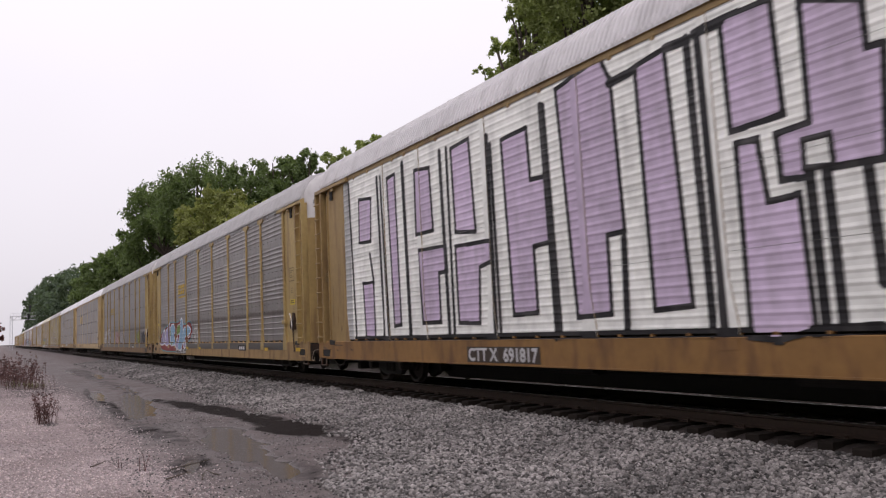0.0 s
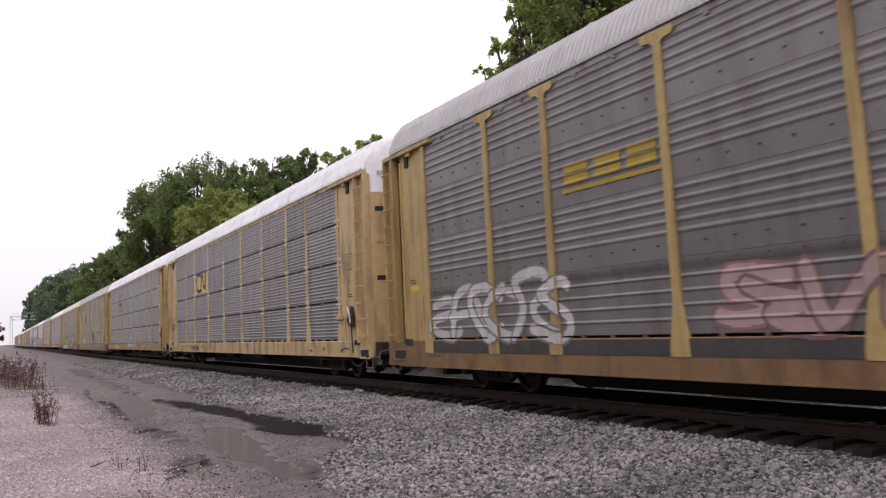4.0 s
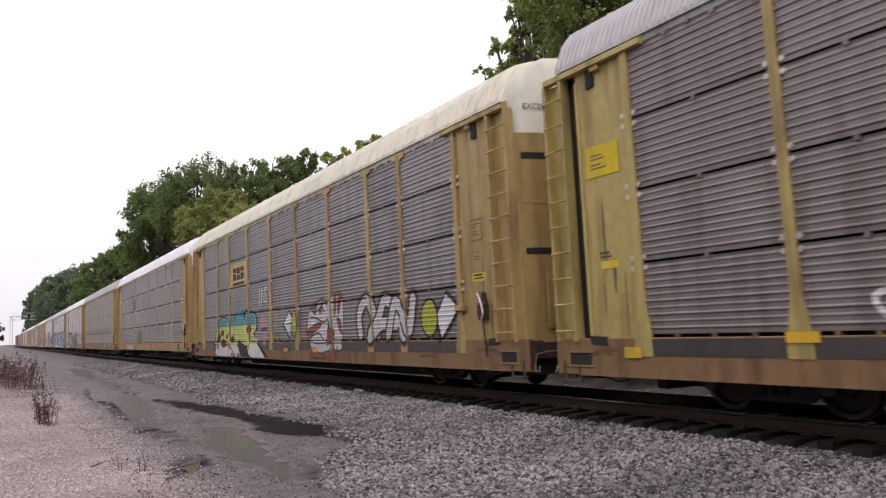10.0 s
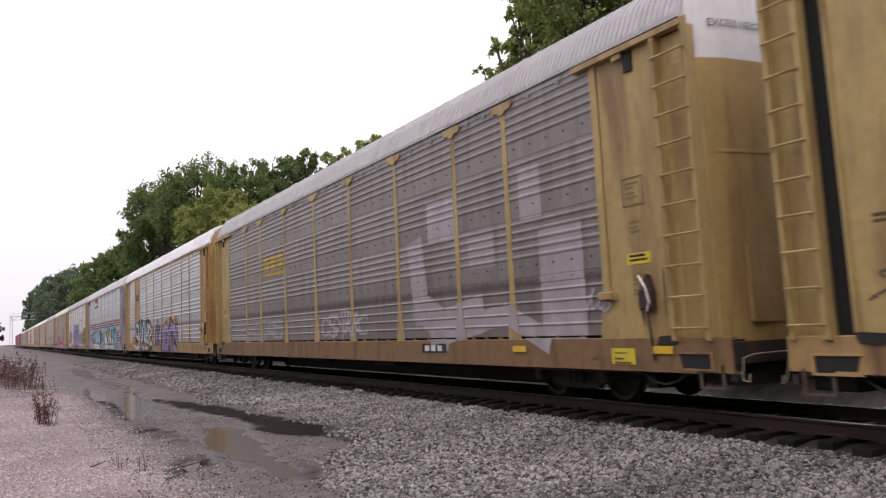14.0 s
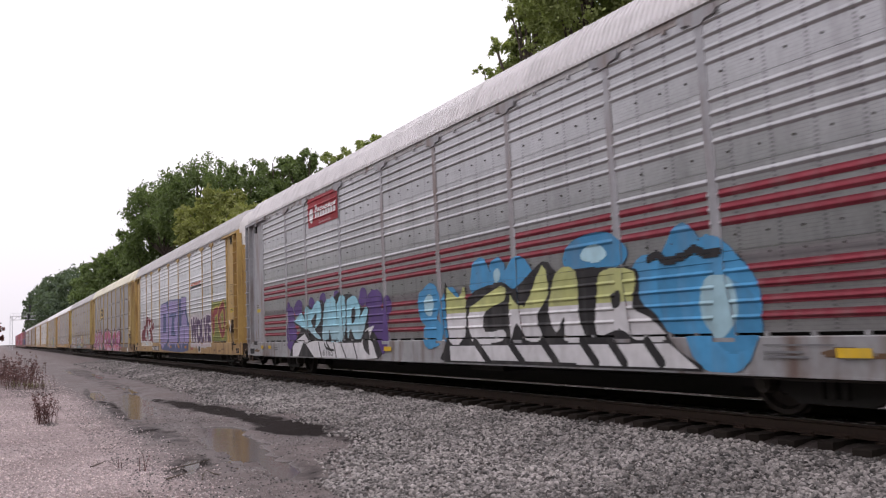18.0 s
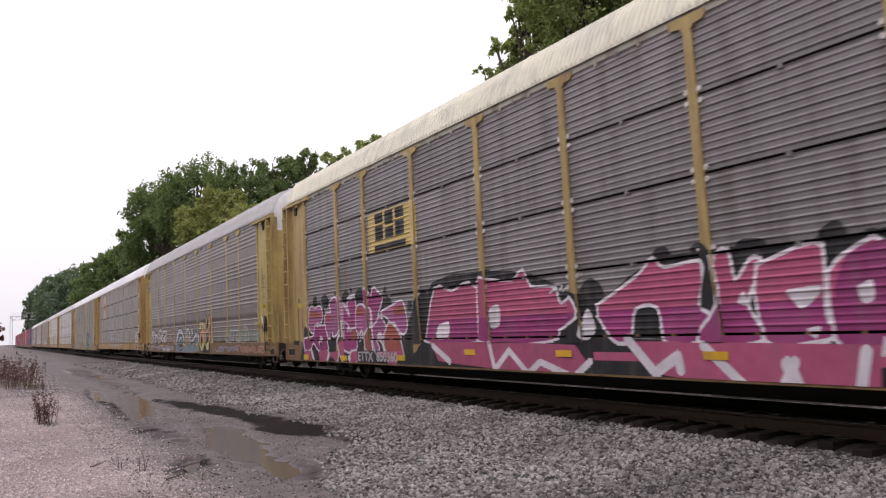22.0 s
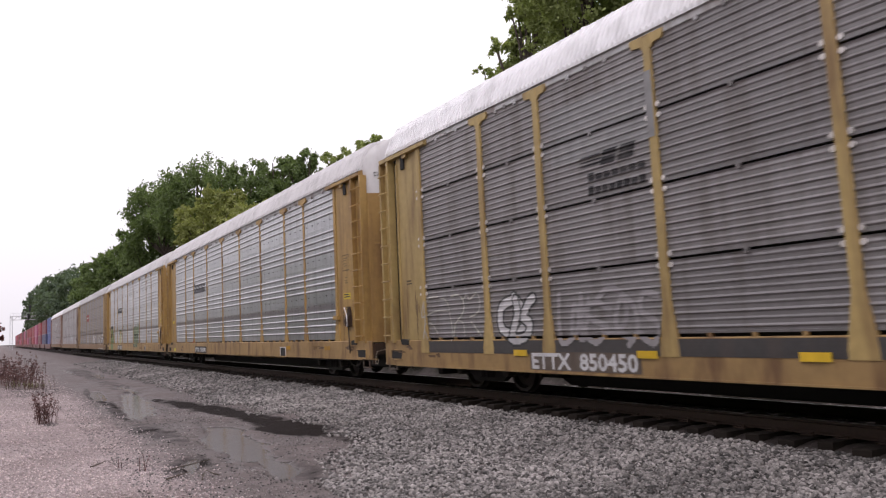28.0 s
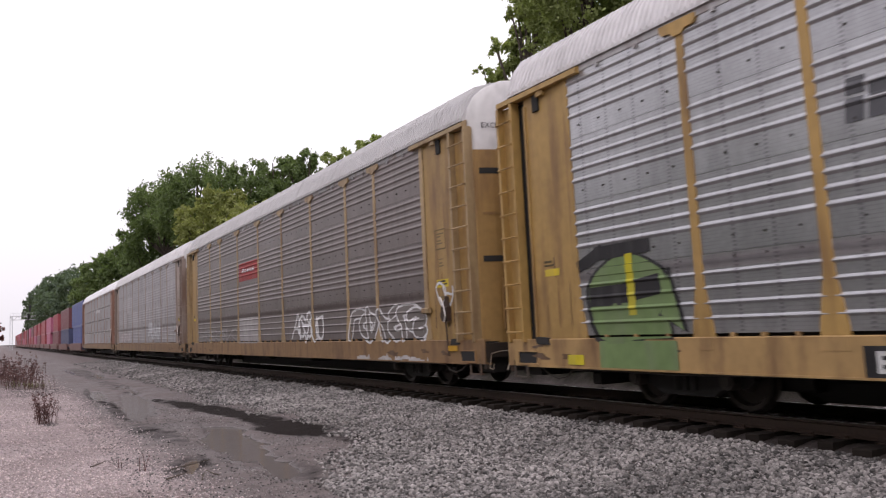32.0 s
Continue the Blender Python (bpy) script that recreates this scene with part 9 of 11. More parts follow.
def wagon_11():
    c, st = C[11], "band"
    lilac, navy = (0.30, 0.25, 0.46), (0.07, 0.09, 0.19)
    pale = (0.40, 0.36, 0.52)
    lp = [(10.37, 3.34), (11.90, 3.38), (12.94, 3.45), (15.47, 3.40), (16.11, 3.37), (16.43, 3.45), (17.61, 3.42), (17.66, 2.76), (17.94, 2.26), (18.31, 1.96), (18.20, 0.71), (16.28, 0.57), (10.59, 0.71)]
    spray(c, st, [lp], navy, 1, "graffiti_ground")
    lp = [(10.29, 3.25), (12.04, 3.30), (12.61, 2.85), (12.55, 1.35), (12.00, 1.04), (10.16, 1.05)]
    spray(c, st, edging([lp], 0.03), pale, 3, "graffiti_outline")
    spray(c, st, [lp], lilac, 3, "graffiti_letter")
    lp = [(12.98, 3.35), (15.42, 3.31), (15.30, 1.04), (12.92, 1.04)]
    spray(c, st, edging([lp], 0.03), pale, 3, "graffiti_outline")
    spray(c, st, [lp], lilac, 3, "graffiti_letter")
    lp = [(16.39, 3.37), (17.57, 3.37), (17.61, 2.86), (17.12, 2.73), (17.70, 2.28), (17.73, 1.95), (16.39, 1.97)]
    spray(c, st, edging([lp], 0.03), pale, 3, "graffiti_outline")
    spray(c, st, [lp], lilac, 3, "graffiti_letter")
    lp = [(15.96, 1.91), (18.16, 1.90), (18.15, 1.05), (15.88, 1.05)]
    spray(c, st, edging([lp], 0.03), pale, 3, "graffiti_outline")
    spray(c, st, [lp], lilac, 3, "graffiti_letter")
    lp = [(11.18, 2.74), (11.99, 2.73), (12.00, 1.67), (11.11, 1.65)]
    spray(c, st, [lp], navy, 4, "graffiti_counter")
    lp = [(13.02, 2.67), (14.99, 2.69), (14.97, 2.45), (14.49, 2.45), (14.46, 1.68), (14.84, 1.62), (14.83, 1.46), (13.51, 1.48), (13.85, 2.48), (13.00, 2.47)]
    spray(c, st, [lp], navy, 4, "graffiti_counter")
    lp = [(17.01, 1.85), (17.16, 1.85), (17.11, 1.04), (16.98, 1.04)]
    spray(c, st, [lp], navy, 4, "graffiti_counter")
    lp = [(16.39, 1.97), (16.47, 2.80), (17.05, 2.72), (16.47, 2.39)]
    spray(c, st, [lp], navy, 4, "graffiti_counter")
    lp = [(10.61, 1.01), (11.68, 1.01), (11.14, 0.74)]
    spray(c, st, [lp], lilac, 3, "graffiti_foot")
    lp = [(12.91, 1.00), (13.41, 1.00), (13.14, 0.76)]
    spray(c, st, [lp], lilac, 3, "graffiti_foot")
    lp = [(14.78, 1.00), (15.15, 1.00), (14.95, 0.78)]
    spray(c, st, [lp], lilac, 3, "graffiti_foot")
    lp = [(16.33, 1.00), (16.76, 1.00), (16.52, 0.80)]
    spray(c, st, [lp], lilac, 3, "graffiti_foot")
    word(c, st, "WOLVE", (18.70, 22.93, 1.06, 2.26), (0.10, 0.06, 0.12), (0.58, 0.52, 0.56), (0.52, 0.50, 0.50), 0.09, 0.06, 0.2, None, 0.06)
    spray(c, "slit", [rect(18.69, 22.87, 0.91, 1.01)], (0.5, 0.42, 0.44), 1, "graffiti_foot", flush=True)
    blocks(c, st, 18.69, 20.84, 3.85, 3.97, 4, (0.55, 0.09, 0.025), shear=0.25)
    spray(c, st, stroke([(18.62, 3.73), (19.52, 3.77), (21.06, 3.78)], 0.08), INK, 3, "company_mark")
    bars(c, (7.63, 9.76, 0.68, 0.88), CHALK, INK)
    spray(c, "slit", [rect(20.43, 20.96, 0.63, 0.95)], CHALK, 1, "stencil_frame", flush=True)
    spray(c, "slit", [rect(20.49, 20.90, 0.67, 0.91)], INK, 2, "stencil_patch", flush=True)
    spray(c, "slit", [rect(18.76, 19.31, 0.73, 0.86)], (0.3, 0.07, 0.04), 2, "owner_mark", flush=True)
    marks(c, [15.87, 13.66, 17.63], 0.87, (0.45, 0.2, 0.03))
    maroon, bone, ice = (0.17, 0.018, 0.03), (0.60, 0.56, 0.50), (0.48, 0.58, 0.62)
    spray(c, st, [[(3.29, 1.30), (7.67, 1.21), (7.65, 0.93), (3.32, 0.91)]], bone, 1, "graffiti_ground")
    spray(c, st, [[(4.72, 1.50), (5.16, 2.09), (5.52, 1.76), (5.09, 1.38)], [(5.00, 1.22), (5.54, 1.37), (5.97, 1.16), (5.93, 0.94), (4.98, 1.00)], [(6.33, 1.71), (6.70, 1.69), (6.66, 1.28), (6.07, 1.35)], [(6.61, 2.37), (6.97, 2.37), (6.94, 2.04), (6.58, 2.08)]], ice, 2, "graffiti_patch")
    for lp in ([(3.29, 1.62), (3.54, 1.90), (4.88, 2.07), (5.16, 2.13), (4.69, 1.50), (5.41, 1.27), (5.33, 1.21), (4.21, 1.26), (3.89, 1.20), (3.57, 1.25), (3.31, 1.23)],
               [(4.15, 3.04), (4.24, 3.02), (4.22, 2.35), (4.38, 2.17), (4.90, 2.33), (5.12, 2.49), (5.45, 2.45), (5.71, 2.17), (5.66, 2.03), (5.30, 2.13), (4.43, 2.02), (4.13, 2.11), (4.08, 2.54)],
               [(4.95, 2.54), (5.36, 2.77), (5.80, 2.75), (5.84, 2.58), (5.71, 2.22), (5.45, 2.47)],
               [(5.93, 2.59), (6.20, 2.65), (6.63, 2.56), (6.88, 2.43), (6.56, 2.38), (6.57, 2.15), (6.16, 2.24), (6.00, 2.36)],
               [(7.03, 2.50), (7.38, 2.64), (7.36, 2.06), (7.19, 1.91), (7.04, 2.06)],
               [(6.00, 1.73), (6.36, 1.98), (6.69, 2.05), (7.03, 1.99), (7.49, 1.51), (7.49, 1.11), (7.01, 1.23), (6.00, 1.20), (6.67, 1.37), (6.65, 1.69), (6.34, 1.83)],
               [(5.35, 2.11), (5.94, 1.74), (5.80, 1.55), (5.95, 1.20), (5.66, 1.26), (5.44, 1.62)],
               [(7.43, 2.22), (7.87, 2.33), (7.83, 1.89), (7.35, 1.92)]):
        lp = rounded(lp)
        spray(c, st, edging([lp], 0.15), CHALK, 2, "graffiti_outline")
        spray(c, st, [lp], maroon, 3, "graffiti_shape")
    tag(c, st, (3.19, 3.93, 2.07, 2.56), CHALK, 113, 4, 0.05)
    spray(c, st, [rect(23.18, 25.82, 1.14, 2.85)], (0.20, 0.22, 0.06), 1, "graffiti_ground")
    piece(c, st, (23.39, 25.62, 1.29, 2.80), (0.22, 0.04, 0.05), (0.35, 0.28, 0.06), None, 112, 5, 0.34, at_layer=2)


def wagon_12():
    c, st = C[12], "slit"
    mag, rose, white = (0.30, 0.05, 0.17), (0.40, 0.09, 0.17), (0.66, 0.61, 0.66)
    mauve, pink, rust = (0.36, 0.11, 0.25), (0.5, 0.28, 0.42), (0.32, 0.09, 0.07)
    spray(c, st, [rect(7.33, 10.03, 3.26, 4.28)], (0.58, 0.44, 0.17), 1, "sign_ground")
    blocks(c, st, 7.72, 9.48, 3.30, 4.24, 3, INK, True)
    spray(c, st, [blob(3.24, 2.27, 0.19, 0.15, 0.06, seed=588)], INK, 2, "graffiti_patch")
    spray(c, st, [blob(4.08, 2.22, 0.31, 0.20, 0.06, seed=682)], INK, 2, "graffiti_patch")
    spray(c, st, [blob(3.94, 1.83, 0.10, 0.21, 0.06, seed=670)], INK, 2, "graffiti_patch")
    spray(c, st, [blob(4.92, 2.40, 0.11, 0.07, 0.06, seed=785)], INK, 2, "graffiti_patch")
    spray(c, st, [blob(5.65, 2.28, 0.23, 0.17, 0.06, seed=888)], INK, 2, "graffiti_patch")
    spray(c, st, [blob(6.06, 2.44, 0.07, 0.08, 0.06, seed=948)], INK, 2, "graffiti_patch")
    spray(c, st, [blob(6.65, 2.27, 0.28, 0.19, 0.06, seed=1050)], INK, 2, "graffiti_patch")
    spray(c, st, [blob(7.30, 2.37, 0.14, 0.11, 0.06, seed=1168)], INK, 2, "graffiti_patch")
    spray(c, st, [blob(8.35, 1.96, 0.25, 0.17, 0.06, seed=835)], INK, 2, "graffiti_patch")
    spray(c, st, [blob(8.21, 2.31, 0.09, 0.08, 0.06, seed=810)], INK, 2, "graffiti_patch")
    spray(c, st, [blob(9.53, 1.87, 0.12, 0.12, 0.06, seed=1020)], INK, 2, "graffiti_patch")
    shape(c, st, [(2.27, 1.49), (2.49, 1.53), (2.73, 1.36), (2.66, 1.23), (2.29, 1.18)], INK, None)
    shape(c, st, [(2.34, 1.15), (3.29, 1.67), (4.36, 1.89), (5.43, 2.02), (6.34, 2.14), (6.98, 2.21), (7.68, 2.13), (8.00, 1.81), (7.84, 0.48), (2.25, 0.21)], INK, None)
    shape(c, st, [(7.82, 2.25), (8.32, 2.04), (8.65, 1.91), (9.17, 1.83), (9.37, 1.43), (9.89, 2.00), (10.43, 2.08), (10.24, 0.44), (7.29, 0.30)], INK, None)
    shape(c, st, [(2.75, 2.03), (2.95, 2.11), (3.24, 2.03), (3.57, 2.10), (3.78, 1.99), (3.83, 1.78), (3.65, 1.59), (3.47, 1.63), (3.27, 1.46), (3.12, 1.35), (2.83, 1.38), (2.65, 1.60)], mauve, white)
    shape(c, st, [(2.32, 1.15), (3.06, 1.23), (3.18, 1.52), (3.64, 1.51), (4.03, 1.51), (4.21, 1.29), (4.27, 1.04), (4.29, 0.82), (3.57, 0.82), (3.13, 1.05), (2.82, 0.84), (2.37, 0.85)], mag, white)
    shape(c, st, [(4.04, 1.77), (4.20, 1.87), (4.54, 1.88), (4.46, 2.10), (4.60, 2.23), (4.88, 2.29), (5.13, 2.21), (5.43, 2.08), (5.46, 1.82), (5.46, 1.61), (5.31, 1.62), (5.29, 1.47), (5.02, 1.27), (4.68, 1.23), (4.62, 1.33), (4.46, 1.34), (4.40, 1.18), (4.25, 1.23), (4.07, 1.52)], mauve, white)
    shape(c, st, [(5.07, 2.34), (5.18, 2.35), (5.49, 2.07), (5.44, 1.56), (5.38, 1.64), (5.20, 1.58), (5.16, 1.89), (5.13, 2.21)], pink, None)
    shape(c, st, [(5.48, 2.05), (5.65, 1.91), (5.81, 1.82), (5.93, 1.79), (5.88, 1.91), (5.80, 2.09), (6.04, 2.18), (6.31, 2.17), (6.34, 1.71), (6.29, 1.41), (6.01, 1.39), (5.83, 1.50), (5.61, 1.56), (5.47, 1.64)], mag, white)
    shape(c, st, [(5.51, 1.54), (5.71, 1.53), (5.94, 1.30), (6.01, 1.37), (6.32, 1.38), (6.42, 1.24), (6.37, 0.84), (5.56, 0.84), (5.50, 1.16)], mag, white)
    shape(c, st, [(6.37, 1.90), (6.53, 1.99), (6.76, 2.00), (6.97, 1.92), (7.16, 1.95), (7.27, 1.81), (7.26, 1.52), (7.09, 1.35), (6.81, 1.27), (6.74, 1.37), (6.65, 1.30), (6.37, 1.36)], mauve, white)
    shape(c, st, [(6.99, 1.20), (7.16, 1.35), (7.29, 1.37), (7.40, 1.22), (7.48, 0.86), (7.03, 0.85), (7.00, 1.03)], rust, white)
    shape(c, st, [(6.96, 2.30), (7.05, 2.41), (7.20, 2.28), (7.42, 2.20), (7.46, 2.35), (7.59, 2.39), (7.74, 2.30), (8.04, 2.13), (7.82, 1.82), (7.66, 1.56), (7.43, 1.47), (7.38, 1.86), (7.06, 1.98), (6.97, 2.12)], mag, white)
    shape(c, st, [(7.42, 1.43), (7.65, 1.52), (7.85, 1.66), (8.14, 1.48), (8.23, 1.35), (8.15, 1.24), (7.93, 1.16), (7.95, 1.20), (7.81, 1.29), (7.68, 1.21), (7.73, 1.02), (7.84, 0.86), (7.48, 0.86)], mauve, white)
    shape(c, st, [(8.07, 1.80), (8.58, 1.89), (8.99, 1.98), (9.18, 1.95), (9.31, 1.72), (9.36, 1.41), (9.19, 1.25), (8.98, 1.30), (8.71, 1.51), (8.47, 1.52), (8.28, 1.66), (7.99, 1.72)], mauve, white)
    shape(c, st, [(8.16, 1.27), (8.33, 1.45), (8.54, 1.46), (8.85, 1.30), (9.05, 1.08), (9.15, 0.84), (9.13, 0.72), (8.32, 0.76), (8.11, 1.17)], rust, white)
    shape(c, st, [(5.21, 1.63), (5.37, 1.64), (5.40, 1.31), (5.47, 1.16), (5.26, 1.19), (5.10, 1.04), (5.21, 0.76), (5.55, 0.44), (5.39, 0.49), (5.17, 0.71), (5.03, 1.04), (5.12, 1.22), (5.24, 1.32)], white, None)
    shape(c, st, [(7.29, 1.80), (7.37, 1.84), (7.39, 1.39), (7.50, 1.04), (7.63, 0.80), (7.61, 0.75), (7.45, 1.02), (7.32, 1.37)], white, None)
    shape(c, st, [(7.71, 1.23), (7.83, 1.29), (7.98, 1.25), (8.00, 1.12), (8.19, 0.91), (8.35, 0.71), (8.17, 0.73), (7.99, 1.01), (7.77, 1.09)], white, None)
    shape(c, st, [(5.16, 1.01), (5.34, 1.15), (5.51, 1.08), (5.54, 0.76), (5.52, 0.49), (5.34, 0.66), (5.17, 0.86)], rose, None)
    shape(c, st, [(2.84, 1.96), (3.32, 1.96), (3.68, 1.88), (3.67, 1.76), (2.82, 1.80)], rust, None)
    shape(c, st, [(4.19, 1.82), (4.51, 1.83), (4.45, 1.64), (4.22, 1.68)], rust, None)
    shape(c, st, [(5.97, 1.32), (6.31, 1.36), (6.38, 1.15), (5.98, 1.10)], rust, None)
    shape(c, st, [(6.50, 1.94), (6.94, 1.90), (6.97, 1.74), (6.42, 1.75)], rust, None)
    shape(c, st, [(8.65, 1.86), (9.17, 1.90), (9.24, 1.70), (8.76, 1.68)], rust, None)
    spray(c, st, [blob(3.73, 1.10, 0.16, 0.13, 0.06, seed=655)], white, 5, "graffiti_patch")
    spray(c, st, [blob(3.74, 1.01, 0.07, 0.07, 0.06, seed=657)], INK, 6, "graffiti_patch")
    shape(c, st, [(4.45, 1.39), (4.56, 1.36), (4.56, 1.07), (4.47, 1.11)], INK, None)
    spray(c, st, [blob(3.42, 1.55, 0.08, 0.08, 0.06, seed=615)], white, 5, "graffiti_patch")
    shape(c, st, [(6.59, 1.28), (6.72, 1.41), (6.73, 1.30), (6.86, 1.23), (6.77, 1.10), (6.65, 1.05)], white, None)
    spray(c, st, [blob(6.69, 1.21, 0.04, 0.09, 0.06, seed=1078)], INK, 6, "graffiti_patch")
    spray(c, st, stroke([(5.55, 2.06), (5.73, 2.00), (5.90, 1.76)], 0.10, True), white, 5, "graffiti_line")
    spray(c, st, stroke([(5.85, 2.21), (6.30, 2.28)], 0.12, True), white, 5, "graffiti_line")
    spray(c, st, [blob(5.79, 1.39, 0.08, 0.07, 0.06, seed=925)], white, 5, "graffiti_patch")
    spray(c, st, stroke([(2.32, 1.13), (2.36, 0.80)], 0.07, True), white, 5, "graffiti_line")
    shape(c, st, [(2.36, 0.79), (2.81, 0.79), (2.97, 0.45), (2.27, 0.46)], rose, None)
    shape(c, st, [(3.56, 0.79), (4.36, 0.80), (4.21, 0.47), (3.74, 0.42)], rose, None)
    shape(c, st, [(4.40, 0.77), (5.18, 0.78), (5.09, 0.55), (4.86, 0.44), (4.66, 0.64), (4.38, 0.58)], rose, None)
    shape(c, st, [(6.07, 0.79), (6.42, 0.80), (6.49, 0.62), (6.12, 0.44), (5.95, 0.58)], rose, white)
    shape(c, st, [(7.78, 0.81), (9.11, 0.83), (9.13, 0.73), (8.84, 0.67), (8.83, 0.52), (8.36, 0.51), (8.31, 0.68), (7.80, 0.70)], rose, None)
    spray(c, st, [blob(3.41, 0.58, 0.22, 0.17, 0.06, seed=625)], INK, 5, "graffiti_patch")
    spray(c, st, [blob(4.60, 0.49, 0.26, 0.13, 0.06, seed=770)], INK, 5, "graffiti_patch")
    spray(c, st, stroke([(4.40, 0.74), (4.20, 0.44)], 0.12, True), white, 5, "graffiti_line")
    spray(c, st, stroke([(5.15, 0.77), (5.09, 0.55), (4.86, 0.43)], 0.08, True), white, 5, "graffiti_line")
    spray(c, st, stroke([(2.98, 0.79), (3.17, 0.49)], 0.14, True), white, 5, "graffiti_line")
    spray(c, st, [blob(5.91, 0.62, 0.10, 0.08, 0.06, seed=957)], white, 5, "graffiti_patch")
    marks(c, [2.51], 0.58, w=0.43, h=0.21)
    marks(c, [5.55], 0.62, w=0.44, h=0.13)
    marks(c, [9.09], 0.67, w=0.44, h=0.12)
    spray(c, st, [blob(12.88, 2.18, 0.30, 0.25, 0.06, seed=860)], INK, 2, "graffiti_patch")
    spray(c, st, [blob(15.97, 1.60, 0.40, 0.40, 0.06, seed=1045)], INK, 2, "graffiti_patch")
    spray(c, st, [blob(17.61, 2.22, 0.18, 0.15, 0.06, seed=1170)], INK, 2, "graffiti_patch")
    spray(c, st, [blob(18.34, 2.19, 0.20, 0.15, 0.06, seed=1240)], INK, 2, "graffiti_patch")
    spray(c, st, [blob(19.18, 2.17, 0.25, 0.15, 0.06, seed=1330)], INK, 2, "graffiti_patch")
    spray(c, st, [blob(20.31, 2.15, 0.20, 0.22, 0.06, seed=1475)], INK, 2, "graffiti_patch")
    lp = rounded([(10.22, 1.10), (10.68, 2.33), (13.78, 2.33), (15.34, 1.91), (16.19, 1.68), (17.37, 2.16), (18.73, 2.22), (20.35, 2.15), (20.92, 2.11), (20.72, 0.49), (10.37, 0.49)])
    spray(c, st, [lp], INK, 2, "graffiti_ground")
    lp = rounded([(10.32, 1.08), (10.79, 2.17), (11.53, 2.06), (12.23, 2.20), (12.79, 1.74), (12.60, 1.07)])
    spray(c, st, edging([lp], 0.10), white, 3, "graffiti_outline")
    spray(c, st, [lp], mag, 3, "graffiti_letter", zr=(0, 1.50))
    spray(c, st, [lp], rose, 3, "graffiti_letter", zr=(1.50, 9))
    lp = rounded([(12.56, 1.07), (12.58, 2.18), (12.92, 2.22), (13.76, 2.12), (14.14, 2.30), (14.37, 1.98), (15.03, 1.93), (15.19, 1.64), (15.50, 1.72), (15.62, 1.43), (15.12, 1.24), (14.88, 1.05)])
    spray(c, st, edging([lp], 0.10), white, 3, "graffiti_outline")
    spray(c, st, [lp], mag, 3, "graffiti_letter", zr=(0, 1.50))
    spray(c, st, [lp], rose, 3, "graffiti_letter", zr=(1.50, 9))
    lp = rounded([(16.17, 1.58), (17.11, 1.97), (17.43, 2.19), (17.65, 2.04), (18.28, 2.08), (18.37, 1.94), (18.23, 1.50), (18.46, 1.33), (18.23, 1.03), (17.61, 1.04), (17.48, 1.52), (16.99, 1.51), (16.84, 1.04), (16.46, 1.10)])
    spray(c, st, edging([lp], 0.10), white, 3, "graffiti_outline")
    spray(c, st, [lp], mag, 3, "graffiti_letter", zr=(0, 1.50))
    spray(c, st, [lp], rose, 3, "graffiti_letter", zr=(1.50, 9))
    lp = rounded([(18.57, 2.12), (18.79, 2.18), (18.88, 1.77), (19.16, 2.02), (19.29, 1.95), (19.03, 1.47), (19.24, 1.03), (18.23, 1.03), (18.61, 1.49)])
    spray(c, st, edging([lp], 0.10), white, 3, "graffiti_outline")
    spray(c, st, [lp], mag, 3, "graffiti_letter", zr=(0, 1.50))
    spray(c, st, [lp], rose, 3, "graffiti_letter", zr=(1.50, 9))
    lp = rounded([(19.26, 1.94), (20.06, 2.13), (20.15, 1.88), (20.12, 1.29), (20.24, 1.09), (19.93, 1.02), (19.32, 1.03)])
    spray(c, st, edging([lp], 0.10), white, 3, "graffiti_outline")
    spray(c, st, [lp], mag, 3, "graffiti_letter", zr=(0, 1.50))
    spray(c, st, [lp], rose, 3, "graffiti_letter", zr=(1.50, 9))
    lp = rounded([(20.24, 1.79), (20.47, 1.97), (20.91, 2.04), (20.77, 0.90), (20.34, 0.96), (20.22, 1.28)])
    spray(c, st, edging([lp], 0.10), white, 3, "graffiti_outline")
    spray(c, st, [lp], mag, 3, "graffiti_letter", zr=(0, 1.50))
    spray(c, st, [lp], rose, 3, "graffiti_letter", zr=(1.50, 9))
    lp = rounded([(19.66, 1.63), (20.09, 1.65), (20.06, 1.54), (19.84, 1.39), (19.70, 1.51)])
    spray(c, st, [lp], white, 4, "graffiti_counter")
    lp = rounded([(19.87, 1.16), (20.06, 1.18), (20.00, 1.04)])
    spray(c, st, [lp], white, 4, "graffiti_counter")
    lp = rounded([(20.56, 1.62), (20.73, 1.67), (20.73, 1.46), (20.59, 1.43)])
    spray(c, st, [lp], white, 4, "graffiti_counter")
    lp = rounded([(18.89, 1.51), (19.01, 1.65), (19.06, 1.47)])
    spray(c, st, [lp], white, 4, "graffiti_counter")
    lp = rounded([(10.92, 1.40), (11.37, 1.45), (11.29, 1.12), (10.82, 1.12)])
    spray(c, st, [lp], white, 4, "graffiti_counter")
    lp = rounded([(12.99, 1.68), (13.31, 1.72), (13.31, 1.35), (12.99, 1.30)])
    spray(c, st, [lp], white, 4, "graffiti_counter")
    lp = rounded([(15.65, 1.14), (15.90, 1.56), (16.08, 1.24), (15.92, 1.05)])
    spray(c, st, [lp], white, 4, "graffiti_swirl")
    lp = [(10.56, 1.04), (15.55, 0.99), (15.93, 0.62), (15.19, 0.43), (10.90, 0.62)]
    spray(c, st, [lp], rose, 3, "graffiti_foot")
    lp = [(16.95, 1.02), (20.78, 0.98), (20.71, 0.46), (18.89, 0.40), (17.31, 0.57)]
    spray(c, st, [lp], rose, 3, "graffiti_foot")
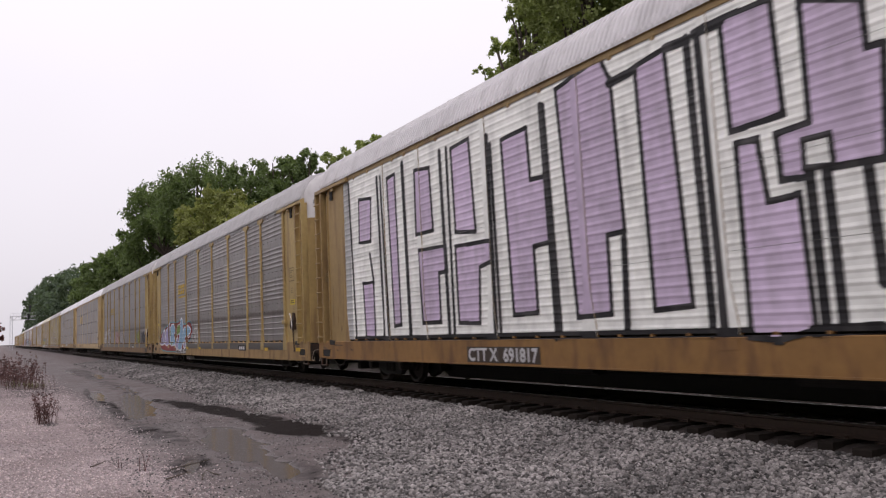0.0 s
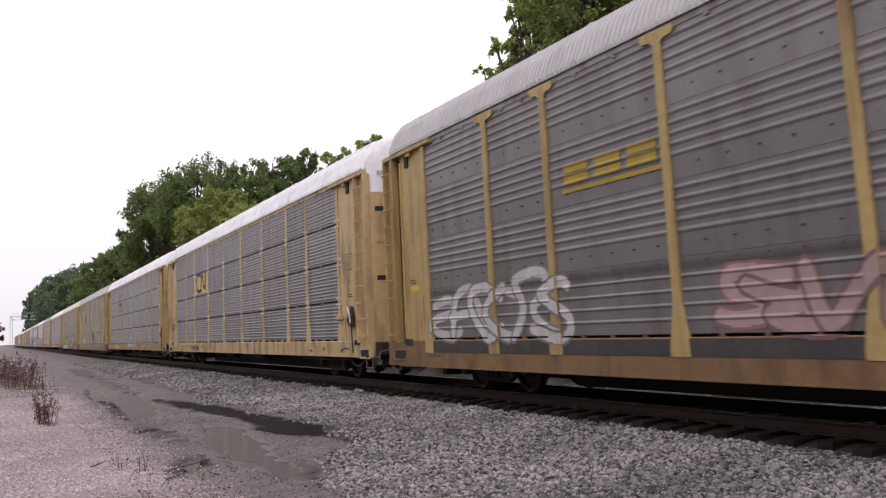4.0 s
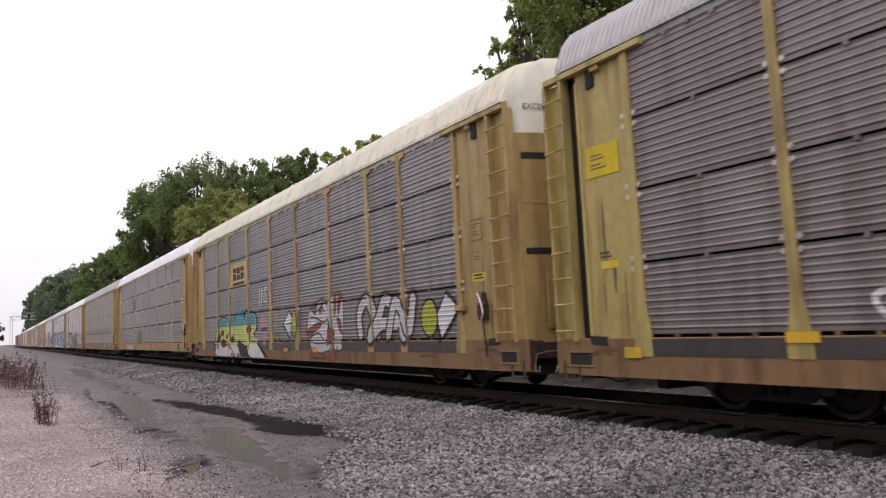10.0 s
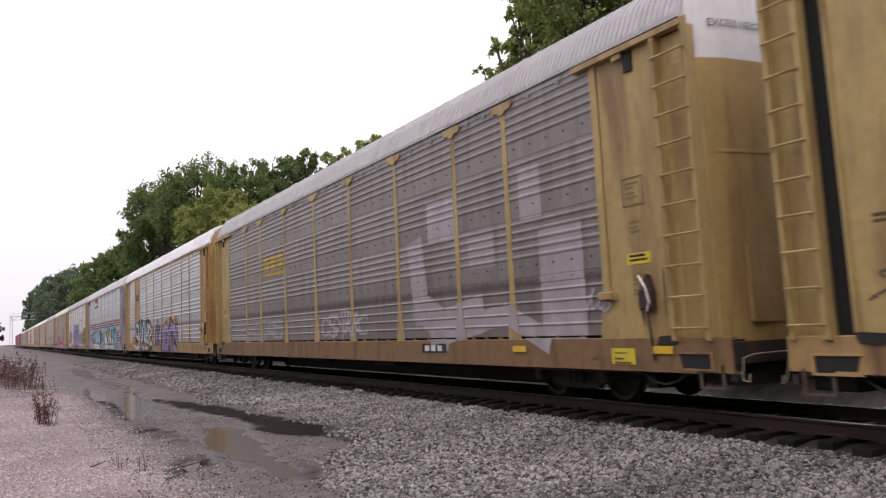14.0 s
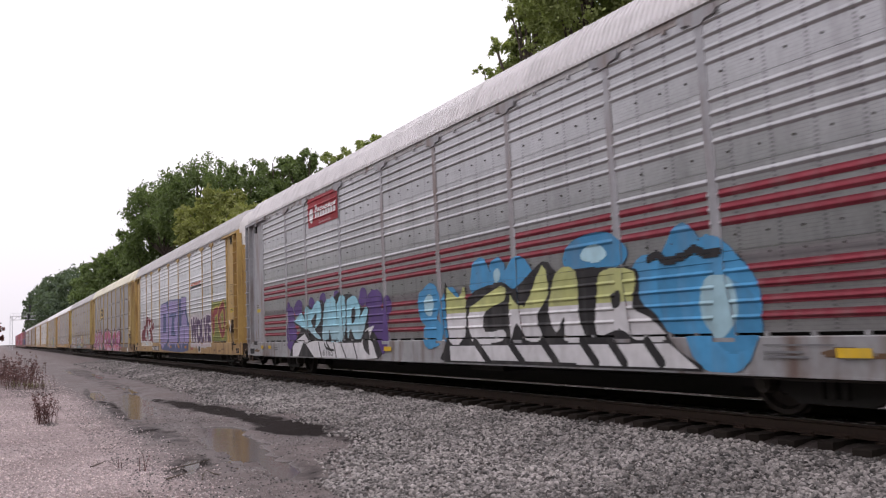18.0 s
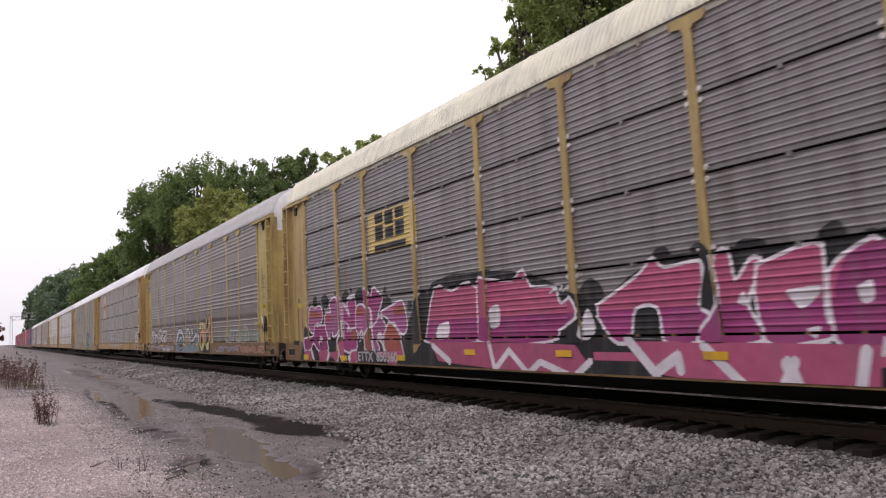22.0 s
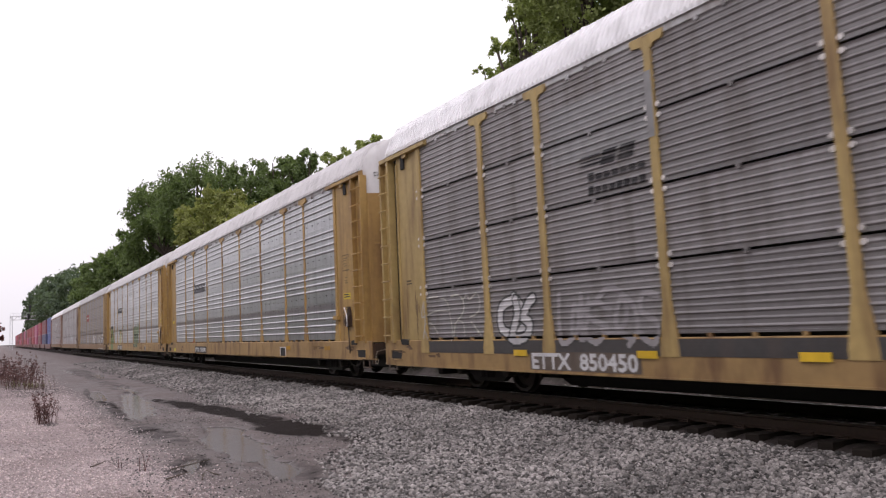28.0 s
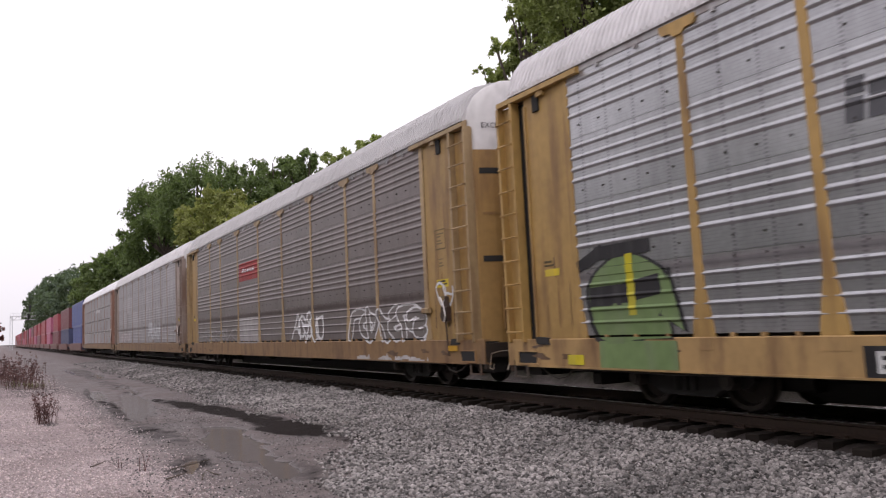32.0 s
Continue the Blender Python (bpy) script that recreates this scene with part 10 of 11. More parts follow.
    spray(c, st, stroke([(10.68, 0.95), (11.39, 0.63)], 0.14, True), white, 4, "graffiti_line")
    spray(c, st, stroke([(12.96, 1.00), (13.11, 0.50), (13.63, 0.87), (14.21, 0.46), (14.58, 0.68), (15.49, 0.44), (15.94, 0.71)], 0.12, True), white, 4, "graffiti_line")
    spray(c, st, stroke([(16.83, 1.06), (17.37, 0.57), (17.83, 0.82), (17.86, 0.62)], 0.16, True), white, 4, "graffiti_line")
    spray(c, st, stroke([(18.30, 0.96), (18.98, 0.41)], 0.14, True), white, 4, "graffiti_line")
    spray(c, st, stroke([(19.59, 0.74), (19.71, 0.44)], 0.20, True), white, 4, "graffiti_line")
    spray(c, st, stroke([(19.48, 0.43), (19.69, 0.77)], 0.14, True), white, 4, "graffiti_line")
    spray(c, st, stroke([(20.60, 0.91), (20.49, 0.48)], 0.14, True), white, 4, "graffiti_line")
    marks(c, [18.51, 15.28, 12.24], 0.83, (0.65, 0.36, 0.03))
    tag(c, st, (15.03, 15.51, 1.84, 2.00), CHALK, 124, 3, 0.04, 6)
    spray(c, st, [rect(16.02, 21.93, 0.44, 0.86)], rose, 1, "graffiti_foot", flush=True, zr=(0.73, 1.05))
    spray(c, st, stroke([(17.68, 0.38), (18.73, 0.95)], 0.12) + stroke([(20.07, 0.38), (21.72, 0.54)], 0.12), white, 2, "graffiti_line", flush=True)
    spray(c, st, [blob(20.9, 1.6, 0.8, 0.6, 0.1, seed=6)], INK, 2, "graffiti_outline")
    spray(c, st, [blob(20.9, 1.6, 0.66, 0.48, 0.1, seed=6)], mag, 3, "graffiti_shape")
    spray(c, "slit", [rect(25.19, 25.74, 0.43, 0.76)], CHALK, 1, "stencil_frame", flush=True)
    number(c, "ETTX  850360", (6.52, 8.87, 0.46, 0.69), (0.42, 0.4, 0.42), INK)


def wagon_13():
    c, st = C[13], "worn"
    piece(c, st, (2.66, 7.61, 0.95, 1.92), (0.50, 0.46, 0.47), (0.07, 0.05, 0.06), None, 131, 7, 0.3)
    piece(c, st, (8.19, 10.14, 0.95, 1.92), (0.36, 0.24, 0.2), (0.14, 0.12, 0.12), None, 132, 4, 0.3)
    steel, bone, peach, butter = (0.20, 0.24, 0.27), (0.46, 0.47, 0.48), (0.48, 0.29, 0.20), (0.52, 0.47, 0.20)
    lp = rounded([(10.34, 0.65), (10.68, 1.64), (11.13, 1.92), (12.17, 1.71), (12.77, 1.63), (12.98, 1.83), (13.68, 1.73), (13.94, 1.41), (14.34, 1.80), (14.59, 1.64), (14.80, 1.41), (15.35, 1.60), (15.86, 1.59), (16.04, 1.05), (15.76, 0.67), (13.42, 0.62)])
    spray(c, st, [lp], steel, 1, "graffiti_ground")
    spray(c, st, stroke(glide([(10.50, 1.08), (10.80, 1.51), (11.39, 1.69), (12.07, 1.55), (12.51, 1.07)]), 0.38, True), INK, 3, "graffiti_line")
    spray(c, st, stroke(glide([(10.50, 1.08), (10.80, 1.51), (11.39, 1.69), (12.07, 1.55), (12.51, 1.07)]), 0.26, True), bone, 4, "graffiti_line")
    spray(c, st, stroke(glide([(11.14, 1.08), (11.35, 1.28), (11.79, 1.33), (12.07, 1.07)]), 0.28, True), INK, 3, "graffiti_line")
    spray(c, st, stroke(glide([(11.14, 1.08), (11.35, 1.28), (11.79, 1.33), (12.07, 1.07)]), 0.16, True), bone, 4, "graffiti_line")
    spray(c, st, stroke(glide([(12.87, 1.07), (12.92, 1.55), (13.41, 1.75), (13.84, 1.50), (13.82, 1.06)]), 0.34, True), INK, 3, "graffiti_line")
    spray(c, st, stroke(glide([(12.87, 1.07), (12.92, 1.55), (13.41, 1.75), (13.84, 1.50), (13.82, 1.06)]), 0.22, True), bone, 4, "graffiti_line")
    spray(c, st, stroke(glide([(14.01, 1.06), (14.19, 1.57), (14.43, 1.75), (14.55, 1.51)]), 0.26, True), INK, 3, "graffiti_line")
    spray(c, st, stroke(glide([(14.01, 1.06), (14.19, 1.57), (14.43, 1.75), (14.55, 1.51)]), 0.14, True), bone, 4, "graffiti_line")
    spray(c, st, stroke(glide([(14.27, 1.14), (14.76, 1.26), (15.29, 1.48)]), 0.32, True), INK, 3, "graffiti_line")
    spray(c, st, stroke(glide([(14.27, 1.14), (14.76, 1.26), (15.29, 1.48)]), 0.20, True), bone, 4, "graffiti_line")
    spray(c, st, stroke(glide([(15.42, 1.05), (15.41, 1.32), (15.65, 1.47), (15.84, 1.35), (15.86, 1.05)]), 0.32, True), INK, 3, "graffiti_line")
    spray(c, st, stroke(glide([(15.42, 1.05), (15.41, 1.32), (15.65, 1.47), (15.84, 1.35), (15.86, 1.05)]), 0.20, True), bone, 4, "graffiti_line")
    lp = rounded([(12.93, 1.09), (13.02, 1.38), (13.33, 1.59), (13.64, 1.36), (13.69, 1.06)])
    spray(c, st, edging([lp], 0.06), INK, 4, "graffiti_outline")
    spray(c, st, [lp], peach, 4, "graffiti_shape")
    lp = rounded([(11.13, 1.00), (12.07, 1.01), (12.17, 0.76), (11.46, 0.67)])
    spray(c, st, [lp], INK, 3, "graffiti_shape")
    spray(c, st, stroke(glide([(11.31, 0.96), (11.56, 0.77), (12.00, 0.86)]), 0.06, True), bone, 4, "graffiti_line")
    lp = [(16.26, 0.96), (18.27, 1.03), (18.22, 0.60), (16.40, 0.62)]
    spray(c, st, [lp], INK, 2, "graffiti_ground")
    lp = rounded([(16.19, 1.56), (16.53, 1.72), (17.03, 1.67), (17.19, 1.31), (17.06, 0.90), (16.67, 0.69), (16.26, 0.90), (16.11, 1.23)])
    spray(c, st, edging([lp], 0.09), INK, 3, "graffiti_outline")
    spray(c, st, [lp], butter, 3, "graffiti_letter", zr=(0, 1.18))
    spray(c, st, [lp], peach, 3, "graffiti_letter", zr=(1.18, 9))
    lp = rounded([(16.07, 1.73), (16.24, 2.22), (16.38, 1.97), (16.82, 2.03), (16.90, 1.94), (17.18, 1.93), (17.19, 1.70), (17.03, 1.67), (16.97, 1.73), (16.91, 1.87), (16.74, 1.70), (16.68, 1.87), (16.48, 1.88), (16.35, 1.71)])
    spray(c, st, [lp], butter, 3, "graffiti_letter")
    lp = rounded([(17.18, 1.71), (17.49, 2.23), (17.61, 2.14), (17.51, 1.82), (17.39, 1.71), (17.93, 1.72), (17.85, 1.54), (17.47, 1.48), (17.38, 1.30), (17.46, 1.04), (17.26, 0.96), (17.15, 1.31)])
    spray(c, st, edging([lp], 0.09), INK, 3, "graffiti_outline")
    spray(c, st, [lp], peach, 3, "graffiti_letter", zr=(0, 2.00))
    spray(c, st, [lp], butter, 3, "graffiti_letter", zr=(2.00, 9))
    lp = rounded([(17.87, 1.85), (17.99, 2.28), (18.18, 2.23), (18.39, 1.99), (18.30, 1.27), (18.13, 1.18), (18.03, 0.79), (17.67, 0.77), (17.48, 1.02), (17.87, 1.27), (17.97, 1.53)])
    spray(c, st, edging([lp], 0.09), INK, 3, "graffiti_outline")
    spray(c, st, [lp], butter, 3, "graffiti_letter", zr=(0, 1.15))
    spray(c, st, [lp], peach, 3, "graffiti_letter", zr=(1.15, 9))
    lp = rounded([(16.38, 1.33), (16.66, 1.38), (16.70, 0.97), (16.46, 0.93)])
    spray(c, st, [lp], INK, 4, "graffiti_letter")
    lp = rounded([(17.55, 1.23), (17.90, 1.38), (17.81, 1.08), (17.62, 1.01)])
    spray(c, st, [lp], INK, 4, "graffiti_letter")
    lp = rounded([(18.14, 1.83), (18.36, 1.92), (18.31, 1.51), (18.19, 1.40)])
    spray(c, st, [lp], INK, 4, "graffiti_letter")
    lp = rounded([(17.50, 1.75), (17.78, 2.13), (17.82, 1.79), (17.71, 1.67)])
    spray(c, st, [lp], INK, 2, "graffiti_letter")
    piece(c, st, (2.55, 9.83, 0.66, 0.98), (0.36, 0.3, 0.31), (0.16, 0.12, 0.12), None, 131, 9, 0.2)
    bars(c, (6.64, 8.92, 0.61, 0.80), CHALK)
    marks(c, [15.71, 12.90, 6.65], 0.98, (0.62, 0.36, 0.03))
    piece(c, st, (20.16, 22.90, 1.07, 1.30), (0.2, 0.18, 0.18), (0.32, 0.28, 0.27), None, 136, 4, 0.2)
    piece(c, st, (23.69, 25.94, 1.05, 1.52), (0.22, 0.25, 0.2), (0.33, 0.33, 0.33), None, 137, 4, 0.26)
    piece(c, st, (22.9, 26.68, 0.66, 0.98), (0.36, 0.19, 0.14), (0.20, 0.13, 0.10), None, 132, 6, 0.2)
    tag(c, st, (21.2, 24.6, 1.05, 1.7), (0.36, 0.38, 0.36), 133, 6, 0.08)
    piece(c, st, (19.4, 23.2, 0.66, 0.98), (0.30, 0.26, 0.28), (0.13, 0.10, 0.10), None, 134, 6, 0.2)
    spray(c, "slit", [blob(1.78, 4.53, 0.34, 0.37, 0.0, 28)], (0.08, 0.12, 0.18), 2, "round_seal", flush=True, at=-0.02)
    spray(c, "slit", [blob(1.78, 4.53, 0.22, 0.25, 0.0, 28)], (0.5, 0.5, 0.5), 3, "round_seal", flush=True, at=-0.02)
    spray(c, "slit", [rect(1.78 - 0.2, 1.78 + 0.2, 4.53 - 0.05, 4.53 + 0.05), rect(1.78 - 0.05, 1.78 + 0.05, 4.53 - 0.22, 4.53 + 0.22)], (0.06, 0.17, 0.34), 4, "round_seal", flush=True, at=-0.02)
    spray(c, "slit", wild(1.32, 2.01, 2.78, 3.33, 4, 0.04, 138), (0.40, 0.13, 0.08), 2, "graffiti_tag", flush=True, at=-0.02)
    marks(c, [1.98], 0.9, w=0.3)


def wagon_14():
    c, st = C[14], "slit"
    spray(c, st, [rect(4.95, 7.03, 3.33, 5.32)], (0.55, 0.40, 0.30), 1, "sign_ground")
    spray(c, st, [rect(5.43, 6.60, 4.08, 4.62)], (0.5, 0.16, 0.05), 2, "company_mark")
    piece(c, st, (10.01, 18.00, 0.89, 2.26), (0.22, 0.21, 0.22), CHALK, None, 141, 9, 0.17)
    tag(c, st, (24.41, 25.62, 1.08, 1.93), CHALK, 142, 7, 0.06)
    spray(c, "slit", [rect(24.97, 25.54, 0.68, 0.99)], CHALK, 1, "stencil_frame", flush=True)
    spray(c, "slit", [rect(25.04, 25.47, 0.72, 0.96)], INK, 2, "stencil_patch", flush=True)
    spray(c, "slit", [rect(26.49, 27.07, 2.46, 2.58)], (0.6, 0.47, 0.03), 2, "yellow_notice", flush=True, at=-0.02)
    marks(c, [27.02, 24.21, 21.20, 19.22], 0.9, (0.6, 0.37, 0.03))
    spray(c, "slit", [blob(27.71, 1.88, 0.16, 0.2, 0.1)], (0.5, 0.35, 0.35), 2, "pale_patch", flush=True, at=-0.0)


def wagon_15():
    c, st = C[15], "slit"
    southern_sign(c, (7.4, 9.95, 3.25, 4.95), (8.18, 9.67, 3.35, 4.01))
    for ln in ([(3.14, 2.00), (2.78, 2.00), (2.53, 1.87), (2.46, 1.58), (2.81, 1.67), (3.19, 1.70), (3.61, 1.69), (3.46, 1.92), (3.23, 1.96)],
               [(2.68, 1.09), (2.54, 1.37), (2.78, 1.44), (3.08, 1.21)],
               [(3.61, 1.67), (3.69, 1.38), (3.71, 1.06)],
               [(3.70, 1.97), (4.03, 1.99), (4.22, 1.81), (4.14, 1.59), (3.86, 1.42), (3.74, 1.10)],
               [(3.97, 1.46), (4.17, 1.41), (4.21, 1.10)],
               [(4.18, 1.86), (4.34, 1.98), (4.46, 1.88), (4.73, 1.99), (4.85, 1.80), (4.74, 1.60), (4.44, 1.53)],
               [(4.48, 1.44), (4.65, 1.30), (4.82, 1.17)],
               [(2.56, 1.84), (2.59, 1.47), (2.48, 1.12)]):
        spray(c, st, stroke(glide(ln), 0.035, True), (0.45, 0.43, 0.40), 4, "graffiti_line")
    piece(c, st, (5.44, 6.74, 1.00, 1.97), (0.5, 0.49, 0.5), (0.06, 0.06, 0.06), None, 152, 5, 0.18)
    tag(c, st, (7.33, 9.74, 0.96, 1.86), (0.33, 0.31, 0.32), 153, 7, 0.1)
    number(c, "ETTX  850450", (6.56, 9.22, 0.41, 0.66), (0.58, 0.57, 0.58), (0.13, 0.1, 0.08))
    marks(c, [6.22, 12.19, 9.45], 0.83)
    piece(c, st, (15.83, 18.31, 0.96, 1.81), (0.46, 0.42, 0.06), (0.25, 0.24, 0.1), None, 154, 8, 0.22)
    word(c, st, "RUR", (18.50, 20.78, 1.05, 1.95), (0.06, 0.27, 0.42), INK, (0.03, 0.1, 0.17), 0.12, 0.07, 0.2, None, 0.1)
    spray(c, st, [rect(18.33, 20.68, 0.51, 0.90)], (0.05, 0.2, 0.33), 1, "graffiti_foot", flush=True)


def wagon_16():
    c, st = C[16], "band"
    blocks(c, st, 7.13, 9.42, 3.42, 3.92, 8, (0.10, 0.10, 0.11), shear=0.06)
    number(c, "ETTX  703699", (7.49, 9.64, 0.65, 0.83), (0.62, 0.62, 0.62), INK, 0.16)
    spray(c, st, [blob(6.99, 1.13, 0.1, 0.1, 0.1)], (0.4, 0.1, 0.06), 5, "paint_spot")
    spray(c, "slit", [rect(2.18, 2.60, 0.65, 0.81)], (0.6, 0.5, 0.03), 2, "yellow_notice", flush=True)
    spray(c, "slit", [rect(20.66, 21.30, 0.56, 0.91)], CHALK, 1, "stencil_frame", flush=True)
    spray(c, "slit", [rect(20.74, 21.23, 0.60, 0.88)], INK, 2, "stencil_patch", flush=True)
    marks(c, [21.61, 25.14], 0.88, (0.42, 0.22, 0.02))
    small_print(c, 23.85, 0.92, 2, 0.7, (0.2, 0.12, 0.04), 0.03)


def wagon_17():
    c, st = C[17], "band"
    green = (0.15, 0.22, 0.09)
    blocks(c, st, 7.43, 9.68, 3.43, 3.93, 8, (0.10, 0.10, 0.11), shear=0.06)
    pale, dark = (0.22, 0.265, 0.165), (0.03, 0.05, 0.025)
    shape(c, st, blob(16.17, 0.99, 0.21, 0.12, 0.03, 12), pale, dark, 0.07)
    shape(c, st, blob(16.54, 0.96, 0.17, 0.08, 0.03, 12), pale, dark, 0.07)
    shape(c, st, blob(16.93, 0.93, 0.19, 0.13, 0.03, 12), pale, dark, 0.07)
    shape(c, st, blob(17.25, 0.95, 0.13, 0.07, 0.03, 12), pale, dark, 0.07)
    shape(c, st, blob(17.61, 0.93, 0.17, 0.10, 0.03, 12), pale, dark, 0.07)
    shape(c, st, [(15.76, 1.85), (15.79, 2.09), (15.95, 2.11), (16.06, 1.90), (16.03, 1.67), (15.88, 1.71)], pale, dark, 0.07)
    shape(c, st, [(15.98, 2.11), (16.14, 2.24), (16.28, 2.09), (16.31, 1.76), (16.12, 1.70)], pale, dark, 0.07)
    shape(c, st, [(16.32, 2.12), (16.49, 2.21), (16.63, 2.10), (16.59, 1.71), (16.36, 1.72)], pale, dark, 0.07)
    shape(c, st, [(16.58, 2.11), (16.76, 2.26), (17.04, 2.25), (17.13, 2.07), (17.10, 1.75), (16.81, 1.63), (16.65, 1.74)], pale, dark, 0.07)
    shape(c, st, [(17.14, 2.13), (17.31, 2.20), (17.40, 2.05), (17.36, 1.74), (17.15, 1.75)], pale, dark, 0.07)
    shape(c, st, [(17.37, 2.08), (17.51, 2.17), (17.56, 1.94), (17.52, 1.73), (17.37, 1.77)], pale, dark, 0.07)
    shape(c, st, [(17.55, 2.07), (17.69, 2.37), (17.89, 2.38), (18.07, 2.21), (18.07, 1.79), (17.90, 1.53), (17.66, 1.63), (17.55, 1.85)], pale, dark, 0.07)
    shape(c, st, [(15.85, 1.37), (16.03, 1.62), (16.36, 1.65), (16.47, 1.35), (16.41, 1.06), (15.91, 1.06)], pale, dark, 0.07)
    shape(c, st, [(16.45, 1.42), (16.64, 1.61), (16.77, 1.35), (16.74, 1.04), (16.43, 1.04)], pale, dark, 0.07)
    shape(c, st, [(16.75, 1.35), (16.92, 1.61), (17.20, 1.65), (17.29, 1.33), (17.26, 1.03), (16.78, 1.04)], pale, dark, 0.07)
    shape(c, st, [(17.26, 1.46), (17.51, 1.64), (17.60, 1.39), (17.57, 1.03), (17.26, 1.03)], pale, dark, 0.07)
    shape(c, st, [(17.60, 1.56), (17.79, 1.47), (17.86, 1.20), (17.77, 1.03), (17.55, 1.03)], pale, dark, 0.07)
    spray(c, st, stroke([(17.08, 1.53), (17.09, 1.69), (17.41, 1.70), (17.40, 1.57)], 0.050), dark, 5, "graffiti_line")
    spray(c, st, stroke([(16.93, 1.18), (17.05, 1.29), (17.17, 1.20)], 0.050), dark, 5, "graffiti_line")
    spray(c, st, stroke([(16.21, 1.36), (16.18, 1.13)], 0.050), dark, 5, "graffiti_line")
    spray(c, st, stroke([(16.54, 1.74), (16.70, 1.61), (16.88, 1.73)], 0.050), dark, 5, "graffiti_line")
    spray(c, st, stroke([(22.05, 1.83), (22.49, 1.82)], 0.035), (0.05, 0.05, 0.06), 5, "graffiti_line")
    spray(c, st, stroke([(22.12, 1.74), (22.44, 1.74)], 0.030), (0.05, 0.05, 0.06), 5, "graffiti_line")
    spray(c, st, stroke([(22.39, 1.92), (22.49, 1.82), (22.35, 1.64)], 0.025), (0.05, 0.05, 0.06), 5, "graffiti_line")
    spray(c, st, stroke([(19.26, 1.84), (19.37, 1.76), (19.27, 1.75), (19.38, 1.80)], 0.030), (0.2, 0.2, 0.21), 5, "graffiti_line")
    spray(c, st, stroke([(18.87, 1.27), (19.03, 1.24), (19.16, 1.29)], 0.060), (0.24, 0.23, 0.24), 5, "graffiti_line")
    spray(c, st, stroke([(17.91, 1.44), (18.07, 1.34), (17.95, 1.26), (18.13, 1.17), (18.00, 1.11)], 0.060), (0.16, 0.14, 0.2), 5, "graffiti_line")
    spray(c, "slit", [rect(21.33, 21.81, 0.67, 0.77)], (0.42, 0.22, 0.03), 2, "reflector_patch", flush=True)
    spray(c, "slit", [[(22.58, 0.91), (22.76, 0.91), (22.76, 0.64), (22.66, 0.65)]], (0.07, 0.045, 0.03), 2, "rust_stain", flush=True)
    spray(c, st, [blob(8.90, 1.43, 0.62, 0.42, 0.12, seed=20), blob(9.08, 1.82, 0.3, 0.3, 0.1, seed=21)], (0.50, 0.48, 0.28), 2, "graffiti_patch")
    spray(c, st, [rect(8.26, 9.63, 1.74, 2.14)], (0.14, 0.17, 0.08), 1, "graffiti_patch")
    spray(c, st, [blob(9.02, 1.94, 0.14, 0.09, 0.1)], (0.5, 0.1, 0.03), 3, "graffiti_patch")
    spray(c, "slit", [rect(20.68, 21.27, 0.58, 0.92)], CHALK, 1, "stencil_frame", flush=True)
    spray(c, "slit", [rect(20.76, 21.20, 0.62, 0.89)], INK, 2, "stencil_patch", flush=True)
    number(c, "ETTX  703578", (7.55, 9.81, 0.58, 0.81), (0.62, 0.62, 0.62), INK, 0.16)
    tag(c, "slit", (18.80, 19.92, 0.71, 0.88), (0.2, 0.1, 0.03), 172, 5, 0.04)
    spray(c, st, [blob(3.62, 1.65, 0.95, 0.72, 0.07, seed=22), [(2.98, 1.06), (4.61, 1.05), (4.53, 1.37), (3.08, 1.42)], [(4.31, 1.38), (4.86, 1.13), (4.57, 2.09)]], INK, 1, "graffiti_outline")
    spray(c, st, [blob(3.63, 1.67, 0.87, 0.66, 0.07, seed=22), [(3.06, 1.06), (4.56, 1.05), (4.48, 1.37), (3.15, 1.41)], [(4.35, 1.41), (4.78, 1.16), (4.55, 1.97)]], green, 2, "graffiti_patch")
    spray(c, "slit", [rect(3.01, 4.66, 0.59, 1.03)], green, 1, "graffiti_foot", flush=True)
    spray(c, st, stroke([(2.67, 2.25), (3.10, 2.41), (4.12, 2.42)], 0.2) + stroke([(2.97, 1.73), (3.57, 1.74), (4.24, 1.83)], 0.3), INK, 3, "graffiti_line")
    spray(c, st, stroke([(3.77, 2.26), (3.79, 1.49)], 0.16), (0.48, 0.42, 0.02), 4, "graffiti_stripe")
    spray(c, "slit", [rect(2.20, 2.61, 0.65, 0.81)], (0.6, 0.5, 0.03), 2, "yellow_notice", flush=True)


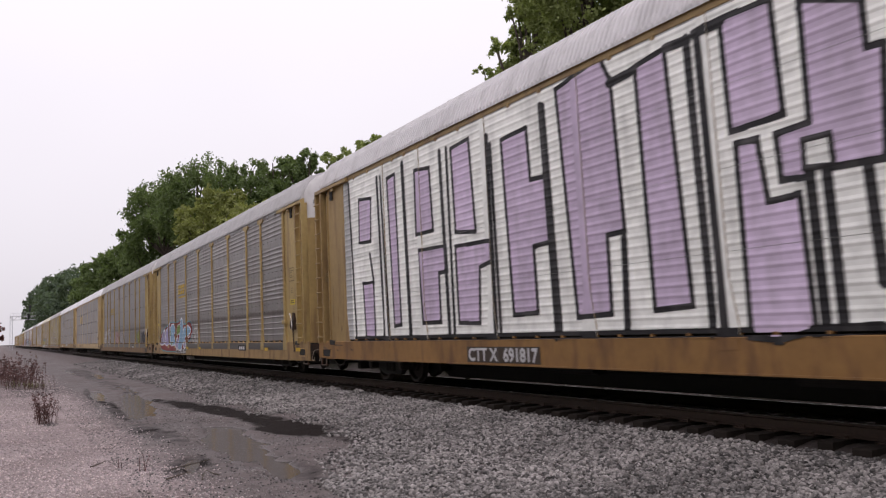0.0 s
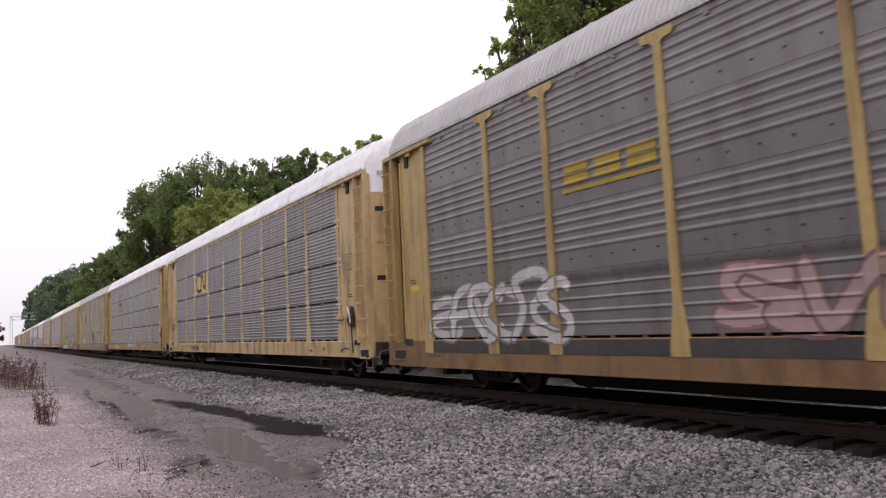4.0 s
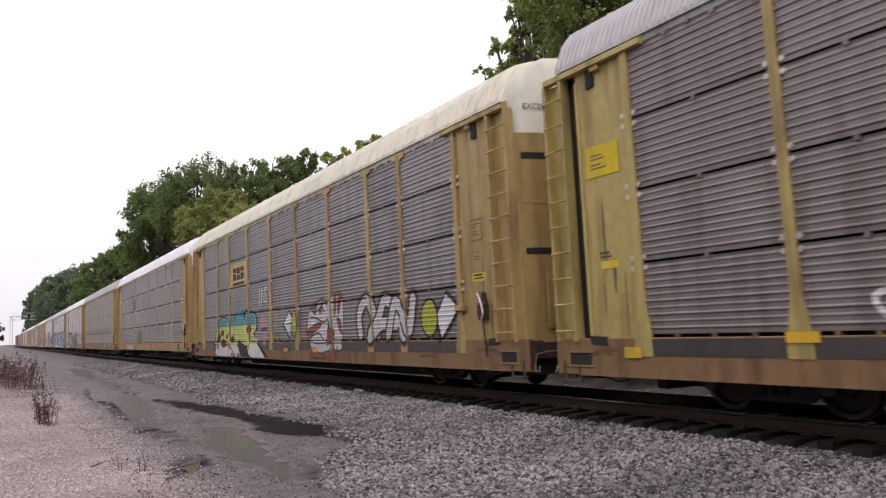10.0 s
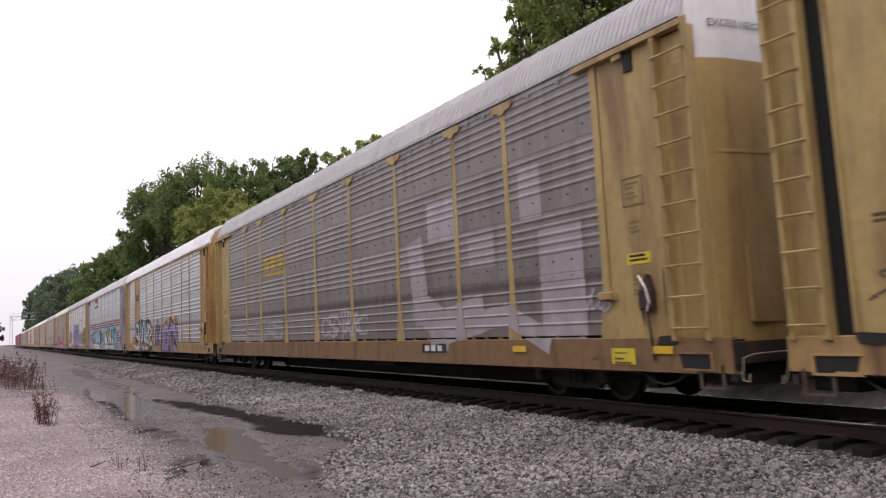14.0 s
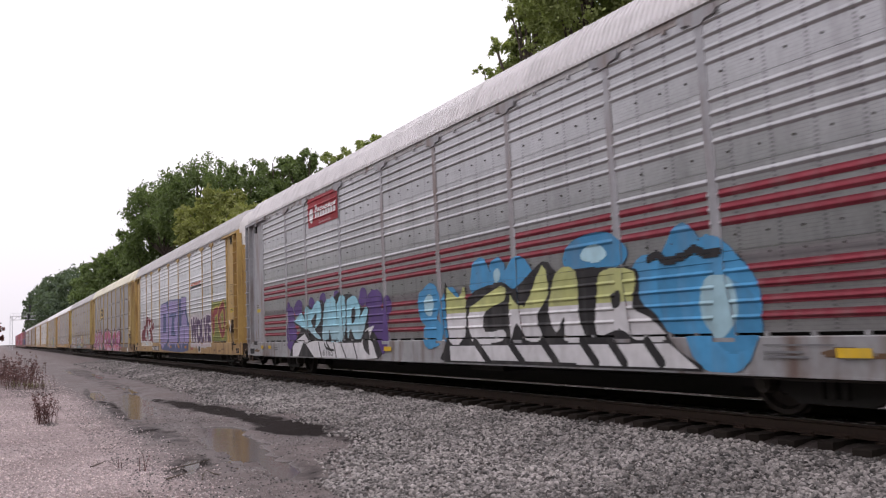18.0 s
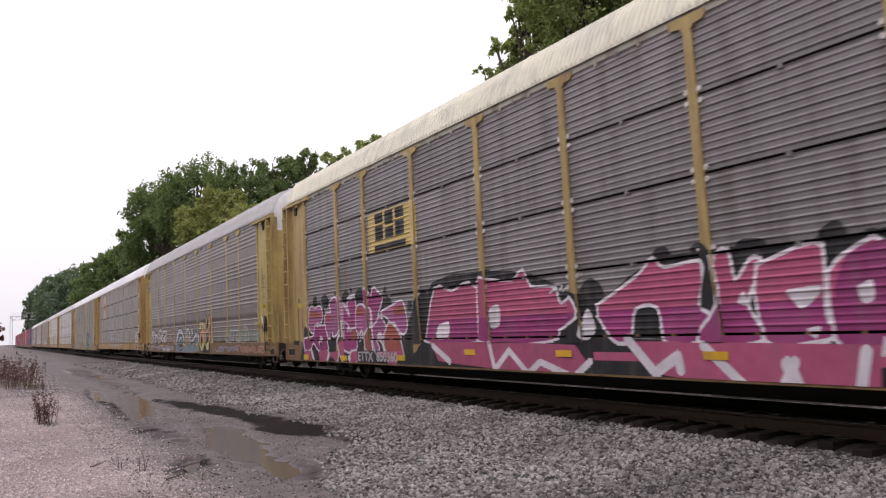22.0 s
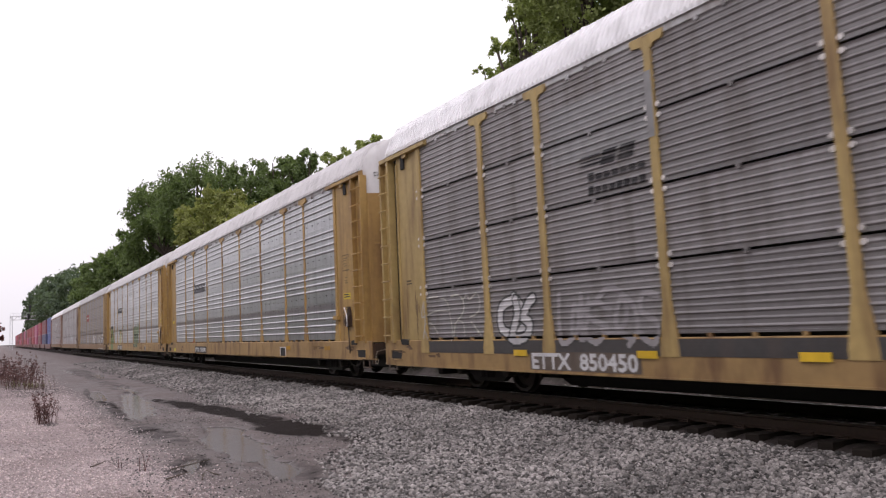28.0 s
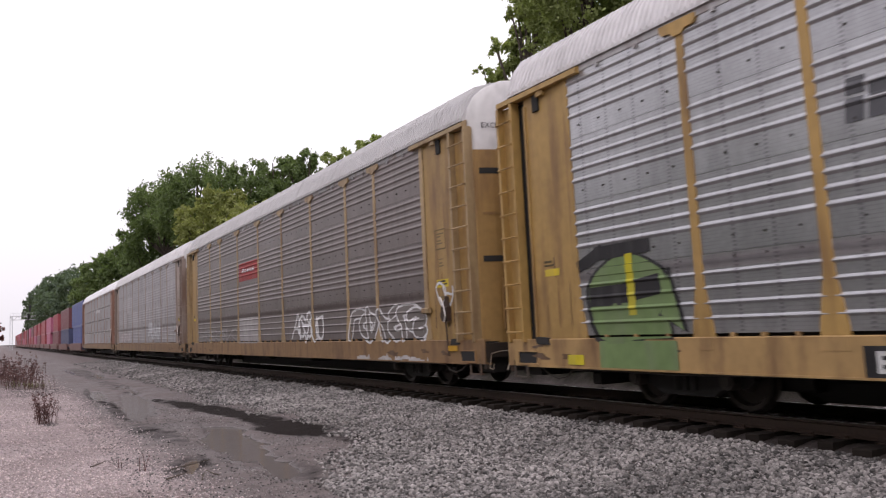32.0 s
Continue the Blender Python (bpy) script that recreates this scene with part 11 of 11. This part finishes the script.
def wagon_18():
    c, st = C[18], "worn"
    spray(c, st, [rect(10.10, 12.68, 3.43, 4.13)], (0.30, 0.04, 0.04), 1, "sign_ground")
    blocks(c, st, 10.54, 12.29, 3.75, 3.91, 5, CHALK)
    spray(c, st, [rect(10.04, 12.69, 1.04, 2.01)], (0.30, 0.28, 0.28), 1, "faded_block")
    tag(c, st, (16.66, 19.39, 1.08, 2.00), CHALK, 181, 6, 0.09)
    piece(c, st, (21.58, 25.99, 1.04, 1.91), (0.17, 0.15, 0.14), CHALK, None, 182, 7, 0.28)
    tag(c, st, (22.03, 25.90, 0.40, 0.79), (0.45, 0.43, 0.43), 183, 6, 0.08, 3)
    tag(c, st, (2.73, 9.74, 1.13, 1.66), (0.33, 0.31, 0.31), 184, 6, 0.06)
    spray(c, "slit", wild(26.37, 27.03, 1.77, 2.33, 3, 0.05, 185), CHALK, 2, "graffiti_tag", flush=True, at=-0.02)
    marks(c, [27.01], 0.9, (0.55, 0.3, 0.03))


def wagon_19():
    c, st = C[19], "worn"
    tag(c, st, (4.0, 9.0, 1.2, 1.9), (0.5, 0.45, 0.46), 191, 7, 0.2)
    tag(c, st, (17.0, 21.0, 1.3, 2.4), (0.5, 0.5, 0.52), 192, 4, 0.3)


def wagon_20():
    c, st = C[20], "slit"
    blocks(c, st, 14.0, 17.5, 4.0, 4.5, 5, CHALK, shear=0.2)
    spray(c, st, [rect(5.0, 12.0, 1.15, 2.0)], (0.3, 0.29, 0.29), 1, "faded_block")


for paint_wagon in (wagon_0, wagon_1, wagon_2, wagon_3, wagon_4, wagon_5, wagon_6, wagon_7, wagon_8, wagon_9, wagon_10, wagon_11, wagon_12, wagon_13, wagon_14, wagon_15, wagon_16, wagon_17, wagon_18, wagon_19, wagon_20):
    paint_wagon()



# ---- what moves ----
def motions():
    """Every wagon runs along the track by the timetable; wheels turn with the way run."""
    for car, mid, *up in TRAIN:
        z = up[0] if up else 0.0
        walk(car, [(t, on_track(mid - run, z)) for t, run in RUN])
    times = [t for t, _ in RUN]
    way = [run for _, run in RUN]
    lead = {}
    for wheel in WHEEL_PARTS:
        side = wheel.location.y > 0
        if side not in lead:
            y = wheel.location.y
            rows = []
            for k in range(0, 32 * FPS + 1):
                t = k / FPS
                rows.append((t, pose(0, y, 0.455, math.degrees(float(np.interp(t, times, way)) / 0.455) % 360)))
            walk(wheel, rows)
            lead[side] = wheel
        else:
            wheel.rotation_mode = "QUATERNION"
            keys = wheel.animation_data_create()
            keys.action = lead[side].animation_data.action
            keys.action_slot = lead[side].animation_data.action_slot


motions()
